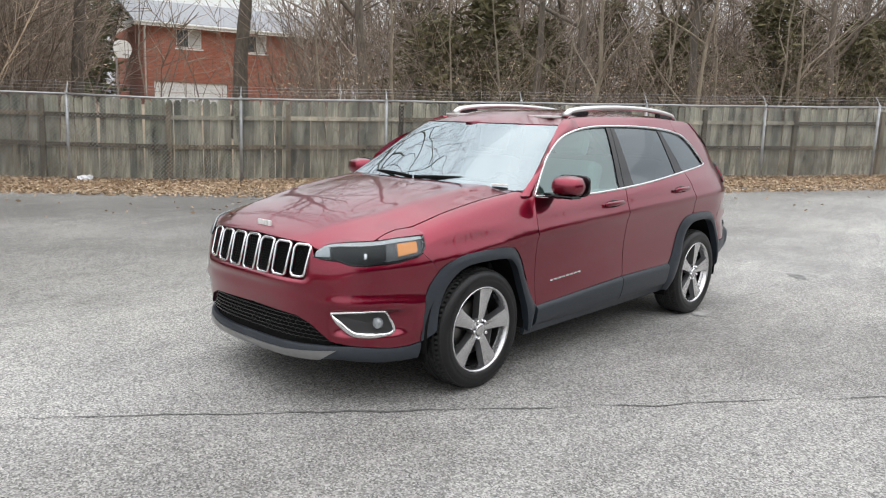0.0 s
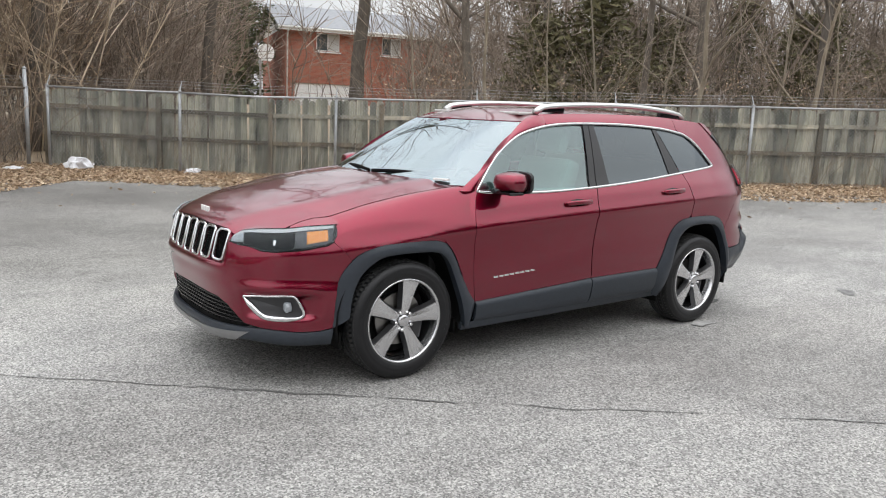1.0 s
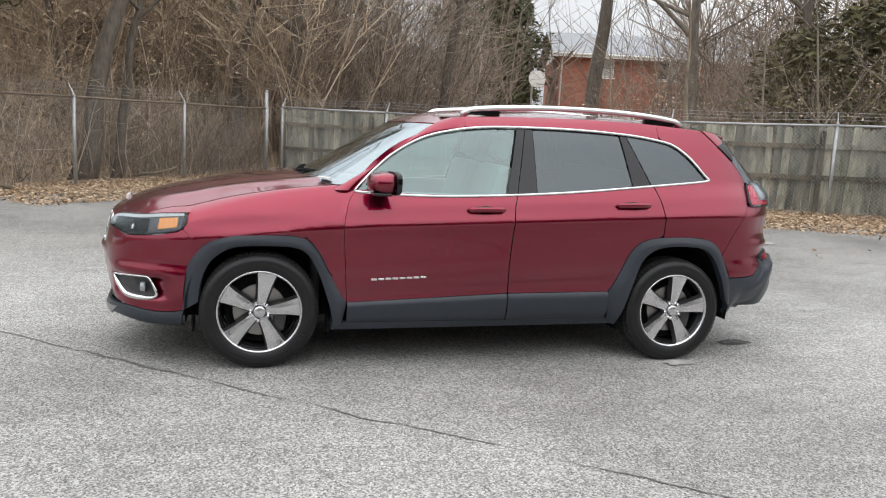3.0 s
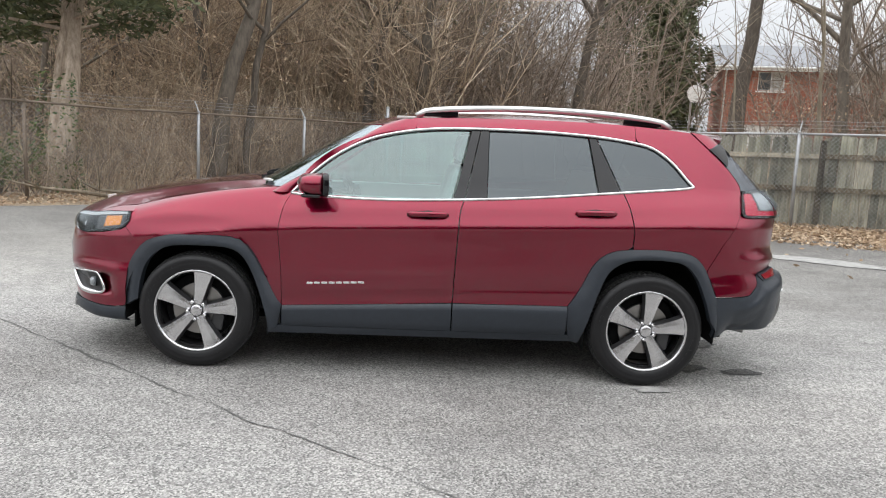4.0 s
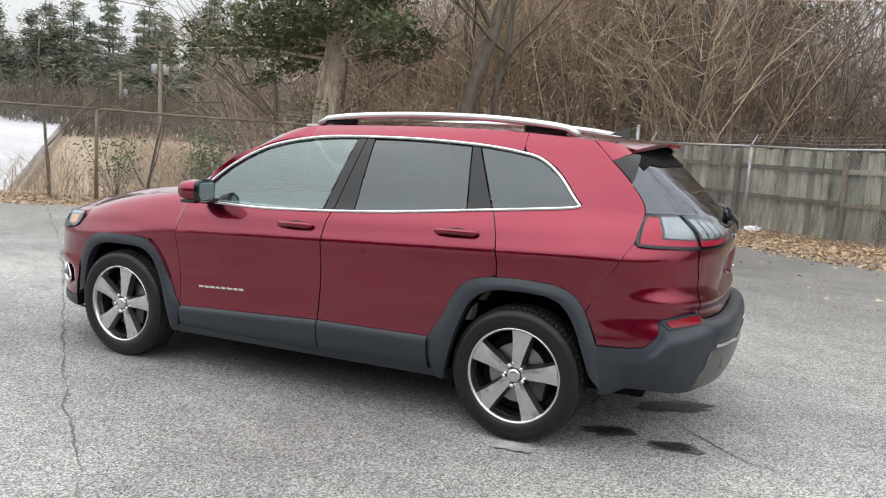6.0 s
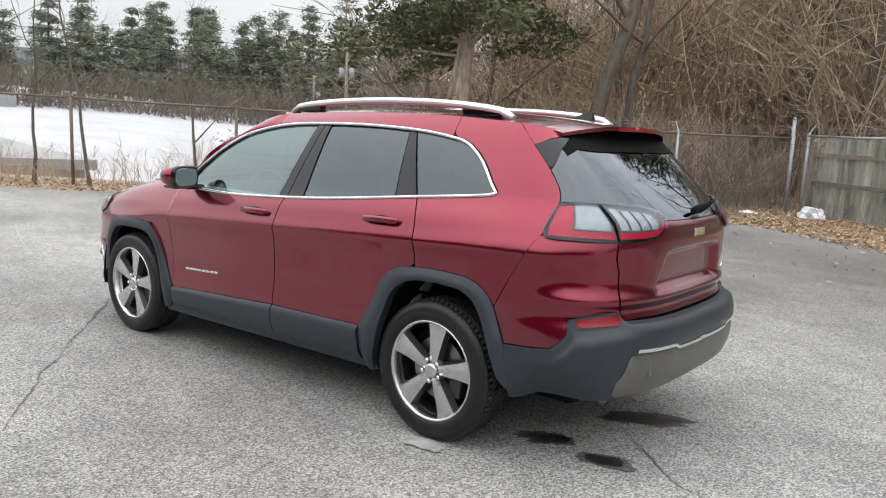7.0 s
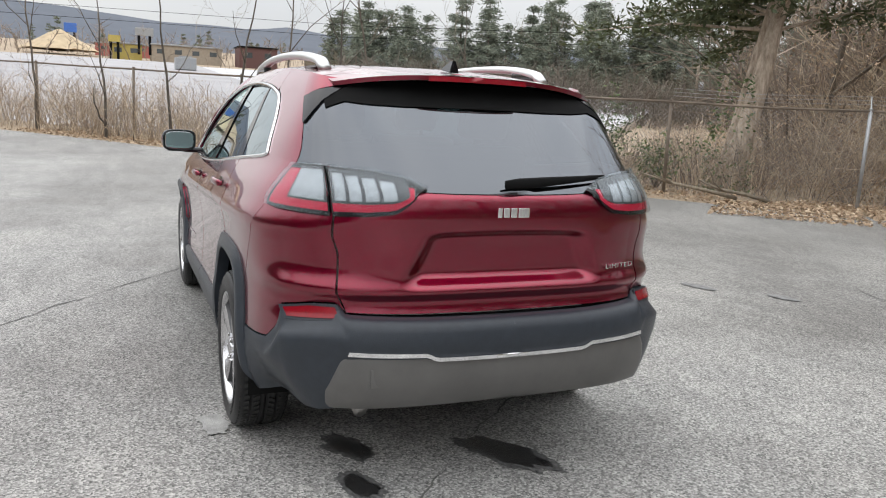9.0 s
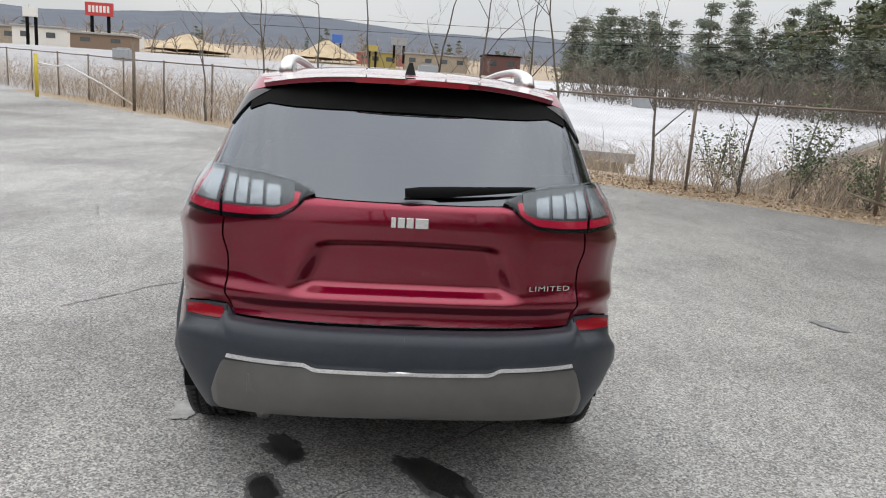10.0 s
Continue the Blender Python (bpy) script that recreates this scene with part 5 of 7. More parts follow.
# half width by height (sheared along the car so that the shoulder rises to the rear)
W0 = smooth_table([(0.10, 0.74), (0.16, 0.78), (0.20, 0.82), (0.25, 0.85), (0.30, 0.872), (0.40, 0.887), (0.47, 0.89), (0.55, 0.884), (0.65, 0.880), (0.75, 0.886),
                   (0.85, 0.899), (0.885, 0.909), (0.905, 0.9135), (0.915, 0.9115), (0.94, 0.901), (0.97, 0.889), (1.02, 0.872), (1.07, 0.846), (1.114, 0.820), (1.2, 0.782),
                   (1.3, 0.735), (1.4, 0.685), (1.47, 0.645), (1.52, 0.608), (1.56, 0.565), (1.60, 0.52)])
DZ = smooth_table([(-3, 0), (0.6, 0.0), (0.9, 0.01), (1.4, 0.055), (1.8, 0.10), (2.4, 0.13)])
TAPER = smooth_table([(0.2, 0.0), (0.8, 0.012), (1.0, 0.03), (1.2, 0.075), (1.6, 0.09)])
# how far nose and tail reach, by height
XF = smooth_table([(0.10, 2.06), (0.16, 2.17), (0.22, 2.255), (0.28, 2.29), (0.34, 2.285), (0.46, 2.285), (0.58, 2.305), (0.68, 2.31), (0.80, 2.29), (0.88, 2.25), (0.93, 2.19), (1.0, 2.10), (1.1, 1.98), (1.6, 1.6)])
XR = smooth_table([(0.15, 2.05), (0.25, 2.15), (0.34, 2.24), (0.42, 2.285), (0.50, 2.305), (0.60, 2.31), (0.66, 2.30), (0.70, 2.27), (0.76, 2.255), (0.85, 2.262), (0.95, 2.272), (1.05, 2.275),
                   (1.12, 2.262), (1.145, 2.238), (1.20, 2.176), (1.26, 2.108), (1.36, 1.995), (1.46, 1.882), (1.52, 1.81), (1.60, 1.71)])
NRZ = smooth_table([(0.1, 3.6), (0.85, 3.5), (1.05, 3.3), (1.25, 4.0), (1.5, 5.5), (1.6, 5.5)])
X1, X2 = 1.28, -1.42
NFZ = smooth_table([(0.1, 3.0), (0.35, 3.1), (0.5, 3.3), (0.62, 3.2), (0.75, 3.0), (0.85, 2.9), (1.6, 2.8)])


def width(x, z):
    x = np.asarray(x, float)
    zz = z + 0.050 * np.clip(x, -1.8, 0.9) + DZ(x)
    back = np.clip((-x - 0.7) / 0.9, 0, 2.2)
    fore = np.clip((x - 0.4) / 0.9, 0, 2.0)
    return W0(zz) - TAPER(z) * (back**2 * 0.55) - 0.012 * fore**2 * (z > 0)


def side_point(s, z):
    """A point of the outer skin: s 0 nose, 1..2 flank, 3 tail."""
    s = np.asarray(s, float)
    z = np.asarray(z, float) + 0 * s
    x = np.where(s < 1, X1, np.where(s > 2, X2, X1 + (s - 1) * (X2 - X1)))
    th = np.where(s < 1, (1 - s), np.where(s > 2, s - 2, 0)) * (math.pi / 2)
    n = np.where(s < 1, NFZ(z), NRZ(z))
    sn, cs = np.sin(th) ** (2 / n), np.cos(np.minimum(th, math.pi / 2)) ** (2 / n)
    reach = np.where(s < 1, XF(z) - X1, np.where(s > 2, -XR(z) - X2, 0))
    x = x + reach * sn
    w = width(np.where(s < 1, X1, np.where(s > 2, X2, x)), z)
    w2 = width(x, z)
    mixed = w + (w2 - w) * np.clip(1 - sn**2, 0, 1)
    return np.stack([x, mixed * cs, z], -1)


def s_of_x(x, z):
    if X2 <= x <= X1:
        return 1 + (X1 - x) / (X1 - X2)
    if x > X1:
        q = min(1.0, (x - X1) / (float(XF(z)) - X1))
        return 1 - math.asin(q ** (float(NFZ(z)) / 2)) / (math.pi / 2)
    q = min(1.0, (X2 - x) / (float(XR(z)) + X2))
    return 2 + math.asin(q ** (float(NRZ(z)) / 2)) / (math.pi / 2)


def s_front(y, z):
    lo, hi = 0.0, 1.0
    for _ in range(40):
        m = (lo + hi) / 2
        if side_point(m, z)[1] < y:
            lo = m
        else:
            hi = m
    return (lo + hi) / 2


def s_rear(y, z):
    lo, hi = 2.0, 3.0
    for _ in range(40):
        m = (lo + hi) / 2
        if side_point(m, z)[1] > y:
            lo = m
        else:
            hi = m
    return (lo + hi) / 2


def sx(pts):
    return [(s_of_x(x, z), z) for x, z in pts]


def sf(pts):
    return [(s_front(y, z), z) for y, z in pts]


def sr(pts):
    return [(s_rear(y, z), z) for y, z in pts]


# the glasshouse: half of a plan curve from windscreen to rear glass
GX1 = smooth_table([(1.0, 0.95), (1.12, 0.77), (1.23, 0.60), (1.42, 0.36), (1.52, 0.19), (1.56, 0.05), (1.62, -0.2)])
GXF = smooth_table([(1.0, 1.32), (1.12, 1.12), (1.23, 0.93), (1.42, 0.61), (1.52, 0.43), (1.56, 0.33), (1.62, 0.1)])


def screen_point(s, z):
    """The windscreen: s 0 at the middle, 1 at the pillar."""
    s, z = np.asarray(s, float), np.asarray(z, float) + 0 * np.asarray(s, float)
    x1, xf = GX1(z), GXF(z)
    w = width(x1, z)
    th = (1 - s) * math.pi / 2
    n = 2.3
    return np.stack([x1 + (xf - x1) * np.sin(th) ** (2 / n), w * np.cos(th) ** (2 / n), z], -1)


def resample(line, n):
    p = np.array(line, float)
    l = np.concatenate([[0], np.cumsum(np.hypot(*np.diff(p, axis=0).T))])
    t = np.linspace(0, l[-1], n + 1)
    return np.stack([np.interp(t, l, p[:, i]) for i in range(2)], -1)


def curve(line, n=24):
    """A rounded line through the given points."""
    p = np.array(line, float)
    if len(p) < 3:
        return line
    out = []
    for i in range(len(p) - 1):
        a, b, c, d = p[max(0, i - 1)], p[i], p[i + 1], p[min(len(p) - 1, i + 2)]
        for t in np.linspace(0, 1, 7)[:-1]:
            out.append(0.5 * (2 * b + (c - a) * t + (2 * a - 5 * b + 4 * c - d) * t**2 + (3 * b - a - 3 * c + d) * t**3))
    out.append(p[-1])
    return [tuple(q) for q in out]


def coons(bottom, top, left, right, nu, nv):
    b, t, l, r = resample(bottom, nu), resample(top, nu), resample(left, nv), resample(right, nv)
    u = np.linspace(0, 1, nu + 1)[None, :, None]
    v = np.linspace(0, 1, nv + 1)[:, None, None]
    return (1 - v) * b[None] + v * t[None] + (1 - u) * l[:, None] + u * r[:, None] - ((1 - u) * (1 - v) * b[0] + u * (1 - v) * b[-1] + (1 - u) * v * t[0] + u * v * t[-1])


def strip(bottom, top, nu, nv):
    b, t = resample(bottom, nu), resample(top, nu)
    v = np.linspace(0, 1, nv + 1)[:, None, None]
    return (1 - v) * b[None] + v * t[None]


def normals(P):
    du = np.gradient(P, axis=1)
    dv = np.gradient(P, axis=0)
    n = np.cross(du, dv)
    l = np.linalg.norm(n, axis=-1, keepdims=True)
    return n / np.maximum(l, 1e-9)


def sheet(name, P, material, parent, label="", out=0.0, flange=0.014, mirror=False, flip=False, both=False, bulge=None):
    """A skin panel from a grid of points, with a turned-in edge. both: the mirrored half is joined to it across y = 0."""
    P = np.array(P, float)
    N = normals(P)
    centre = P.reshape(-1, 3).mean(0) - np.array([0, 0, 0.75])
    if (N.reshape(-1, 3).mean(0) * centre).sum() < 0:
        N = -N
        turned = True
    else:
        turned = False
    if flip:
        N, turned = -N, not turned
    rise = out if bulge is None else out + bulge
    if isinstance(rise, np.ndarray):
        rise = rise[..., None]
    Q = P + N * rise
    nv, nu = Q.shape[:2]
    verts, faces = [], []

    def put(Q, N, sign):
        k = len(verts)
        S = np.array([1, sign, 1])
        verts.extend((Q * S).reshape(-1, 3))
        rev = turned ^ (sign < 0)
        for j in range(nv - 1):
            for i in range(nu - 1):
                q = (k + j * nu + i, k + j * nu + i + 1, k + (j + 1) * nu + i + 1, k + (j + 1) * nu + i)
                faces.append(q[::-1] if rev else q)
        if flange:
            ring = [(0, i) for i in range(nu)] + [(j, nu - 1) for j in range(1, nv)] + [(nv - 1, i) for i in range(nu - 2, -1, -1)] + [(j, 0) for j in range(nv - 2, 0, -1)]
            k2 = len(verts)
            m = len(ring)
            for j, i in ring:
                verts.append(Q[j, i] * S)
            for j, i in ring:
                verts.append((Q[j, i] - N[j, i] * flange) * S)
            for i in range(m):
                i2 = (i + 1) % m
                if both and abs(Q[ring[i]][1]) < 1e-4 and abs(Q[ring[i2]][1]) < 1e-4:
                    continue
                q = (k2 + i, k2 + m + i, k2 + m + i2, k2 + i2)
                faces.append(q[::-1] if rev else q)

    if both:
        put(Q, N, 1)
        put(Q, N, -1)
    else:
        put(Q, N, -1 if mirror else 1)
    ob = mesh_ob(name, verts, faces, material, parent, label, True)
    if material in (GLASS_CLEAR, GLASS_SCREEN, GLASS_DARK, GLASS_BACK, LAMP_CLEAR):
        ob.visible_shadow = False
    if both:
        bm = bmesh.new()
        bm.from_mesh(ob.data)
        mid = [v for v in bm.verts if abs(v.co.y) < 1e-4]
        bmesh.ops.remove_doubles(bm, verts=mid, dist=1e-4)
        bm.to_mesh(ob.data)
        bm.free()
    return ob


def skin(grid):
    return side_point(grid[..., 0], grid[..., 1])


def pipe(name, pts, r, material, parent, label="", sides=8, closed=False, flat=1.0, smooth=True):
    """A bent bar along points; r may be a number or one for each point."""
    pts = [Vector(p) for p in pts]
    n = len(pts)
    rr = r if isinstance(r, (list, tuple)) else [r] * n
    verts, faces = [], []
    for i, p in enumerate(pts):
        a = pts[(i - 1) % n] if closed or i > 0 else p
        b = pts[(i + 1) % n] if closed or i < n - 1 else p
        d = (b - a).normalized()
        up = Vector((0, 1, 0)) if abs(d.y) < 0.85 else Vector((1, 0, 0))
        e1 = d.cross(up).normalized()
        e2 = d.cross(e1).normalized()
        for k in range(sides):
            t = 2 * math.pi * k / sides
            verts.append(p + e1 * (rr[i] * math.cos(t)) + e2 * (rr[i] * flat * math.sin(t)))
    for i in range(n if closed else n - 1):
        j = (i + 1) % n
        for k in range(sides):
            k2 = (k + 1) % sides
            faces.append((i * sides + k, i * sides + k2, j * sides + k2, j * sides + k))
    if not closed:
        faces.append(tuple(range(sides))[::-1])
        faces.append(tuple((n - 1) * sides + k for k in range(sides)))
    return mesh_ob(name, verts, faces, material, parent, label, smooth)


def lathe(profile, n=48, axis_y=True):
    v, f = [], []
    m = len(profile)
    for i in range(n):
        t = 2 * math.pi * i / n
        for r, y in profile:
            v.append((r * math.cos(t), y, r * math.sin(t)))
    for i in range(n):
        i2 = (i + 1) % n
        for k in range(m - 1):
            f.append((i * m + k, i * m + k + 1, i2 * m + k + 1, i2 * m + k))
    return v, f


car = thing("suv_car", "dark red metallic compact SUV parked on asphalt, clean, chrome trim", "car")

# lines of the flank, in (x, z)
DLO_TOP = curve([(0.815, 1.072), (0.69, 1.205), (0.56, 1.312), (0.39, 1.405), (0.22, 1.455), (0.02, 1.488), (-0.22, 1.503), (-0.63, 1.508), (-1.01, 1.494), (-1.24, 1.468), (-1.36, 1.438), (-1.47, 1.362), (-1.56, 1.262), (-1.60, 1.222)])
DLO_BOT = curve([(0.815, 1.072), (0.67, 1.062), (0.2, 1.062), (-0.48, 1.102), (-1.15, 1.168), (-1.52, 1.206), (-1.60, 1.222)])
A_SEAM = curve([(0.80, 1.082), (0.845, 1.01), (0.87, 0.89), (0.87, 0.80), (0.855, 0.6), (0.845, 0.405)])
B_SEAM = curve([(-0.215, 1.088), (-0.19, 1.0), (-0.18, 0.79), (-0.17, 0.465)])
C_SEAM = curve([(-1.165, 1.166), (-1.205, 1.06), (-1.228, 0.93), (-1.23, 0.835)])
F_ARCH = curve([(1.765, 0.60), (1.735, 0.66), (1.66, 0.745), (1.56, 0.785), (1.46, 0.80), (1.21, 0.805), (1.09, 0.785), (1.01, 0.70), (0.945, 0.57), (0.885, 0.455), (0.845, 0.405)])
R_ARCH = curve([(-0.865, 0.478), (-0.935, 0.59), (-1.01, 0.74), (-1.10, 0.815), (-1.23, 0.838), (-1.47, 0.842), (-1.60, 0.815), (-1.68, 0.74), (-1.735, 0.62), (-1.76, 0.57)])
RIM = curve([(0.12, 1.553), (-0.2, 1.568), (-0.6, 1.578), (-1.0, 1.578), (-1.3, 1.568), (-1.6, 1.548), (-1.72, 1.53)])
HOODLINE = curve([(0.80, 1.105), (1.02, 1.080), (1.25, 1.046), (1.5, 0.993), (1.65, 0.948), (1.755, 0.914)])
# top edge of the headlamp, from its rear corner to the grille, as (y, z)
LAMPTOP = [(0.744, 0.904), (0.702, 0.891), (0.616, 0.883), (0.56, 0.874), (0.526, 0.866), (0.494, 0.838)]
BACKLINE = curve([(-1.905, 1.208), (-1.899, 1.24), (-1.872, 1.285), (-1.80, 1.37), (-1.70, 1.462), (-1.625, 1.53), (-1.60, 1.548)])


def zdlo(x, top):
    line = DLO_TOP if top else DLO_BOT
    p = sorted(line)
    return float(np.interp(x, [q[0] for q in p], [q[1] for q in p]))


# the bonnet surface runs from the middle to the fender's shoulder and the lamp's top edge
HC = smooth_table([(0.9, 1.150), (1.15, 1.135), (1.4, 1.105), (1.7, 1.055), (1.95, 1.00), (2.12, 0.95), (2.22, 0.905), (2.27, 0.875)])
E_LINE = [side_point(s_of_x(x, z), z) for x, z in HOODLINE] + [side_point(s_front(y, z), z) for y, z in LAMPTOP]
E_LINE = np.array(E_LINE)[::-1]
el = np.concatenate([[0], np.cumsum(np.linalg.norm(np.diff(E_LINE, axis=0), axis=1))])
el /= el[-1]
KEEP = 0.94
T_SEAM = float(el[[k for k in range(len(E_LINE)) if abs(E_LINE[k, 1] - 0.702) < 0.004][0]])


def shut(t):
    """Where the hood's shut line lies on the bonnet surface: 1 at the lamp, then a little inboard."""
    return 1.0 - 0.105 * min(1.0, max(0.0, (t - T_SEAM) / 0.11)) ** 0.6 + 0.045 * max(0.0, (t - 0.35) / 0.6)


def bonnet(t, w):
    edge = np.array([np.interp(t, el, E_LINE[:, k]) for k in range(3)])
    x_c = 2.262 - 1.132 * t / KEEP
    z_c = float(HC(x_c))
    x = x_c + (edge[0] - x_c) * w**2.2
    z = edge[2] + (z_c - edge[2]) * (1 - w**2.6)
    z += 0.010 * math.exp(-(((w - 0.62 - 0.10 * t) / 0.08) ** 2)) * min(1, t * 3)
    q = np.array([x, edge[1] * w, z])
    if t < 0.25:
        y = q[1]
        zf = float(np.interp(y, [0, 0.42, 0.47, 0.494], [0.876, 0.864, 0.844, 0.838]))
        f = side_point(s_front(y, zf), zf)
        k = (1 - t / 0.25) ** 2 * min(1.0, max(0.0, (1.0 - w) * 8 + (t < 0.01)))
        q = q * (1 - k) + np.array([f[0] + 0.001, f[1], f[2]]) * k
    return q


for side in (1, -1):
    mir = side < 0
    clad_z = lambda x: float(np.interp(x, [-0.9, -0.17, 0.845], [0.478, 0.462, 0.405]))
    sill_z = lambda x: float(np.interp(x, [-0.95, 0.9], [0.268, 0.252]))
    g = 0.0035
    # front door skin
    dlob = lambda x: zdlo(x, False) - 0.012
    bottom = sx([(x, clad_z(x) + g) for x in np.linspace(0.842, -0.166, 14)])
    top = sx([(x, dlob(x)) for x in np.linspace(0.79, -0.21, 14)])
    fd = sheet("front_door", skin(coons(bottom, top, sx(A_SEAM[::-1]), sx([(x + g, z) for x, z in B_SEAM[::-1]]), 30, 26)), PAINT, car, mirror=mir)
    bottom = sx([(x, clad_z(x) + g) for x in np.linspace(-0.174, -0.865, 12)])
    top = sx([(x, dlob(x)) for x in np.linspace(-0.219, -1.16, 14)])
    rr = C_SEAM[:-1] + [p for p in reversed(R_ARCH) if -1.235 < p[0] <= -0.865 or (p[0] > -1.235)]
    rr = C_SEAM[:-1] + [p for p in R_ARCH[::-1] if p[0] >= -1.231]
    rd = sheet("rear_door", skin(coons(bottom, top, sx([(x - g, z) for x, z in B_SEAM[::-1]]), sx([(x + g, z) for x, z in rr[::-1]]), 28, 26)), PAINT, car, mirror=mir)
    # door cladding and sill
    for par, xa, xb in ((fd, 0.842, -0.166), (rd, -0.174, -0.862)):
        b = sx([(x, sill_z(x) + 0.03) for x in np.linspace(xa, xb, 12)])
        t = sx([(x, clad_z(x) - 0.001) for x in np.linspace(xa, xb, 12)])
        P = strip(b, t, 16, 8)
        bulge = np.array([0.002, 0.009, 0.012, 0.013, 0.014, 0.015, 0.016, 0.016, -0.001])[:, None] + np.zeros((9, 17))
        sheet("cladding", skin(P), CLAD, par, "black plastic lower cladding", 0.004, 0.02, mir, bulge=bulge)
    b = sx([(x, sill_z(x) - 0.020) for x in np.linspace(0.93, -0.96, 12)])
    t = sx([(x, sill_z(x) + 0.026) for x in np.linspace(0.93, -0.96, 12)])
    sheet("sill", skin(strip(b, t, 16, 5)), CLAD, car, "black plastic sill", 0.002, 0.03, mir)
    # fender: the flank and the shoulder that rolls over to the hood's shut line
    bottom = sx(F_ARCH[10:])
    lamp_seam = [F_ARCH[10], (1.755, 0.79), (1.79, 0.822), (1.772, 0.85), (1.755, 0.914)]
    A = skin(coons(bottom, sx(HOODLINE[::-1]), sx(lamp_seam), sx([(x + g, z) for x, z in A_SEAM[::-1]] + [(0.80, 1.105)]), 40, 16))
    cols = []
    for q in A[-1]:
        k = int(np.argmin(np.linalg.norm(E_LINE - q, axis=1)))
        best = min(np.linspace(el[max(0, k - 1)], el[min(len(el) - 1, k + 1)], 21), key=lambda e: np.linalg.norm(np.array([np.interp(e, el, E_LINE[:, m]) for m in range(3)]) - q))
        cols.append(float(best))
    B = np.array([[bonnet(t, 1 + (shut(t) + 0.006 - 1) * j / 5) for t in cols] for j in range(1, 6)])
    A = np.concatenate([A, B])
    for _ in range(14):
        M = A.copy()
        M[12:20, 1:-1] = 0.5 * A[12:20, 1:-1] + 0.25 * (A[11:19, 1:-1] + A[13:21, 1:-1])
        A = M
    sheet("fender", A, PAINT, car, mirror=mir)
    tip = np.array([[bonnet(t, 1 + (min(1.0, shut(t) + 0.006) - 1) * j / 4) for t in np.linspace(T_SEAM + 0.004, cols[0], 12)] for j in range(5)])
    sheet("fender_tip", tip, PAINT, car, "", 0.0, 0.008, mir)
    # quarter panel, below and behind the windows
    arch_top = [p for p in R_ARCH if p[0] <= -1.229 and p[0] >= -1.70]
    seam = [(-1.691, 0.724), (-1.771, 0.88), (-1.879, 1.062)]
    QLINE = [(-1.612, 1.223), (-1.70, 1.219), (-1.80, 1.214), (-1.905, 1.208)]
    bottom = sx([(-1.236, 0.836)] + arch_top)
    top = sx([(x, zdlo(x, False) - 0.012) for x in np.linspace(-1.168, -1.595, 10)] + QLINE)
    sheet("quarter_panel", skin(coons(bottom, top, sx([(x - g, z) for x, z in C_SEAM[::-1]]), sx(seam + [(-1.888, 1.06), (-1.893, 1.12), (-1.905, 1.208)]), 28, 16)), PAINT, car, mirror=mir)
    back = BACKLINE
    bottom = sx([(x, z - 0.002) for x, z in QLINE])
    dr = [p for p in DLO_TOP if p[0] < -1.25]
    rim_z = float(np.interp(-1.255, [p[0] for p in RIM[::-1]], [p[1] for p in RIM[::-1]]))
    top = sx([(-1.255, rim_z)] + [p for p in RIM if -1.59 < p[0] < -1.26] + [(-1.60, 1.548)])
    sheet("quarter_panel", skin(coons(bottom, top, sx([(-1.612, 1.221)] + [(x - 0.010, z + 0.008) for x, z in dr[::-1][1:]] + [(-1.255, 1.49), (-1.255, rim_z)]), sx(back), 18, 26)), PAINT, car, mirror=mir, flange=0.008)
    # roof rail strip of the body and the pillar beside the windscreen
    front_line = [(p[0], p[1] + 0.010) for p in DLO_TOP if -1.25 <= p[0] <= 0.10] + [(-1.252, zdlo(-1.252, True) + 0.010)]
    sheet("side_frame", skin(strip(sx([p for p in front_line]), sx([p for p in RIM if p[0] >= -1.25] + [(-1.252, rim_z)]), 30, 6)), PAINT, car, mirror=mir, flange=0.03)
    zz = np.linspace(1.075, 1.545, 22)
    dl = sorted([(z, x) for x, z in DLO_TOP if x > 0.0], key=lambda q: q[0])
    P = np.zeros((7, 22, 3))
    for i, z in enumerate(zz):
        x_low = float(np.interp(z, [q[0] for q in dl], [q[1] for q in dl])) + 0.012 if z < 1.485 else 0.10 - (z - 1.485) * 0.3
        a = side_point(s_of_x(x_low, z - 0.004), z)
        b = screen_point(0.86, z)
        c = screen_point(0.97, z)
        for k in range(7):
            t = k / 6
            P[k, i] = (1 - t) ** 2 * a + 2 * t * (1 - t) * (c * 0.6 + (a + b) * 0.2 + np.array([0.03, 0.03, 0])) + t**2 * b
    sheet("pillar", P, PAINT, car, mirror=mir, flange=0.03)
    # window panes and black pillars
    top = lambda x: zdlo(x, True) - 0.006
    bot = lambda x: zdlo(x, False) + 0.006

    def window(name, xa0, xa1, xb0, xb1, mat, out, label, parent=car, fl=0.004, nu=20):
        bl = sx([(x, bot(x)) for x in np.linspace(xa0, xb0, 16)])
        tl = sx([(x, top(x)) for x in np.linspace(xa1, xb1, 24)])
        return sheet(name, skin(strip(bl, tl, nu, 10)), mat, parent, label, out, fl, mir)

    window("window", 0.790, 0.785, -0.135, -0.235, GLASS_CLEAR, -0.010, "lightly tinted front side window", fd)
    window("pillar_trim", -0.150, -0.247, -0.212, -0.298, GLOSSBLACK, -0.004, "gloss black pillar cover", fd, 0.01, 6)
    window("pillar_trim", -0.219, -0.304, -0.345, -0.350, GLOSSBLACK, -0.004, "gloss black pillar cover", rd, 0.01, 6)
    window("window", -0.350, -0.355, -1.01, -0.955, GLASS_DARK, -0.010, "dark tinted rear side window", rd)
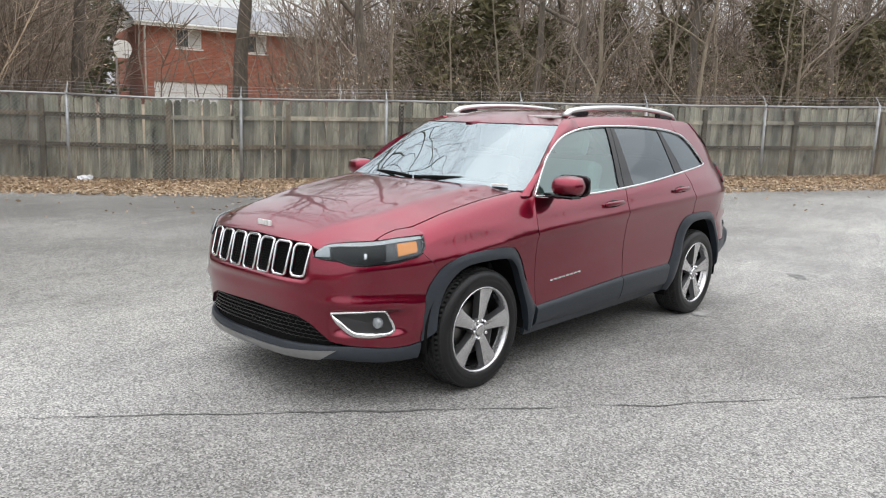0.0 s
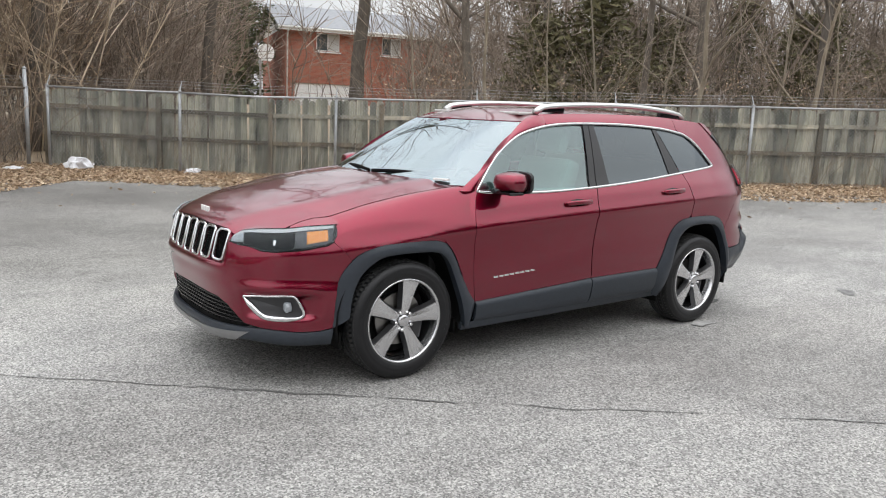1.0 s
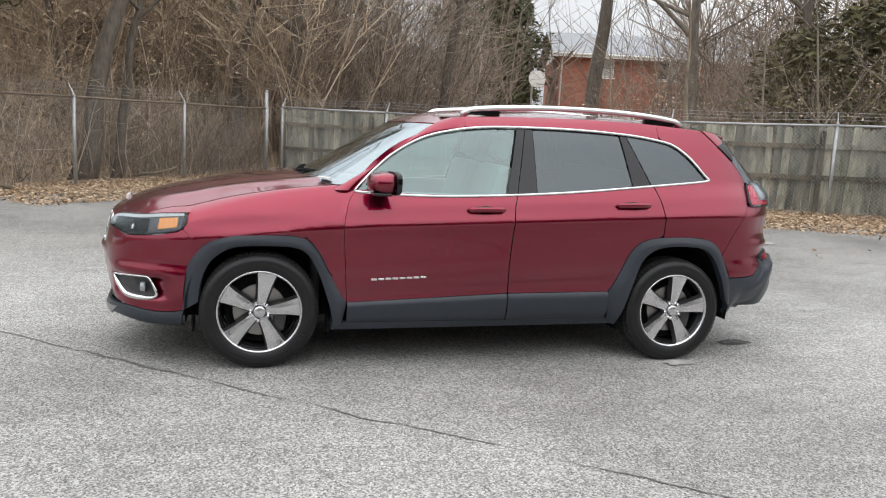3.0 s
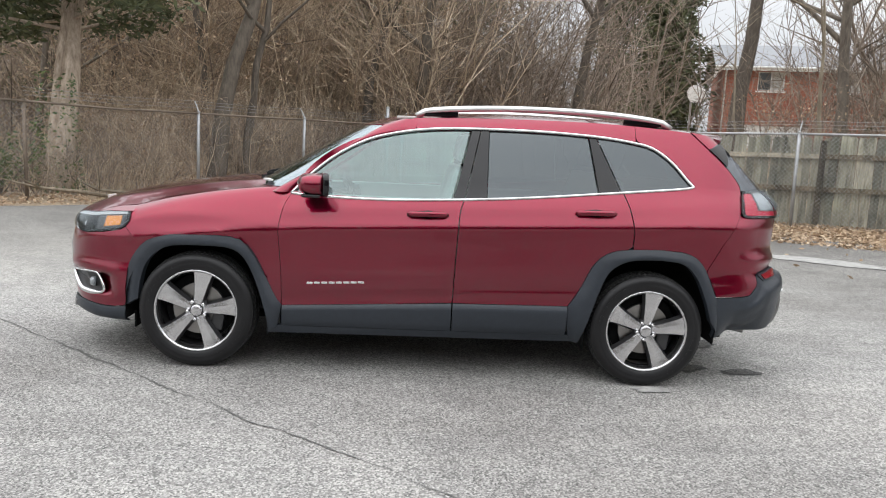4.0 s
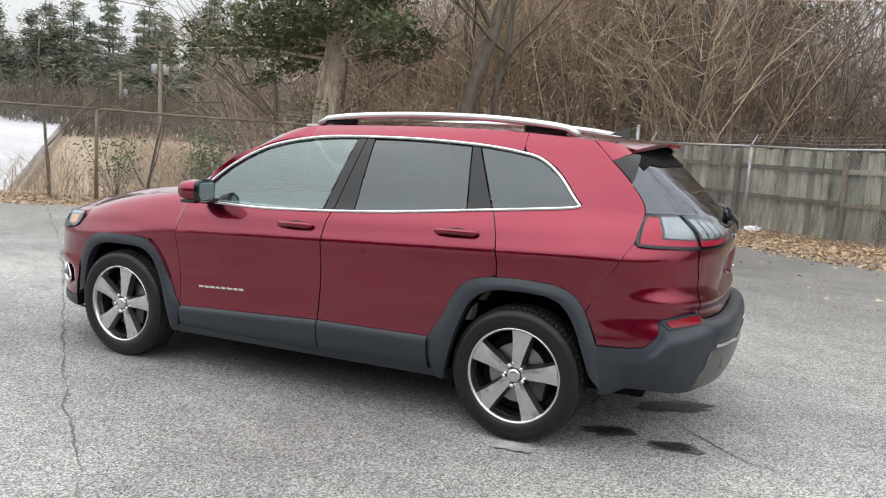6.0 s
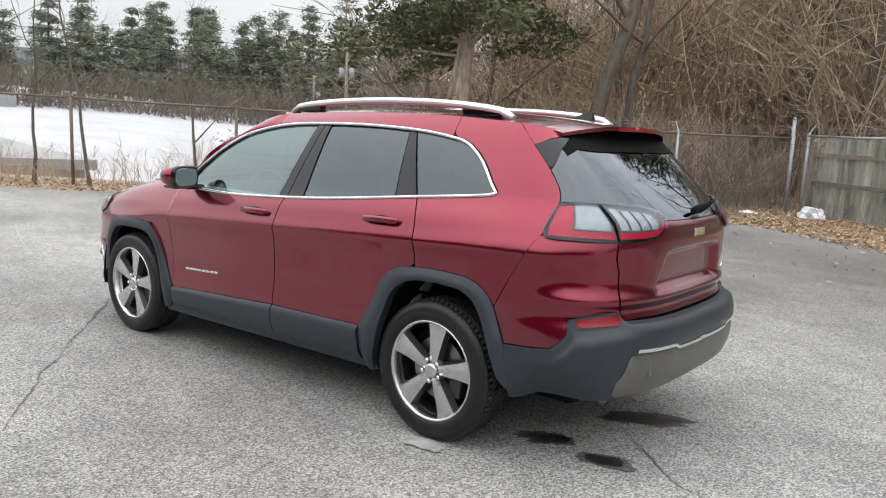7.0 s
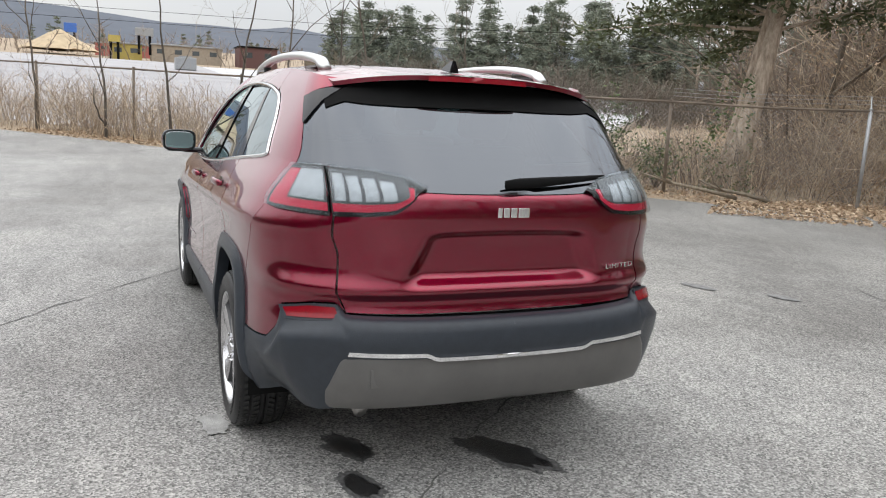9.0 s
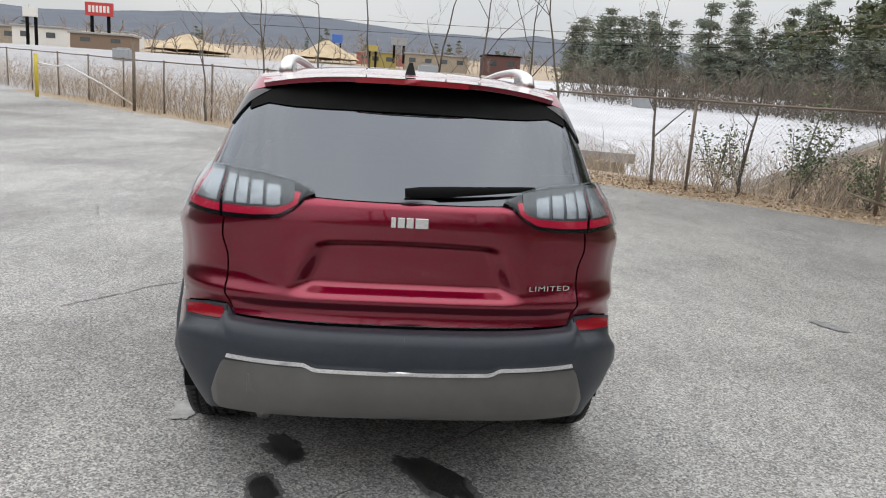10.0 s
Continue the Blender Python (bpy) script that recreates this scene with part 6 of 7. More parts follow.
    window("pillar_trim", -1.02, -0.965, -1.148, -1.005, GLOSSBLACK, -0.006, "gloss black pillar cover", rd, 0.01, 6)
    window("window", -1.158, -1.015, -1.585, -1.585, GLASS_DARK, -0.008, "dark tinted quarter window")
    # chrome surround
    loop = [(x, z) for x, z in DLO_TOP] + [(x, z) for x, z in DLO_BOT[::-1][1:-1]]
    lp = []
    for x, z in loop:
        p = side_point(s_of_x(x, z), z) * np.array([1, side, 1])
        p[1] += 0.002 * side
        lp.append(p)
    rad = [0.0088] * len(lp)
    pipe("chrome_trim", lp, rad, CHROME, car, "chrome window surround", 8, True, 0.9)
    # handles
    for par, xc, zc in ((fd, 0.0, 0.985), (rd, -0.995, 1.040)):
        pts = []
        for k in range(13):
            t = k / 12
            x = xc + 0.122 - 0.244 * t
            z = zc + 0.006 * t + 0.004 * math.sin(t * math.pi)
            p = side_point(s_of_x(x, z), z) * np.array([1, side, 1])
            lift = 0.010 + 0.026 * math.sin(math.pi * t) ** 0.5
            pts.append((p[0], p[1] + side * lift, p[2]))
        pipe("door_handle", pts, [0.008] + [0.016] * 11 + [0.008], PAINT, par, "body-coloured door handle", 10, False, 0.55)
        sheet("handle_cup", skin(strip(sx([(xc + 0.075 - 0.15 * k / 8, zc - 0.022 + 0.010 * abs(k - 4) / 4) for k in range(9)]),
                                            sx([(xc + 0.075 - 0.15 * k / 8, zc + 0.026 - 0.010 * abs(k - 4) / 4) for k in range(9)]), 8, 4)), GLOSSBLACK, par, "", 0.003, 0.003, mir)
    # wheel arch mouldings
    for arch, inner in ((F_ARCH, [(1.79, 0.36), (1.70, 0.40), (1.685, 0.52), (1.64, 0.635), (1.55, 0.715), (1.45, 0.742), (1.22, 0.745), (1.12, 0.725), (1.05, 0.65), (0.985, 0.50), (0.94, 0.36), (0.92, 0.26)]),
                        (R_ARCH, [(-0.95, 0.26), (-0.985, 0.38), (-1.035, 0.55), (-1.10, 0.70), (-1.20, 0.768), (-1.30, 0.782), (-1.46, 0.783), (-1.56, 0.755), (-1.63, 0.68), (-1.69, 0.55), (-1.735, 0.42), (-1.76, 0.33)])):
        if arch is F_ARCH:
            o_line = [(1.79, 0.345), (1.782, 0.5)] + arch + [(0.86, 0.33), (0.875, 0.265)]
            i_line = curve(inner[1:])
        else:
            o_line = [(-0.89, 0.268), (-0.868, 0.36)] + arch + [(-1.775, 0.48), (-1.79, 0.34)]
            i_line = curve(inner[:-1])
        G = strip(sx(i_line), sx(o_line), 40, 5)
        bulge = np.array([0.020, 0.026, 0.025, 0.021, 0.012, 0.003])[:, None] + np.zeros((6, 41))
        sheet("arch_moulding", skin(G), CLAD, car, "black plastic wheel arch moulding", 0.003, 0.05, mir, bulge=bulge)
    # wheel wells
    for xc in (1.354, -1.354):
        prof = []
        v, f = [], []
        m = 20
        for k in range(m + 1):
            t = math.pi * (-0.06 + 1.12 * k / m)
            rx, rz = 0.425, 0.455
            for y in (0.865, 0.56):
                v.append((xc + rx * math.cos(t), y * side, 0.36 + rz * math.sin(t)))
        for k in range(m):
            f.append((2 * k, 2 * k + 1, 2 * k + 3, 2 * k + 2))
        c = len(v)
        v.append((xc, 0.56 * side, 0.36))
        for k in range(m):
            f.append((2 * k + 1, c, 2 * k + 3))
        mesh_ob("wheel_liner", v, f, MATTBLACK, car, "", True)
    # mud flaps
    for xc, zc in ((1.735, 0.262), (0.945, 0.25), (-0.985, 0.245)):
        s = Soup()
        s.add(*bevelled((xc, 0.74 * side, zc), (0.012, 0.16, 0.10), 0.004))
        s.ob("mud_flap", MATTBLACK, car)

# ---- front end ----
# red front cover, from the middle to the arch
bl = sf([(0.0, 0.49), (0.2, 0.487), (0.38, 0.48), (0.47, 0.447), (0.572, 0.362), (0.66, 0.345)]) + sx([(1.95, 0.330), (1.86, 0.333), (1.785, 0.348)])
tl = sf([(0.0, 0.875), (0.2, 0.872), (0.42, 0.862), (0.452, 0.850), (0.474, 0.815), (0.496, 0.793), (0.54, 0.786), (0.606, 0.782), (0.654, 0.764), (0.711, 0.762)]) + sx([(1.943, 0.776), (1.82, 0.801), (1.79, 0.819)])
G = coons(bl, tl, [(0.0, 0.49), (0.0, 0.875)], sx([(1.785, 0.348), (1.785, 0.42), (1.775, 0.52), (1.765, 0.60), (1.735, 0.66), F_ARCH[10], (1.755, 0.787), (1.79, 0.819)]), 64, 34)
P = skin(G)
yy, zz_ = P[..., 1], P[..., 2]
# ledges: the brow under the grille and the shoulder over the fog lamp
bul = 0.018 * np.exp(-((zz_ - 0.655) / 0.028) ** 2) * np.clip(1.0 - (yy / 0.50) ** 6, 0, 1)
bul = bul - 0.050 * np.clip((zz_ - 0.67) / 0.03, 0, 1) * np.clip((0.455 - yy) / 0.03, 0, 1)
bul = bul + 0.012 * np.exp(-((zz_ - 0.565) / 0.035) ** 2) * np.clip((yy - 0.52) / 0.1, 0, 1) * np.clip((0.90 - yy) / 0.1, 0, 1)
bul = bul - 0.028 * np.exp(-(((zz_ - 0.465) / 0.062) ** 6)) * np.clip((yy - 0.57) / 0.05, 0, 1) * np.clip((0.82 - yy) / 0.03, 0, 1)
bul = bul + 0.016 * np.exp(-(((yy - 0.825) / 0.03) ** 2)) * np.exp(-(((zz_ - 0.47) / 0.09) ** 4))
bumper_f = sheet("front_bumper", P, PAINT, car, both=True, bulge=bul)
# lower grille, dark lip and silver chin
G = strip(sf([(0, 0.290), (0.25, 0.290), (0.5, 0.305), (0.58, 0.340)]), sf([(0, 0.496), (0.2, 0.494), (0.38, 0.486), (0.48, 0.447)]), 24, 8)
sheet("lower_grille", skin(G), MATTBLACK, bumper_f, "black lower air intake", -0.03, 0.01, both=True)
honey = Soup()
for row in range(7):
    z = 0.352 + row * 0.021
    lim = 0.55 - row * 0.018
    n = int(lim / 0.034)
    for i in range(-n, n + 1):
        y = i * 0.034 + (0.017 if row % 2 else 0)
        if abs(y) > lim:
            continue
        hexa = []
        for k in range(7):
            a = math.pi / 3 * k + math.pi / 6
            q = side_point(s_front(abs(y + 0.0196 * math.cos(a)), z + 0.0125 * math.sin(a)), z + 0.0125 * math.sin(a))
            hexa.append(Vector((q[0] - 0.016, y + 0.0196 * math.cos(a), q[2])))
        honey.tube(hexa[:4], [0.003] * 4, 3, False)
honey.ob("intake_mesh", GLOSSBLACK, bumper_f, "black honeycomb mesh")
bl = sf([(0, 0.245), (0.3, 0.245), (0.6, 0.250)]) + sx([(2.0, 0.232), (1.88, 0.234), (1.79, 0.238)])
tl = sf([(0, 0.322), (0.3, 0.325), (0.5, 0.334), (0.66, 0.341)]) + sx([(1.95, 0.325), (1.86, 0.328), (1.785, 0.342)])
G = strip(bl, tl, 40, 7)
sheet("front_lip", skin(G), CLAD, bumper_f, "black plastic lower lip", 0.002, 0.02, both=True, bulge=np.array([-0.03, -0.008, 0.0, 0.004, 0.006, 0.006, 0.004, 0.0])[:, None] + np.zeros((8, 41)))
G = strip(sf([(0, 0.250), (0.3, 0.250), (0.52, 0.262)]), sf([(0, 0.283), (0.3, 0.288), (0.60, 0.318)]), 20, 4)
sheet("silver_chin", skin(G), CHIN, bumper_f, "dull silver chin strip", 0.012, 0.01, both=True)
# grille openings with chrome rings
for i in range(7):
    yc = (i - 3) * 0.1325
    hw = 0.055 if abs(i - 3) < 3 else 0.050
    top_z, bot_z = 0.862 - 0.010 * abs(i - 3) / 3, 0.672 + 0.006 * abs(i - 3)
    ring = []
    corner_r = 0.022
    for (cy, cz, a0) in ((hw - corner_r, top_z - corner_r, 0), (-hw + corner_r, top_z - corner_r, 90), (-hw + corner_r + 0.006, bot_z + corner_r, 180), (hw - corner_r - 0.006, bot_z + corner_r, 270)):
        for k in range(5):
            a = radians(a0 + 22.5 * k)
            ring.append((yc + cy + corner_r * math.cos(a), cz + corner_r * math.sin(a)))
    pts3 = []
    for y, z in ring:
        q = side_point(s_front(abs(y), z), z)
        pts3.append((q[0] - 0.006, y, z))
    slot = pipe("grille_ring", pts3, 0.0085, CHROME, bumper_f, "chrome grille surround", 8, True)
    cen = Vector((0, 0, 0))
    for p in pts3:
        cen += Vector(p) / len(pts3)
    mesh_ob("grille_slot", [(p[0] - 0.016, p[1], p[2]) for p in pts3] + [tuple(cen - Vector((0.016, 0, 0)))],
            [(k, (k + 1) % len(pts3), len(pts3)) for k in range(len(pts3))], MATTBLACK, slot)
    hm = Soup()
    for row in range(13):
        z = bot_z + 0.012 + row * (top_z - bot_z - 0.024) / 12
        for c in range(-2, 3):
            y = yc + c * 0.022 + (0.011 if row % 2 else 0)
            if abs(y - yc) > hw - 0.008:
                continue
            q = side_point(s_front(abs(y), z), z)
            for k in range(3):
                a = math.pi / 3 * k * 2 + math.pi / 6
                hm.tube([(q[0] - 0.012, y, z), (q[0] - 0.012, y + 0.0125 * math.cos(a), z + 0.0085 * math.sin(a))], [0.0024, 0.0024], 3, False)
    hm.ob("grille_mesh", GLOSSBLACK, slot)

def coons_at(G, u, v):
    """A point of a net at shares u along and v up."""
    a, b = u * (G.shape[1] - 1), v * (G.shape[0] - 1)
    i, j = min(int(a), G.shape[1] - 2), min(int(b), G.shape[0] - 2)
    fa, fb = a - i, b - j
    return (G[j, i] * (1 - fa) + G[j, i + 1] * fa) * (1 - fb) + (G[j + 1, i] * (1 - fa) + G[j + 1, i + 1] * fa) * fb


for side in (1, -1):
    mir = side < 0
    # headlamp
    bl = sf([(0.478, 0.797), (0.528, 0.790), (0.606, 0.786), (0.654, 0.768), (0.711, 0.766)]) + sx([(1.943, 0.780), (1.82, 0.805), (1.79, 0.824)])
    tl = sf([(0.482, 0.808), (0.494, 0.833), (0.526, 0.862), (0.56, 0.870), (0.616, 0.879), (0.702, 0.887), (0.744, 0.900)]) + sx([(1.765, 0.908)])
    G = coons(bl, tl, sf([(0.478, 0.797), (0.482, 0.808)]), sx([(1.79, 0.824), (1.768, 0.852), (1.762, 0.888), (1.765, 0.908)]), 30, 10)
    lamp = sheet("headlamp", skin(G), GLOSSBLACK, car, "clear headlamp with dark bezel and amber corner", 0.006, 0.03, mir)

    def inset(u0, u1, v0, v1, mat, name, out, nu=10, nv=5, G=G, lamp=lamp, label=""):
        H = np.array([[coons_at(G, u, v) for u in np.linspace(u0, u1, nu + 1)] for v in np.linspace(v0, v1, nv + 1)])
        return sheet(name, skin(H), mat, lamp, label, out, 0.006, mir)

    inset(0.760, 0.925, 0.24, 0.74, AMBER, "turn_signal", 0.0090, label="amber turn signal")
    inset(0.03, 0.975, 0.80, 0.95, PALESTRIP, "light_strip", 0.0100, 26, 2, label="pale daytime light strip")
    inset(0.03, 0.17, 0.22, 0.80, CLEAR_LENS, "inner_reflector", 0.0092, label="silvery inner reflector")
    inset(0.665, 0.965, 0.10, 0.79, CHAMBER, "side_chamber", 0.0065, label="grey lamp chamber")
    inset(0.18, 0.66, 0.05, 0.78, LAMPDARK, "dark_chamber", 0.0068, label="dark lamp chamber")
    # round projector with its bright lens edge
    o = skin(np.array([[coons_at(G, 0.53, 0.42)]]))[0, 0]
    s = Soup()
    for rad, deep in ((0.024, 0.0), (0.014, 0.004)):
        s.tube([Vector((o[0] + 0.003 + deep - 0.5 * rad * math.cos(a), (o[1] + 0.85 * rad * math.cos(a)) * side, o[2] + rad * math.sin(a))) for a in np.linspace(0, 2 * math.pi, 19)], [0.0016] * 19, 5, False)
    s.ob("projector_ring", CHROME, lamp, "thin bright projector ring", True)
    inset(0.475, 0.495, 0.28, 0.50, CHROME, "reflector", 0.010, 3, 3)
    inset(0.0, 1.0, 0.0, 1.0, LAMP_CLEAR, "lens", 0.0118, 24, 8, label="clear lens cover")
    # fog lamp in a chrome bezel
    ring = curve([(0.56, 0.548), (0.66, 0.556), (0.722, 0.560), (0.739, 0.545), (0.752, 0.47), (0.746, 0.442), (0.725, 0.432), (0.68, 0.432), (0.635, 0.445), (0.59, 0.50), (0.562, 0.535), (0.56, 0.548)])[:-1]
    pts3 = []
    ring = [(y + 0.026, z - 0.031) for y, z in ring]
    for y, z in ring:
        pts3.append((min(2.214 - 1.0 * (y - 0.575) + 0.05 * (z - 0.5), side_point(s_front(y, z), z)[0] - 0.014 * max(0.0, y - 0.62) / 0.15), y * side, z))
    fog = pipe("fog_bezel", pts3, [0.0065 + 0.011 * max(0.0, min(1.0, (0.504 - z) / 0.03)) * max(0.25, min(1.0, (0.786 - y) / 0.06)) for y, z in ring], CHROME, bumper_f, "chrome fog lamp surround", 8, True)
    cen = Vector((0, 0, 0))
    for p in pts3:
        cen += Vector(p) / len(pts3)
    mesh_ob("fog_recess", [(p[0] - 0.010, p[1], p[2]) for p in pts3] + [tuple(cen - Vector((0.012, 0, 0)))], [(k, (k + 1) % len(pts3), len(pts3)) for k in range(len(pts3))], GREYALLOY, fog)
    q = (2.186 - 1.0 * (0.738 - 0.575), 0.738)
    s = Soup()
    s.tube([(q[0] - 0.02, q[1] * side, 0.466), (q[0] + 0.006, q[1] * side, 0.466), (q[0] + 0.010, q[1] * side, 0.466)], [0.030, 0.028, 0.018], 16)
    s.ob("fog_lamp", CLEAR_LENS, fog, "small round fog lamp", True)

# hood: the crowned surface inside its shut lines
P = np.array([[bonnet(t * KEEP, shut(t * KEEP) * (1 - 0.004 * (t > 0.25)) * i / 22) for i in range(23)] for t in np.linspace(0, 1, 31)])
hood = sheet("hood", P, PAINT, car, both=True, flange=0.015)

# cowl, wipers and windscreen
s = Soup()
cw = []
for i in range(-12, 13):
    w = abs(i) / 12
    y = 0.71 * i / 12
    x = 1.14 - 0.17 * w**2
    cw.append((x, y))
n = len(cw)
s.add([(x + 0.03, y, 1.13 - 0.035 * (abs(y) / 0.8) ** 2) for x, y in cw] + [(x - 0.12, y, 1.125 - 0.02 * (abs(y) / 0.8) ** 2) for x, y in cw], [(i, i + 1, n + i + 1, n + i) for i in range(n - 1)])
s.ob("cowl", MATTBLACK, car, "black plastic cowl", True)
for side in (1, -1):
    y0 = 0.62 if side > 0 else 0.05
    pts = []
    for k in range(9):
        y = y0 - (0.55 if side > 0 else 0.5) * k / 8
        z = 1.142 + 0.012 * math.sin(k / 8 * math.pi)
        q = screen_point(float(np.clip(abs(y) / 0.80, 0, 0.9)), z)
        pts.append((q[0] + 0.03, y, z))
    pipe("wiper", pts, [0.012] * 9, MATTBLACK, car, "black windscreen wiper", 6, False, 0.5)
G = np.array([[(u, z) for u in np.linspace(0.0, 0.86, 17)] for z in np.linspace(1.108, 1.506, 15)])
ws = screen_point(G[..., 0], G[..., 1])
screen = sheet("windscreen", ws, GLASS_SCREEN, car, "clear windscreen", -0.004, 0.004, both=True)
s = Soup()
q = screen_point(0.62, 1.12)
s.add(*bevelled((q[0] - 0.0, q[1], 1.135), (0.03, 0.10, 0.012), 0.003, 30))
s.ob("windscreen_tag", WHITE, screen, "small white tag at the windscreen's foot")

# roof
RC = smooth_table([(0.46, 1.508), (0.40, 1.534), (0.30, 1.566), (0.1, 1.595), (-0.2, 1.612), (-0.6, 1.622), (-1.0, 1.620), (-1.4, 1.602), (-1.7, 1.572), (-1.85, 1.548)])
ex = np.array([p[0] for p in RIM])[::-1]
ez = np.array([p[1] for p in RIM])[::-1]
P = np.zeros((33, 17, 3))
for j in range(33):
    t = j / 32
    for i in range(17):
        w = i / 16
        x_c = 0.455 + (-1.70 - 0.455) * t
        x_e = 0.10 + (-1.695 - 0.10) * t
        z_e = float(np.interp(x_e, ex, ez))
        y_e = float(side_point(s_of_x(x_e, z_e), z_e)[1])
        x = x_c + (x_e - x_c) * w**2.3
        z = z_e + (float(RC(x_c)) - z_e) * (1 - w**2.6)
        P[j, i] = (x, y_e * w, z)
        if t < 0.16:
            k = (1 - t / 0.16) ** 2
            P[j, i] = P[j, i] * (1 - k) + screen_point(0.87 * w, 1.503) * k
roof = sheet("roof", P, PAINT, car, both=True, flange=0.02)
s = Soup()
s.add([Vector(p) for p in [(-1.54, -0.016, 1.595), (-1.66, -0.022, 1.58), (-1.66, 0.022, 1.58), (-1.54, 0.016, 1.595), (-1.625, -0.006, 1.630), (-1.655, -0.007, 1.630), (-1.655, 0.007, 1.630), (-1.625, 0.006, 1.630)]],
      [(0, 1, 5, 4), (1, 2, 6, 5), (2, 3, 7, 6), (3, 0, 4, 7), (4, 5, 6, 7), (0, 3, 2, 1)])
s.ob("antenna", GLOSSBLACK, car, "black shark fin antenna")
# roof rails
for side in (1, -1):
    pts, rad = [], []
    for k in range(29):
        t = k / 28
        x = 0.10 - 1.60 * t
        z0 = float(np.interp(x, ex, ez)) + 0.025
        h = 0.044 * min(1, math.sin(math.pi * min(1, max(0, t * 1.0))) ** 0.35) if 0 < t < 1 else -0.01
        pts.append((x, side * (0.515 + 0.02 * math.sin(math.pi * t)), z0 + h - 0.004))
        rad.append(0.018 + 0.004 * (1 - math.sin(math.pi * t)))
    rl = pipe("roof_rail", pts, rad, SATIN, car, "satin silver roof rail", 10, False, 1.3)
    for x0, x1 in ((0.06, -0.16), (-1.20, -1.44)):
        s = Soup()
        xm = (x0 + x1) / 2
        s.add(*bevelled((xm, side * 0.52, float(np.interp(xm, ex, ez)) + 0.030), (abs(x1 - x0), 0.04, 0.045), 0.012))
        s.ob("rail_foot", GLOSSBLACK, rl, "black rail foot")

# ---- rear end ----


def tail_form(P):
    """Relief of the tail: a hollow band under the lamps and a lit shelf below it."""
    x, y, z = P[..., 0], P[..., 1], P[..., 2]
    rear = np.clip((-x - 1.80) / 0.22, 0, 1) ** 1.5
    return rear * (0.017 * np.exp(-(((z - 0.792) / 0.030) ** 2)) - 0.014 * np.exp(-(((z - 0.925) / 0.085) ** 4)) * np.clip((y - 0.42) / 0.15, 0, 1))


# red corner of the rear bumper
for side in (1, -1):
    mir = side < 0
    bl = sx([(-1.765, 0.572), (-1.90, 0.576), (-1.98, 0.585), (-2.03, 0.64)]) + sr([(0.785, 0.718), (0.70, 0.742), (0.622, 0.747), (0.600, 0.722)])
    tl = sx([(-1.882, 1.064)]) + sr([(0.642, 1.062)])
    G = coons(bl, tl, sx([(-1.765, 0.572), (-1.735, 0.64), (-1.695, 0.722), (-1.775, 0.88), (-1.882, 1.064)]), sr([(0.600, 0.722), (0.623, 0.78), (0.632, 0.92), (0.640, 1.062)]), 30, 28)
    P = skin(G)
    bul = tail_form(P)
    sheet("rear_corner", P, PAINT, car, "body-coloured rear bumper corner", 0.0, 0.014, mir, bulge=bul)
# black rear bumper
bl = sx([(-1.768, 0.315), (-1.95, 0.315)]) + sr([(0.74, 0.335), (0.66, 0.370), (0.60, 0.386), (0.3, 0.390), (0.0, 0.390)])
tl = sx([(-1.756, 0.564), (-1.90, 0.570), (-1.98, 0.580), (-2.03, 0.634)]) + sr([(0.785, 0.712), (0.70, 0.736), (0.618, 0.741), (0.596, 0.709), (0.3, 0.700), (0.0, 0.698)])
G = strip(bl, tl, 60, 18)
P = skin(G)
u = np.linspace(0, 1, 19)[:, None] + np.zeros((1, 61))
tailness = np.clip((-P[..., 0] - 1.85) / 0.25, 0, 1)
bul = 0.044 * np.clip((1 - u) / 0.085, 0, 1) * (0.12 + 0.88 * tailness**2) * (1 - 0.75 * np.clip((P[..., 1] - 0.58) / 0.06, 0, 1) * np.clip((u - 0.72) / 0.12, 0, 1)) - 0.018 * np.clip((0.72 - u) / 0.25, 0, 1) * tailness
bul = bul - 0.060 * np.clip((0.54 - P[..., 2]) / 0.20, 0, 1) ** 1.4 * np.clip((P[..., 1] - 0.66) / 0.12, 0, 1) * np.clip((-P[..., 0] - 1.80) / 0.10, 0, 1)
bumper_r = sheet("rear_bumper", P, CLAD, car, "black textured plastic rear bumper", 0.002, 0.03, both=True, bulge=bul)
# ledge between bumper and tailgate
G = strip(sr([(0.60, 0.700), (0.3, 0.694), (0, 0.692)]), sr([(0.60, 0.716), (0.3, 0.711), (0, 0.710)]), 20, 2)
sheet("bumper_ledge", skin(G), MATTBLACK, bumper_r, "", -0.035, 0.0, both=True)
# silver skid panel with a bright strip
bl = sr([(0.668, 0.396), (0.65, 0.384), (0.62, 0.386), (0.3, 0.392), (0.0, 0.392)])
tl = sr([(0.635, 0.500), (0.615, 0.555), (0.595, 0.578), (0.55, 0.586), (0.33, 0.584), (0.30, 0.571), (0.0, 0.568)])
G = strip(bl, tl, 40, 10)
P = skin(G)
u = np.linspace(0, 1, 11)[:, None] + np.zeros((1, 41))
skid = sheet("skid_panel", P, SKID, bumper_r, "grey painted skid panel", 0.006, 0.02, both=True, bulge=0.006 + (0.020 + 0.010 * np.sin(u * math.pi) ** 0.5) * np.clip((0.69 - P[..., 1]) / 0.07, 0.0, 1))
bl = sr([(0.59, 0.582), (0.33, 0.578), (0.30, 0.562), (0.0, 0.558)])
tl = sr([(0.585, 0.597), (0.33, 0.592), (0.30, 0.576), (0.0, 0.572)])
sheet("chrome_strip", skin(strip(bl, tl, 30, 3)), CHROME, skid, "bright chrome strip", 0.046, 0.015, both=True)
q = side_point(s_rear(0.50, 0.50), 0.50)
s = Soup()
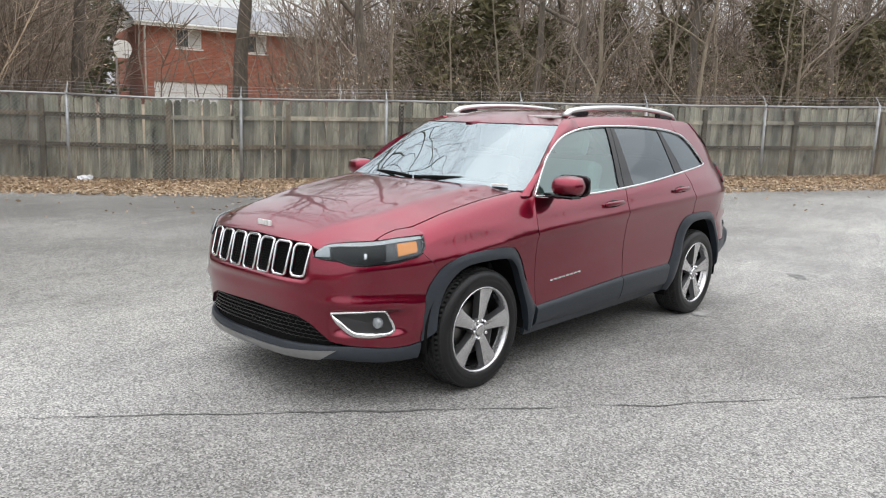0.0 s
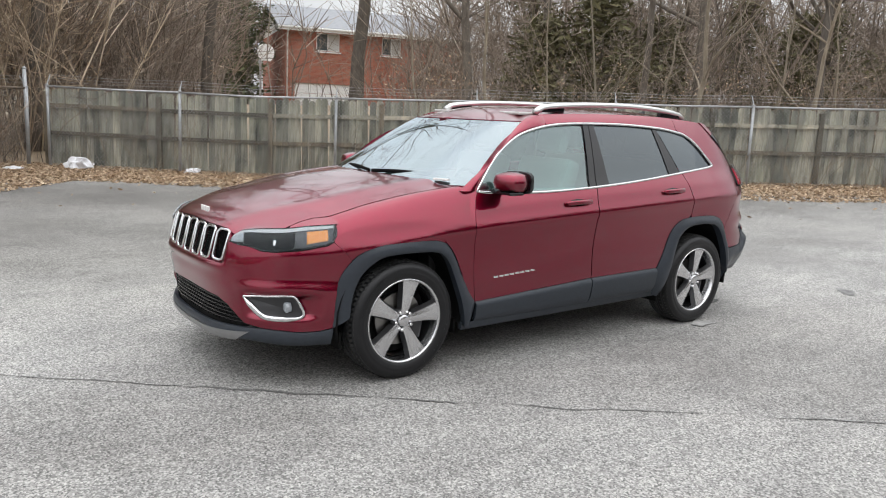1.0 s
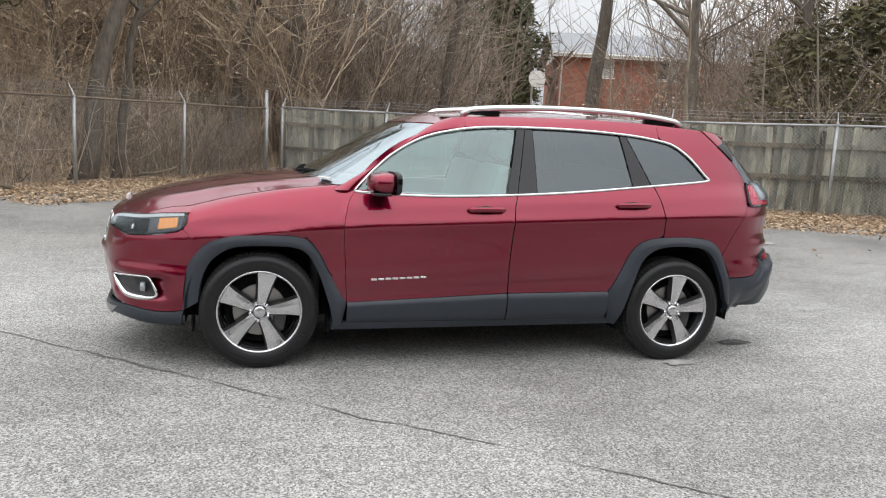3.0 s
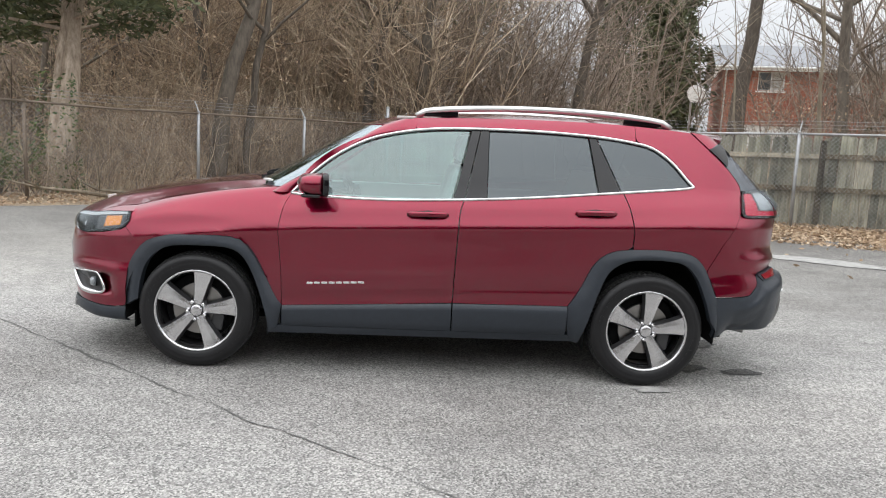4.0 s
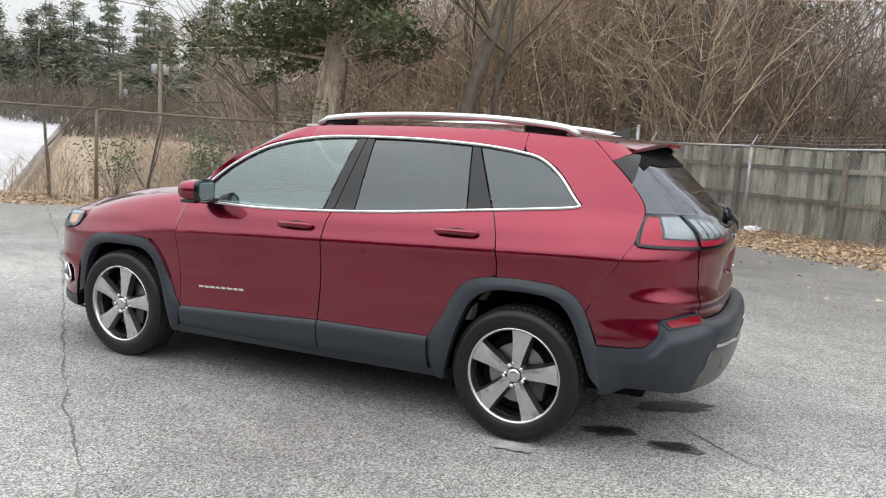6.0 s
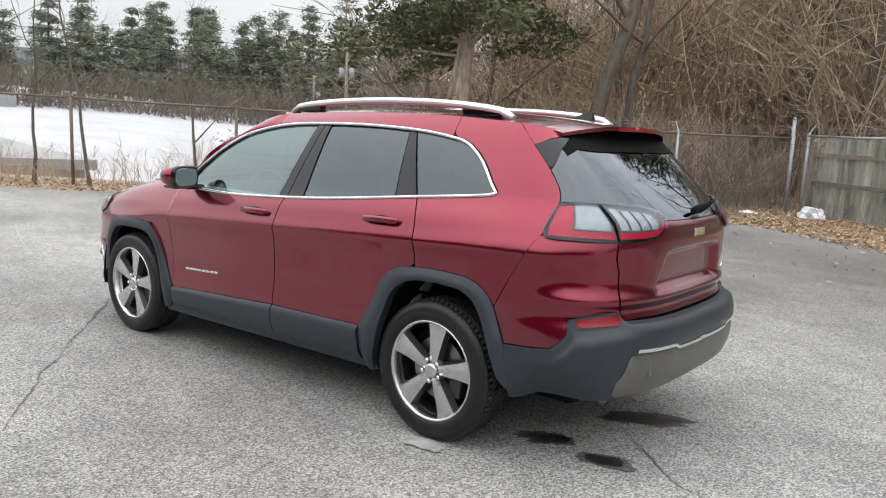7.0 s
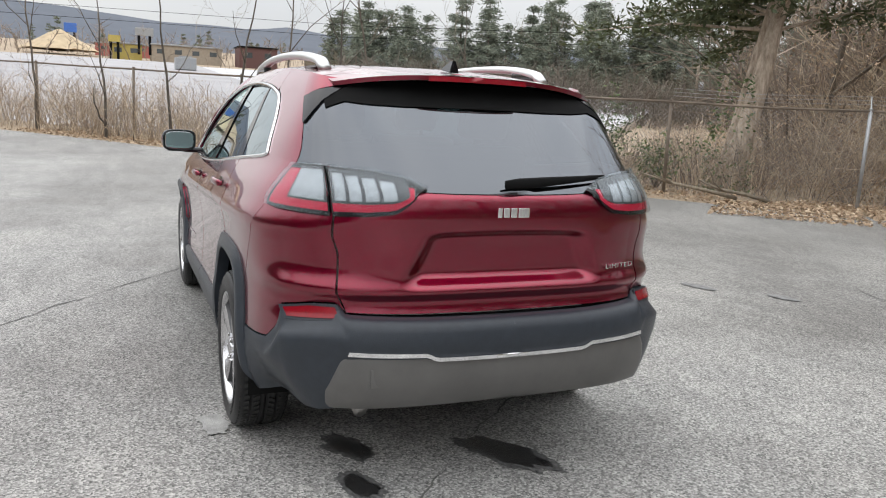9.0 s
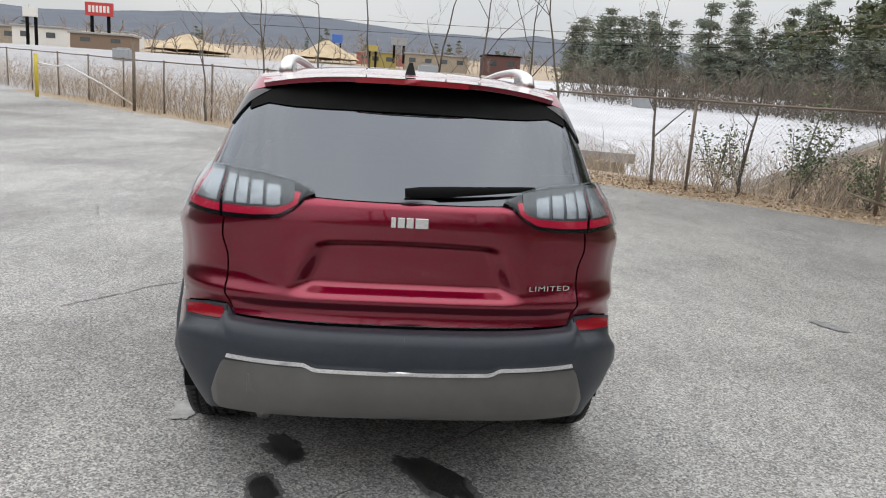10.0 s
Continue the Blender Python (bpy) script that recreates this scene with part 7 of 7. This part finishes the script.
s.add(*bevelled((q[0] - 0.034, 0.50, 0.50), (0.01, 0.062, 0.07), 0.004))
s.ob("tow_cover", SKID, skid)
# tailgate with number plate recess
G = coons(sr([(0.594, 0.715), (0.3, 0.712), (0.0, 0.711)]), sr([(0.63, 1.215), (0.45, 1.168), (0.34, 1.143), (0.2, 1.139), (0.0, 1.138)]), sr([(0.592, 0.715), (0.616, 0.78), (0.625, 0.92), (0.633, 1.06), (0.63, 1.215)]), [(3.0, 0.711), (3.0, 1.134)], 56, 56)
P = skin(G)
yy, zz_ = P[..., 1], P[..., 2]
edge_y = 0.410 - (zz_ - 0.84) * 0.45
step = lambda a: np.clip(a, 0, 1) ** 2 * (3 - 2 * np.clip(a, 0, 1))
rec = step((edge_y - yy) / 0.085) * step((zz_ - 0.792) / 0.055) * step((1.014 - 0.010 * (yy / 0.35) ** 2 - zz_) / 0.034)
gate = sheet("tailgate", P, PAINT, car, "body-coloured tailgate", 0.0, 0.014, both=True, bulge=-0.042 * rec + tail_form(P))
# rear glass
low_edge = sx([(-1.908, 1.212)]) + sr([(0.64, 1.214), (0.63, 1.212), (0.45, 1.168), (0.345, 1.143), (0.2, 1.139), (0.0, 1.138)])
side_edge = [(x - 0.005, z) for x, z in BACKLINE if 1.21 < z < 1.49]
high_edge = sx([side_edge[-1]]) + sr([(0.575, 1.49), (0.5, 1.508), (0.3, 1.524), (0.0, 1.530)])
G = coons(low_edge, high_edge, [low_edge[0]] + sx(side_edge), [(3.0, 1.138), (3.0, 1.530)], 48, 22)
sheet("rear_window", skin(G), GLASS_BACK, gate, "dark tinted rear window", 0.000, 0.006, both=True)
# black band printed round the rear glass, spoiler shade and reflection painted in
G = strip(sr([(0.600, 1.412), (0.57, 1.425), (0.53, 1.440), (0.44, 1.432), (0.3, 1.430), (0.0, 1.432)]), sr([(0.592, 1.470), (0.570, 1.485), (0.5, 1.507), (0.3, 1.525), (0.0, 1.531)]), 44, 6)
sheet("glass_band", skin(G), MATTBLACK, gate, "black band with spoiler shade at the top of the rear window", 0.0045, 0.002, both=True)
# roof spoiler
P = np.zeros((9, 17, 3))
for j in range(9):
    t = j / 8
    for i in range(17):
        w = i / 16
        rim_x = -1.705 - (0.205 - 0.10 * w**3) * t
        ye = 0.572 - 0.012 * t
        zc = float(RC(-1.70)) - 0.014 * t
        ze = 1.535 - 0.022 * t
        P[j, i] = (rim_x, ye * w, ze + (zc - ze) * (1 - w**2.8))
spoiler = sheet("spoiler", P, PAINT, gate, "body-coloured roof spoiler", 0.0, 0.018, both=True)
under = P.copy()
under[..., 2] -= 0.019 + 0.03 * (np.arange(9)[::-1] / 8)[:, None]
sheet("spoiler_underside", under, GLOSSBLACK, spoiler, "black underside", 0.0, 0.0, both=True, flip=True)
for side in (1, -1):
    # red cheek of the spoiler and the dark fin below it
    cheek = coons(sx([(-1.712, 1.452), (-1.765, 1.478), (-1.805, 1.500)]), sx([(-1.604, 1.549), (-1.66, 1.541), (-1.72, 1.532), (-1.80, 1.518)]),
                  sx([(-1.712, 1.452), (-1.66, 1.500), (-1.629, 1.53), (-1.604, 1.549)]), sx([(-1.805, 1.500), (-1.80, 1.518)]), 14, 8)
    sheet("spoiler_cheek", skin(cheek), PAINT, spoiler, "", 0.006, 0.012, side < 0)
    fin = coons(sx([(-1.822, 1.352), (-1.828, 1.356)]), sx([(-1.714, 1.450), (-1.765, 1.474), (-1.815, 1.496)]), sx([(-1.822, 1.352), (-1.77, 1.402), (-1.714, 1.450)]),
                sx([(-1.828, 1.356), (-1.835, 1.395), (-1.832, 1.435), (-1.815, 1.496)]), 10, 12)
    sheet("spoiler_fin", skin(fin), GLOSSBLACK, spoiler, "gloss black fin beside the rear window", 0.008, 0.02, side < 0)
G2 = P[7:9, 0:7].copy()
sheet("brake_light", np.concatenate([G2[1:2] + np.array([-0.002, 0, -0.004]), G2[1:2] + np.array([-0.004, 0, -0.022])]), REFLECTOR, spoiler, "high dark red brake light", 0.002, 0.004, both=True)
for side in (1, -1):
    # tail lamp in two pieces: on the body and on the tailgate
    mir = side < 0
    bl = sx([(-1.905, 1.056), (-1.95, 1.052)]) + sr([(0.645, 1.050)])
    tl = sx([(-1.912, 1.204), (-1.95, 1.207)]) + sr([(0.640, 1.210)])
    GA = coons(bl, tl, sx([(-1.905, 1.056), (-1.889, 1.072), (-1.893, 1.12), (-1.900, 1.17), (-1.912, 1.204)]), sr([(0.645, 1.050), (0.640, 1.210)]), 18, 12)
    la = sheet("tail_lamp", skin(GA), GLOSSBLACK, car, "red and clear tail lamp on the body", 0.010, 0.02, mir)
    GB = coons(sr([(0.635, 1.050), (0.52, 1.056), (0.44, 1.066), (0.398, 1.092), (0.352, 1.136)]), sr([(0.632, 1.208), (0.50, 1.200), (0.40, 1.182), (0.35, 1.160), (0.322, 1.146)]),
               sr([(0.635, 1.050), (0.632, 1.208)]), sr([(0.352, 1.136), (0.322, 1.146)]), 22, 12)
    lb = sheet("tail_lamp", skin(GB), GLOSSBLACK, gate, "red and clear tail lamp on the tailgate", 0.012, 0.02, mir)

    def piece(G, lamp, u0, u1, v0, v1, mat, name, out, label="", nu=8, nv=6):
        H = np.array([[coons_at(G, u, v) for u in np.linspace(u0, u1, nu + 1)] for v in np.linspace(v0, v1, nv + 1)])
        return sheet(name, skin(H), mat, lamp, label, out, 0.005, mir)

    piece(GA, la, 0.06, 0.985, 0.10, 0.88, RED_LENS, "red_lens", 0.0125, "red lens", 16, 10)
    piece(GA, la, 0.36, 0.985, 0.27, 0.96, CHAMBER, "light_chamber", 0.0145, "grey light chamber")
    piece(GA, la, 0.40, 0.95, 0.30, 0.88, CLEAR_LENS, "reverse_light", 0.017, "clear reversing light")
    piece(GB, lb, 0.01, 0.90, 0.10, 0.62, RED_LENS, "red_lens", 0.0145, "red lens", 20, 8)
    piece(GB, lb, 0.01, 0.84, 0.27, 0.95, CHAMBER, "light_chamber", 0.0165, "grey light chamber", 14, 6)
    for k in range(4):
        piece(GB, lb, 0.05 + 0.175 * k, 0.05 + 0.175 * k + 0.135, 0.32, 0.84 - 0.03 * k, CLEAR_LENS, "clear_segment", 0.020, "clear light segment", 4, 4)
    piece(GA, la, 0.0, 1.0, 0.0, 1.0, LAMP_CLEAR, "lens", 0.023, "clear lens cover", 18, 10)
    piece(GB, lb, 0.0, 1.0, 0.0, 1.0, LAMP_CLEAR, "lens", 0.025, "clear lens cover", 20, 10)
    # reflector
    G = strip(sr([(0.775, 0.668), (0.69, 0.676), (0.602, 0.684)]), sr([(0.786, 0.712), (0.70, 0.736), (0.616, 0.738)]), 14, 4)
    sheet("reflector_frame", skin(G), CLAD, bumper_r, "", 0.016, 0.012, mir)
    G = strip(sr([(0.765, 0.677), (0.69, 0.684), (0.612, 0.690)]), sr([(0.772, 0.708), (0.70, 0.728), (0.624, 0.730)]), 14, 4)
    sheet("reflector", skin(G), REFLECTOR, bumper_r, "red reflector", 0.021, 0.005, mir)

# rear wiper
pts = []
for k in range(9):
    t = k / 8
    y, z = 0.02 - 0.46 * t, 1.168 + 0.030 * t
    q = side_point(s_rear(abs(y), z), z)
    pts.append((q[0] - 0.028 + 0.006 * abs(t - 0.5), y, z + 0.004))
pipe("rear_wiper", pts, [0.016, 0.020, 0.019, 0.018, 0.016, 0.014, 0.012, 0.010, 0.006], MATTBLACK, gate, "black rear wiper", 8, False, 0.5)


# plain emblem shapes
def tail_bars(items, z, dz, material, name, label, out=0.004):
    for y0, y1 in items:
        ym = (y0 + y1) / 2
        q = side_point(s_rear(abs(ym), z), z)
        s = Soup()
        s.add(*bevelled((q[0] - out, ym, z), (0.008, abs(y1 - y0), dz), 0.003))
        s.ob(name, material, gate, label)


tail_bars([(0.064, 0.046), (0.042, 0.016), (0.012, -0.014), (-0.018, -0.064)], 1.075, 0.036, CHROME, "emblem", "chrome emblem bar")
for k in range(4):
    y = 0.048 - 0.032 * k
    q = side_point(s_front(abs(y), 0.905), 0.905)
    s = Soup()
    s.add(*bevelled((q[0] - 0.026, y, 0.920), (0.012, 0.026, 0.032), 0.003))
    s.ob("emblem", WHITE, hood, "pale emblem bar")


def lettering(body, size, matrix, material, parent, label):
    cu = bpy.data.curves.new("letters", "FONT")
    cu.body, cu.size, cu.extrude, cu.align_x, cu.align_y = body, size, 0.0025, "CENTER", "CENTER"
    cu.space_character = 1.12
    tmp = bpy.data.objects.new("letters", cu)
    scene.collection.objects.link(tmp)
    me = bpy.data.meshes.new_from_object(tmp.evaluated_get(bpy.context.evaluated_depsgraph_get()))
    bpy.data.objects.remove(tmp)
    me.materials.clear()
    me.materials.append(material)
    ob = new("letters", me)
    ob.parent = parent
    ob.matrix_world = matrix
    ob["label"] = label


q = side_point(s_rear(0.51, 0.855), 0.855)
q2 = side_point(s_rear(0.60, 0.855), 0.855)
q0 = side_point(s_rear(0.42, 0.855), 0.855)
turn = math.degrees(math.atan2(q2[0] - q0[0], q2[1] - q0[1]))
lettering("LIMITED", 0.036, pose(q[0] - 0.004, -q[1], q[2], 90, 0, -90 + turn) @ Matrix.Diagonal((1.15, 0.72, 1, 1)), CHROME, gate, "chrome letters on the tailgate")
for side in (1, -1):
    for k in range(8):
        x = 0.70 - k * 0.0435 if side > 0 else 0.70 - k * 0.0435
        p = side_point(s_of_x(x - 0.017, 0.545 + 0.0025 * k), 0.545 + 0.0025 * k)
        s = Soup()
        s.add(*bevelled((p[0], side * (p[1] + 0.002), p[2]), (0.036, 0.005, 0.013), 0.002))
        s.ob("name_bar", CHROME, car, "small chrome nameplate bar")

# ---- mirrors ----
MIRROR = simple("mirror_silver", (0.36, 0.38, 0.39), 0.02, 1.0, vary=0.01)


def round_plate(c, hy, hz_, thick, turn):
    """An upright plate with a rounded outline, square across the car before its turn."""
    n = 28
    m = pose(c[0], c[1], c[2], 0, 0, turn)
    rim = []
    for k in range(n):
        a = 2 * math.pi * k / n
        ca, sa = math.cos(a), math.sin(a)
        rim.append((hy * math.copysign(abs(ca) ** 0.5, ca), hz_ * math.copysign(abs(sa) ** 0.5, sa)))
    rings = [(-thick / 2, 0.95), (-thick * 0.3, 1.0), (thick * 0.3, 1.0), (thick / 2, 0.95)]
    v = [m @ Vector((x, y * q, z * q)) for x, q in rings for y, z in rim]
    f = [tuple(range(n)), tuple(range(4 * n - 1, 3 * n - 1, -1))]
    f += [(j * n + k, (j + 1) * n + k, (j + 1) * n + (k + 1) % n, j * n + (k + 1) % n) for j in range(3) for k in range(n)]
    return v, f


for side in (1, -1):
    bm = bmesh.new()
    bmesh.ops.create_cube(bm, size=1.0)
    bmesh.ops.subdivide_edges(bm, edges=bm.edges[:], cuts=5, use_grid_fill=True)
    for v in bm.verts:
        p = v.co.copy()
        l = max(abs(p.x), abs(p.y), abs(p.z)) * 2
        q = p.normalized() * 0.5 * l
        v.co = p.lerp(q, 0.72)
        k = 1 - 0.25 * (v.co.x + 0.5)
        v.co.z *= k
        v.co.y *= 1 - 0.12 * (v.co.x + 0.5)
        v.co = Vector((v.co.x * 0.165, v.co.y * 0.225, v.co.z * 0.145))
    bmesh.ops.transform(bm, matrix=pose(0.675, 0.960 * side, 1.138, 0, 0, 14 * side), verts=bm.verts)
    me = bpy.data.meshes.new("door_mirror")
    bm.to_mesh(me)
    bm.free()
    for p in me.polygons:
        p.use_smooth = True
    me.materials.append(PAINT)
    mo = new("door_mirror", me)
    mo.parent = car
    mo["label"] = "body-coloured door mirror on a black stalk"
    s = Soup()
    s.add(*bevelled((0.665, 0.865 * side, 1.072), (0.09, 0.13, 0.032), 0.014))
    s.add(*bevelled((0.672, 0.945 * side, 1.073), (0.11, 0.16, 0.020), 0.009))
    s.ob("mirror_stalk", GLOSSBLACK, mo, "black mirror stalk")
    s = Soup()
    s.add(*round_plate((0.606, 0.955 * side, 1.137), 0.106, 0.068, 0.032, 14 * side))
    s.ob("mirror_housing", GLOSSBLACK, mo)
    s = Soup()
    s.add(*round_plate((0.590, 0.955 * side, 1.137), 0.092, 0.055, 0.008, 14 * side))
    s.ob("mirror_glass", MIRROR, mo, "mirror glass")

# ---- wheels ----
R_T = 0.345


def build_wheel():
    v, f = lathe([(0.200, 0.055), (0.205, 0.02), (0.21, -0.09), (0.225, -0.10), (0.229, -0.105)], 48)
    w = mesh_ob("wheel", v, f, GREYALLOY, None, "", True)
    # tyre: sidewalls and grooved tread
    prof = [(0.222, -0.100), (0.245, -0.112), (0.285, -0.116), (0.318, -0.108), (0.337, -0.094)]
    ys = [-0.086, -0.060, -0.057, -0.049, -0.046, -0.018, -0.015, -0.007, -0.004, 0.004, 0.007, 0.015, 0.018, 0.046, 0.049, 0.057, 0.060, 0.086]
    for i, y in enumerate(ys):
        crown = R_T - 0.004 * (abs(y) / 0.086) ** 2
        groove = i in (2, 3, 6, 7, 10, 11, 14, 15)
        prof.append((crown - (0.009 if groove else 0), y))
    prof += [(0.337, 0.094), (0.318, 0.108), (0.300, 0.1145), (0.297, 0.113), (0.285, 0.116), (0.276, 0.1155), (0.272, 0.1138), (0.262, 0.113), (0.252, 0.108), (0.244, 0.099)]
    v, f = lathe(prof, 96)
    mesh_ob("tyre", v, f, RUBBER, w, "black rubber tyre with grooved tread", True)
    # tread blocks: slanted bars across the shoulders
    s = Soup()
    for i in range(72):
        a = 2 * math.pi * i / 72
        for y0, y1, sk in ((0.060, 0.098, 0.014), (-0.098, -0.060, -0.014), (0.019, 0.045, 0.018), (-0.045, -0.019, -0.018)):
            vs = []
            for (da, y, r) in ((0, y0, 1), (0.050, y0, 1), (0.050, y1, 0), (0, y1, 0)):
                aa = a + da + (sk * 2 if y == y1 else 0)
                top = R_T + 0.0045 - 0.004 * (abs(y) / 0.086) ** 2 - (0.008 if abs(y) > 0.09 else 0)
                vs.append((top * math.cos(aa), y, top * math.sin(aa)))
            for (da, y) in ((0, y0), (0.050, y0), (0.050, y1), (0, y1)):
                aa = a + da + (sk * 2 if y == y1 else 0)
                rr = R_T - 0.012
                vs.append((rr * math.cos(aa), y, rr * math.sin(aa)))
            s.add(vs, [(3, 2, 1, 0), (0, 1, 5, 4), (1, 2, 6, 5), (2, 3, 7, 6), (3, 0, 4, 7)])
    t = s.ob("tread", TREADRUB, w)
    t["kind"] = "stuff"
    # raised sidewall marks as plain bars
    for i in list(range(0, 9)) + list(range(30, 39)):
        s = Soup()
        a = 2 * math.pi * i / 60
        c, n = math.cos(a), math.sin(a)
        vs = [((r) * math.cos(aa), y, (r) * math.sin(aa)) for y in (0.1145, 0.1170) for r, aa in ((0.280, a), (0.280, a + 0.06), (0.297, a + 0.06), (0.297, a))]
        s.add(vs, [(4, 5, 6, 7), (0, 1, 5, 4), (1, 2, 6, 5), (2, 3, 7, 6), (3, 0, 4, 7)])
        s.ob("sidewall_mark", RUBBER, w)
    v, f = lathe([(0.229, 0.102), (0.2275, 0.108), (0.222, 0.108), (0.2155, 0.100), (0.213, 0.070), (0.205, 0.05)], 64)
    mesh_ob("rim_lip", v, f, MACHINED, w, "machined rim lip", True)
    # five tapered spokes
    for k in range(5):
        a0 = math.pi / 2 + 2 * math.pi * k / 5
        st = [(0.036, 0.020, 0.082), (0.075, 0.025, 0.087), (0.110, 0.030, 0.088), (0.150, 0.0365, 0.089), (0.190, 0.045, 0.092), (0.2145, 0.052, 0.096)]
        vs, fs = [], []
        for r, hw, y in st:
            for off, dy in ((-hw - 0.012, -0.035), (-hw, 0.0), (-hw * 0.3, 0.004), (hw * 0.3, 0.004), (hw, 0.0), (hw + 0.012, -0.035)):
                vs.append((r * math.cos(a0) - off * math.sin(a0), y + dy, r * math.sin(a0) + off * math.cos(a0)))
        for j in range(len(st) - 1):
            for i in range(5):
                fs.append((j * 6 + i, j * 6 + i + 1, (j + 1) * 6 + i + 1, (j + 1) * 6 + i)[::-1])
        face = mesh_ob("spoke", [vs[j * 6 + i] for j in range(6) for i in range(1, 5)], [(j * 4 + i, (j + 1) * 4 + i, (j + 1) * 4 + i + 1, j * 4 + i + 1) for j in range(5) for i in range(3)], MACHINED, w, "machined silver spoke", False)
        flank = [(j * 6 + i, (j + 1) * 6 + i, (j + 1) * 6 + i + 1, j * 6 + i + 1) for j in range(5) for i in (0, 4)]
        mesh_ob("spoke_flank", vs, flank, GREYALLOY, w, "grey painted spoke side")
    # the rim and its spokes fill the flange of an 18 inch wheel
    for o in (w, *[c for c in w.children if c.name.startswith(("rim_lip", "spoke"))]):
        for q in o.data.vertices:
            q.co.x *= 1.085
            q.co.z *= 1.085
    v, f = lathe([(0.070, 0.05), (0.066, 0.082), (0.062, 0.084), (0.036, 0.080)], 32)
    mesh_ob("hub_plate", v, f, GREYALLOY, w, "dark grey hub plate", True)
    v, f = lathe([(0.036, 0.078), (0.035, 0.096), (0.031, 0.100), (0.024, 0.103), (0.0, 0.104)], 32)
    mesh_ob("hub_cap", v, f, MACHINED, w, "silver hub cap", True)
    for k in range(5):
        a = math.pi / 2 + math.pi / 5 + 2 * math.pi * k / 5
        s = Soup()
        c, n = 0.0545 * math.cos(a), 0.0545 * math.sin(a)
        s.tube([(c, 0.07, n), (c, 0.098, n), (c, 0.102, n)], [0.0115, 0.011, 0.007], 6)
        s.ob("lug_nut", CHROME, w)
    v, f = lathe([(0.06, 0.03), (0.155, 0.03), (0.155, 0.008), (0.06, 0.008)], 40)
    mesh_ob("brake_disc", v, f, DISC, w, "grey steel brake disc", False)
    s = Soup()
    s.add(*bevelled((-0.125, 0.02, -0.03), (0.075, 0.07, 0.15), 0.015))
    s.ob("caliper", GREYALLOY, w)
    v, f = lathe([(0.0, 0.0), (0.205, -0.005), (0.206, -0.03)], 32)
    mesh_ob("back_plate", v, f, MATTBLACK, w)
    return w


wheel = build_wheel()
spots = [(1.354, 0.785, 0), (-1.354, 0.785, 0), (1.354, -0.785, 180), (-1.354, -0.785, 180)]
for i, (x, y, a) in enumerate(spots):
    m = pose(x, y, 0.345, 0, [-10, -8, 40, 10][i], 0) if a == 0 else pose(x, y, 0.345, 0, 0, 180) @ pose(0, 0, 0, 0, [40, 10, 0, 0][i - 2], 0)
    w = wheel if i == 0 else copy_thing(wheel, m)
    w.parent = car
    w.matrix_basis = m

# ---- underbody and cabin ----
s = Soup()
s.add(*bevelled((0.0, 0, 0.32), (3.9, 1.10, 0.16), 0.03))
s.add(*bevelled((0.0, 0, 0.33), (1.75, 1.62, 0.16), 0.03))
s.ob("floor_pan", MATTBLACK, car)
s = Soup()
s.tube([(-1.92, 0.35, 0.44), (-1.62, 0.35, 0.44), (-1.57, 0.35, 0.44)], [0.08, 0.08, 0.03], 12)
s.tube([(-2.10, 0.50, 0.300), (-1.90, 0.50, 0.34)], [0.026, 0.026], 12)
s.ob("exhaust", DISC, car, "steel exhaust silencer and pipe", True)
s = Soup()
s.add(*bevelled((1.02, 0, 0.70), (0.06, 1.35, 0.75), 0.02))
s.add(*bevelled((0.80, 0, 0.97), (0.55, 1.42, 0.18), 0.06))
s.add(*bevelled((0.62, 0.36, 1.06), (0.22, 0.40, 0.08), 0.03))
s.ob("dashboard", DASH, car, "dark dashboard")
s = Soup()
for side in (1, -1):
    s.add(*bevelled((-0.05, 0.735 * side, 0.76), (1.64, 0.05, 0.62), 0.02))
    s.add(*bevelled((-1.26, 0.70 * side, 0.96), (0.8, 0.05, 0.22), 0.02))
s.add(*bevelled((-0.05, 0, 0.45), (1.64, 1.42, 0.04), 0.01))
s.add(*bevelled((-1.3, 0, 0.70), (0.9, 1.0, 0.04), 0.01))
s.add(*bevelled((-1.95, 0, 0.80), (0.05, 1.05, 0.5), 0.01))
s.ob("cabin_trim", INTERIOR, car, "pale cabin lining")
s = Soup()
s.add(*bevelled((-0.65, 0, 1.555), (1.75, 0.98, 0.02), 0.008))
s.ob("headliner", INTERIOR, car, "pale headliner")


def seat(x, y, w, name):
    s = Soup()
    v, f = bevelled((0, 0, 0), (0.52, w, 0.16), 0.05)
    m = pose(x, y, 0.62, 0, -6, 0)
    s.add([m @ p for p in v], f)
    v, f = bevelled((0, 0, 0.30), (0.14, w, 0.62), 0.05)
    m = pose(x - 0.25, y, 0.66, 0, -16, 0)
    s.add([m @ p for p in v], f)
    o = s.ob(name, INTERIOR, car, "pale leather seat")
    for yy in ((0,) if w < 0.8 else (-0.38, 0.38)):
        h = Soup()
        v, f = bevelled((0, 0, 0.74), (0.10, 0.26, 0.19), 0.045)
        h.add([pose(x - 0.25, y + yy, 0.66, 0, -14, 0) @ p for p in v], f)
        h.ob("headrest", INTERIOR, o)


seat(0.20, 0.37, 0.52, "seat")
seat(0.20, -0.37, 0.52, "seat")
seat(-0.75, 0.0, 1.25, "rear_seat")
ring = []
for k in range(25):
    a = 2 * math.pi * k / 24
    ring.append((0.48 + 0.07 * math.sin(a), 0.37 + 0.18 * math.cos(a), 1.0 + 0.17 * math.sin(a)))
pipe("steering_wheel", ring[:-1], 0.015, DASH, car, "dark steering wheel", 6, True)
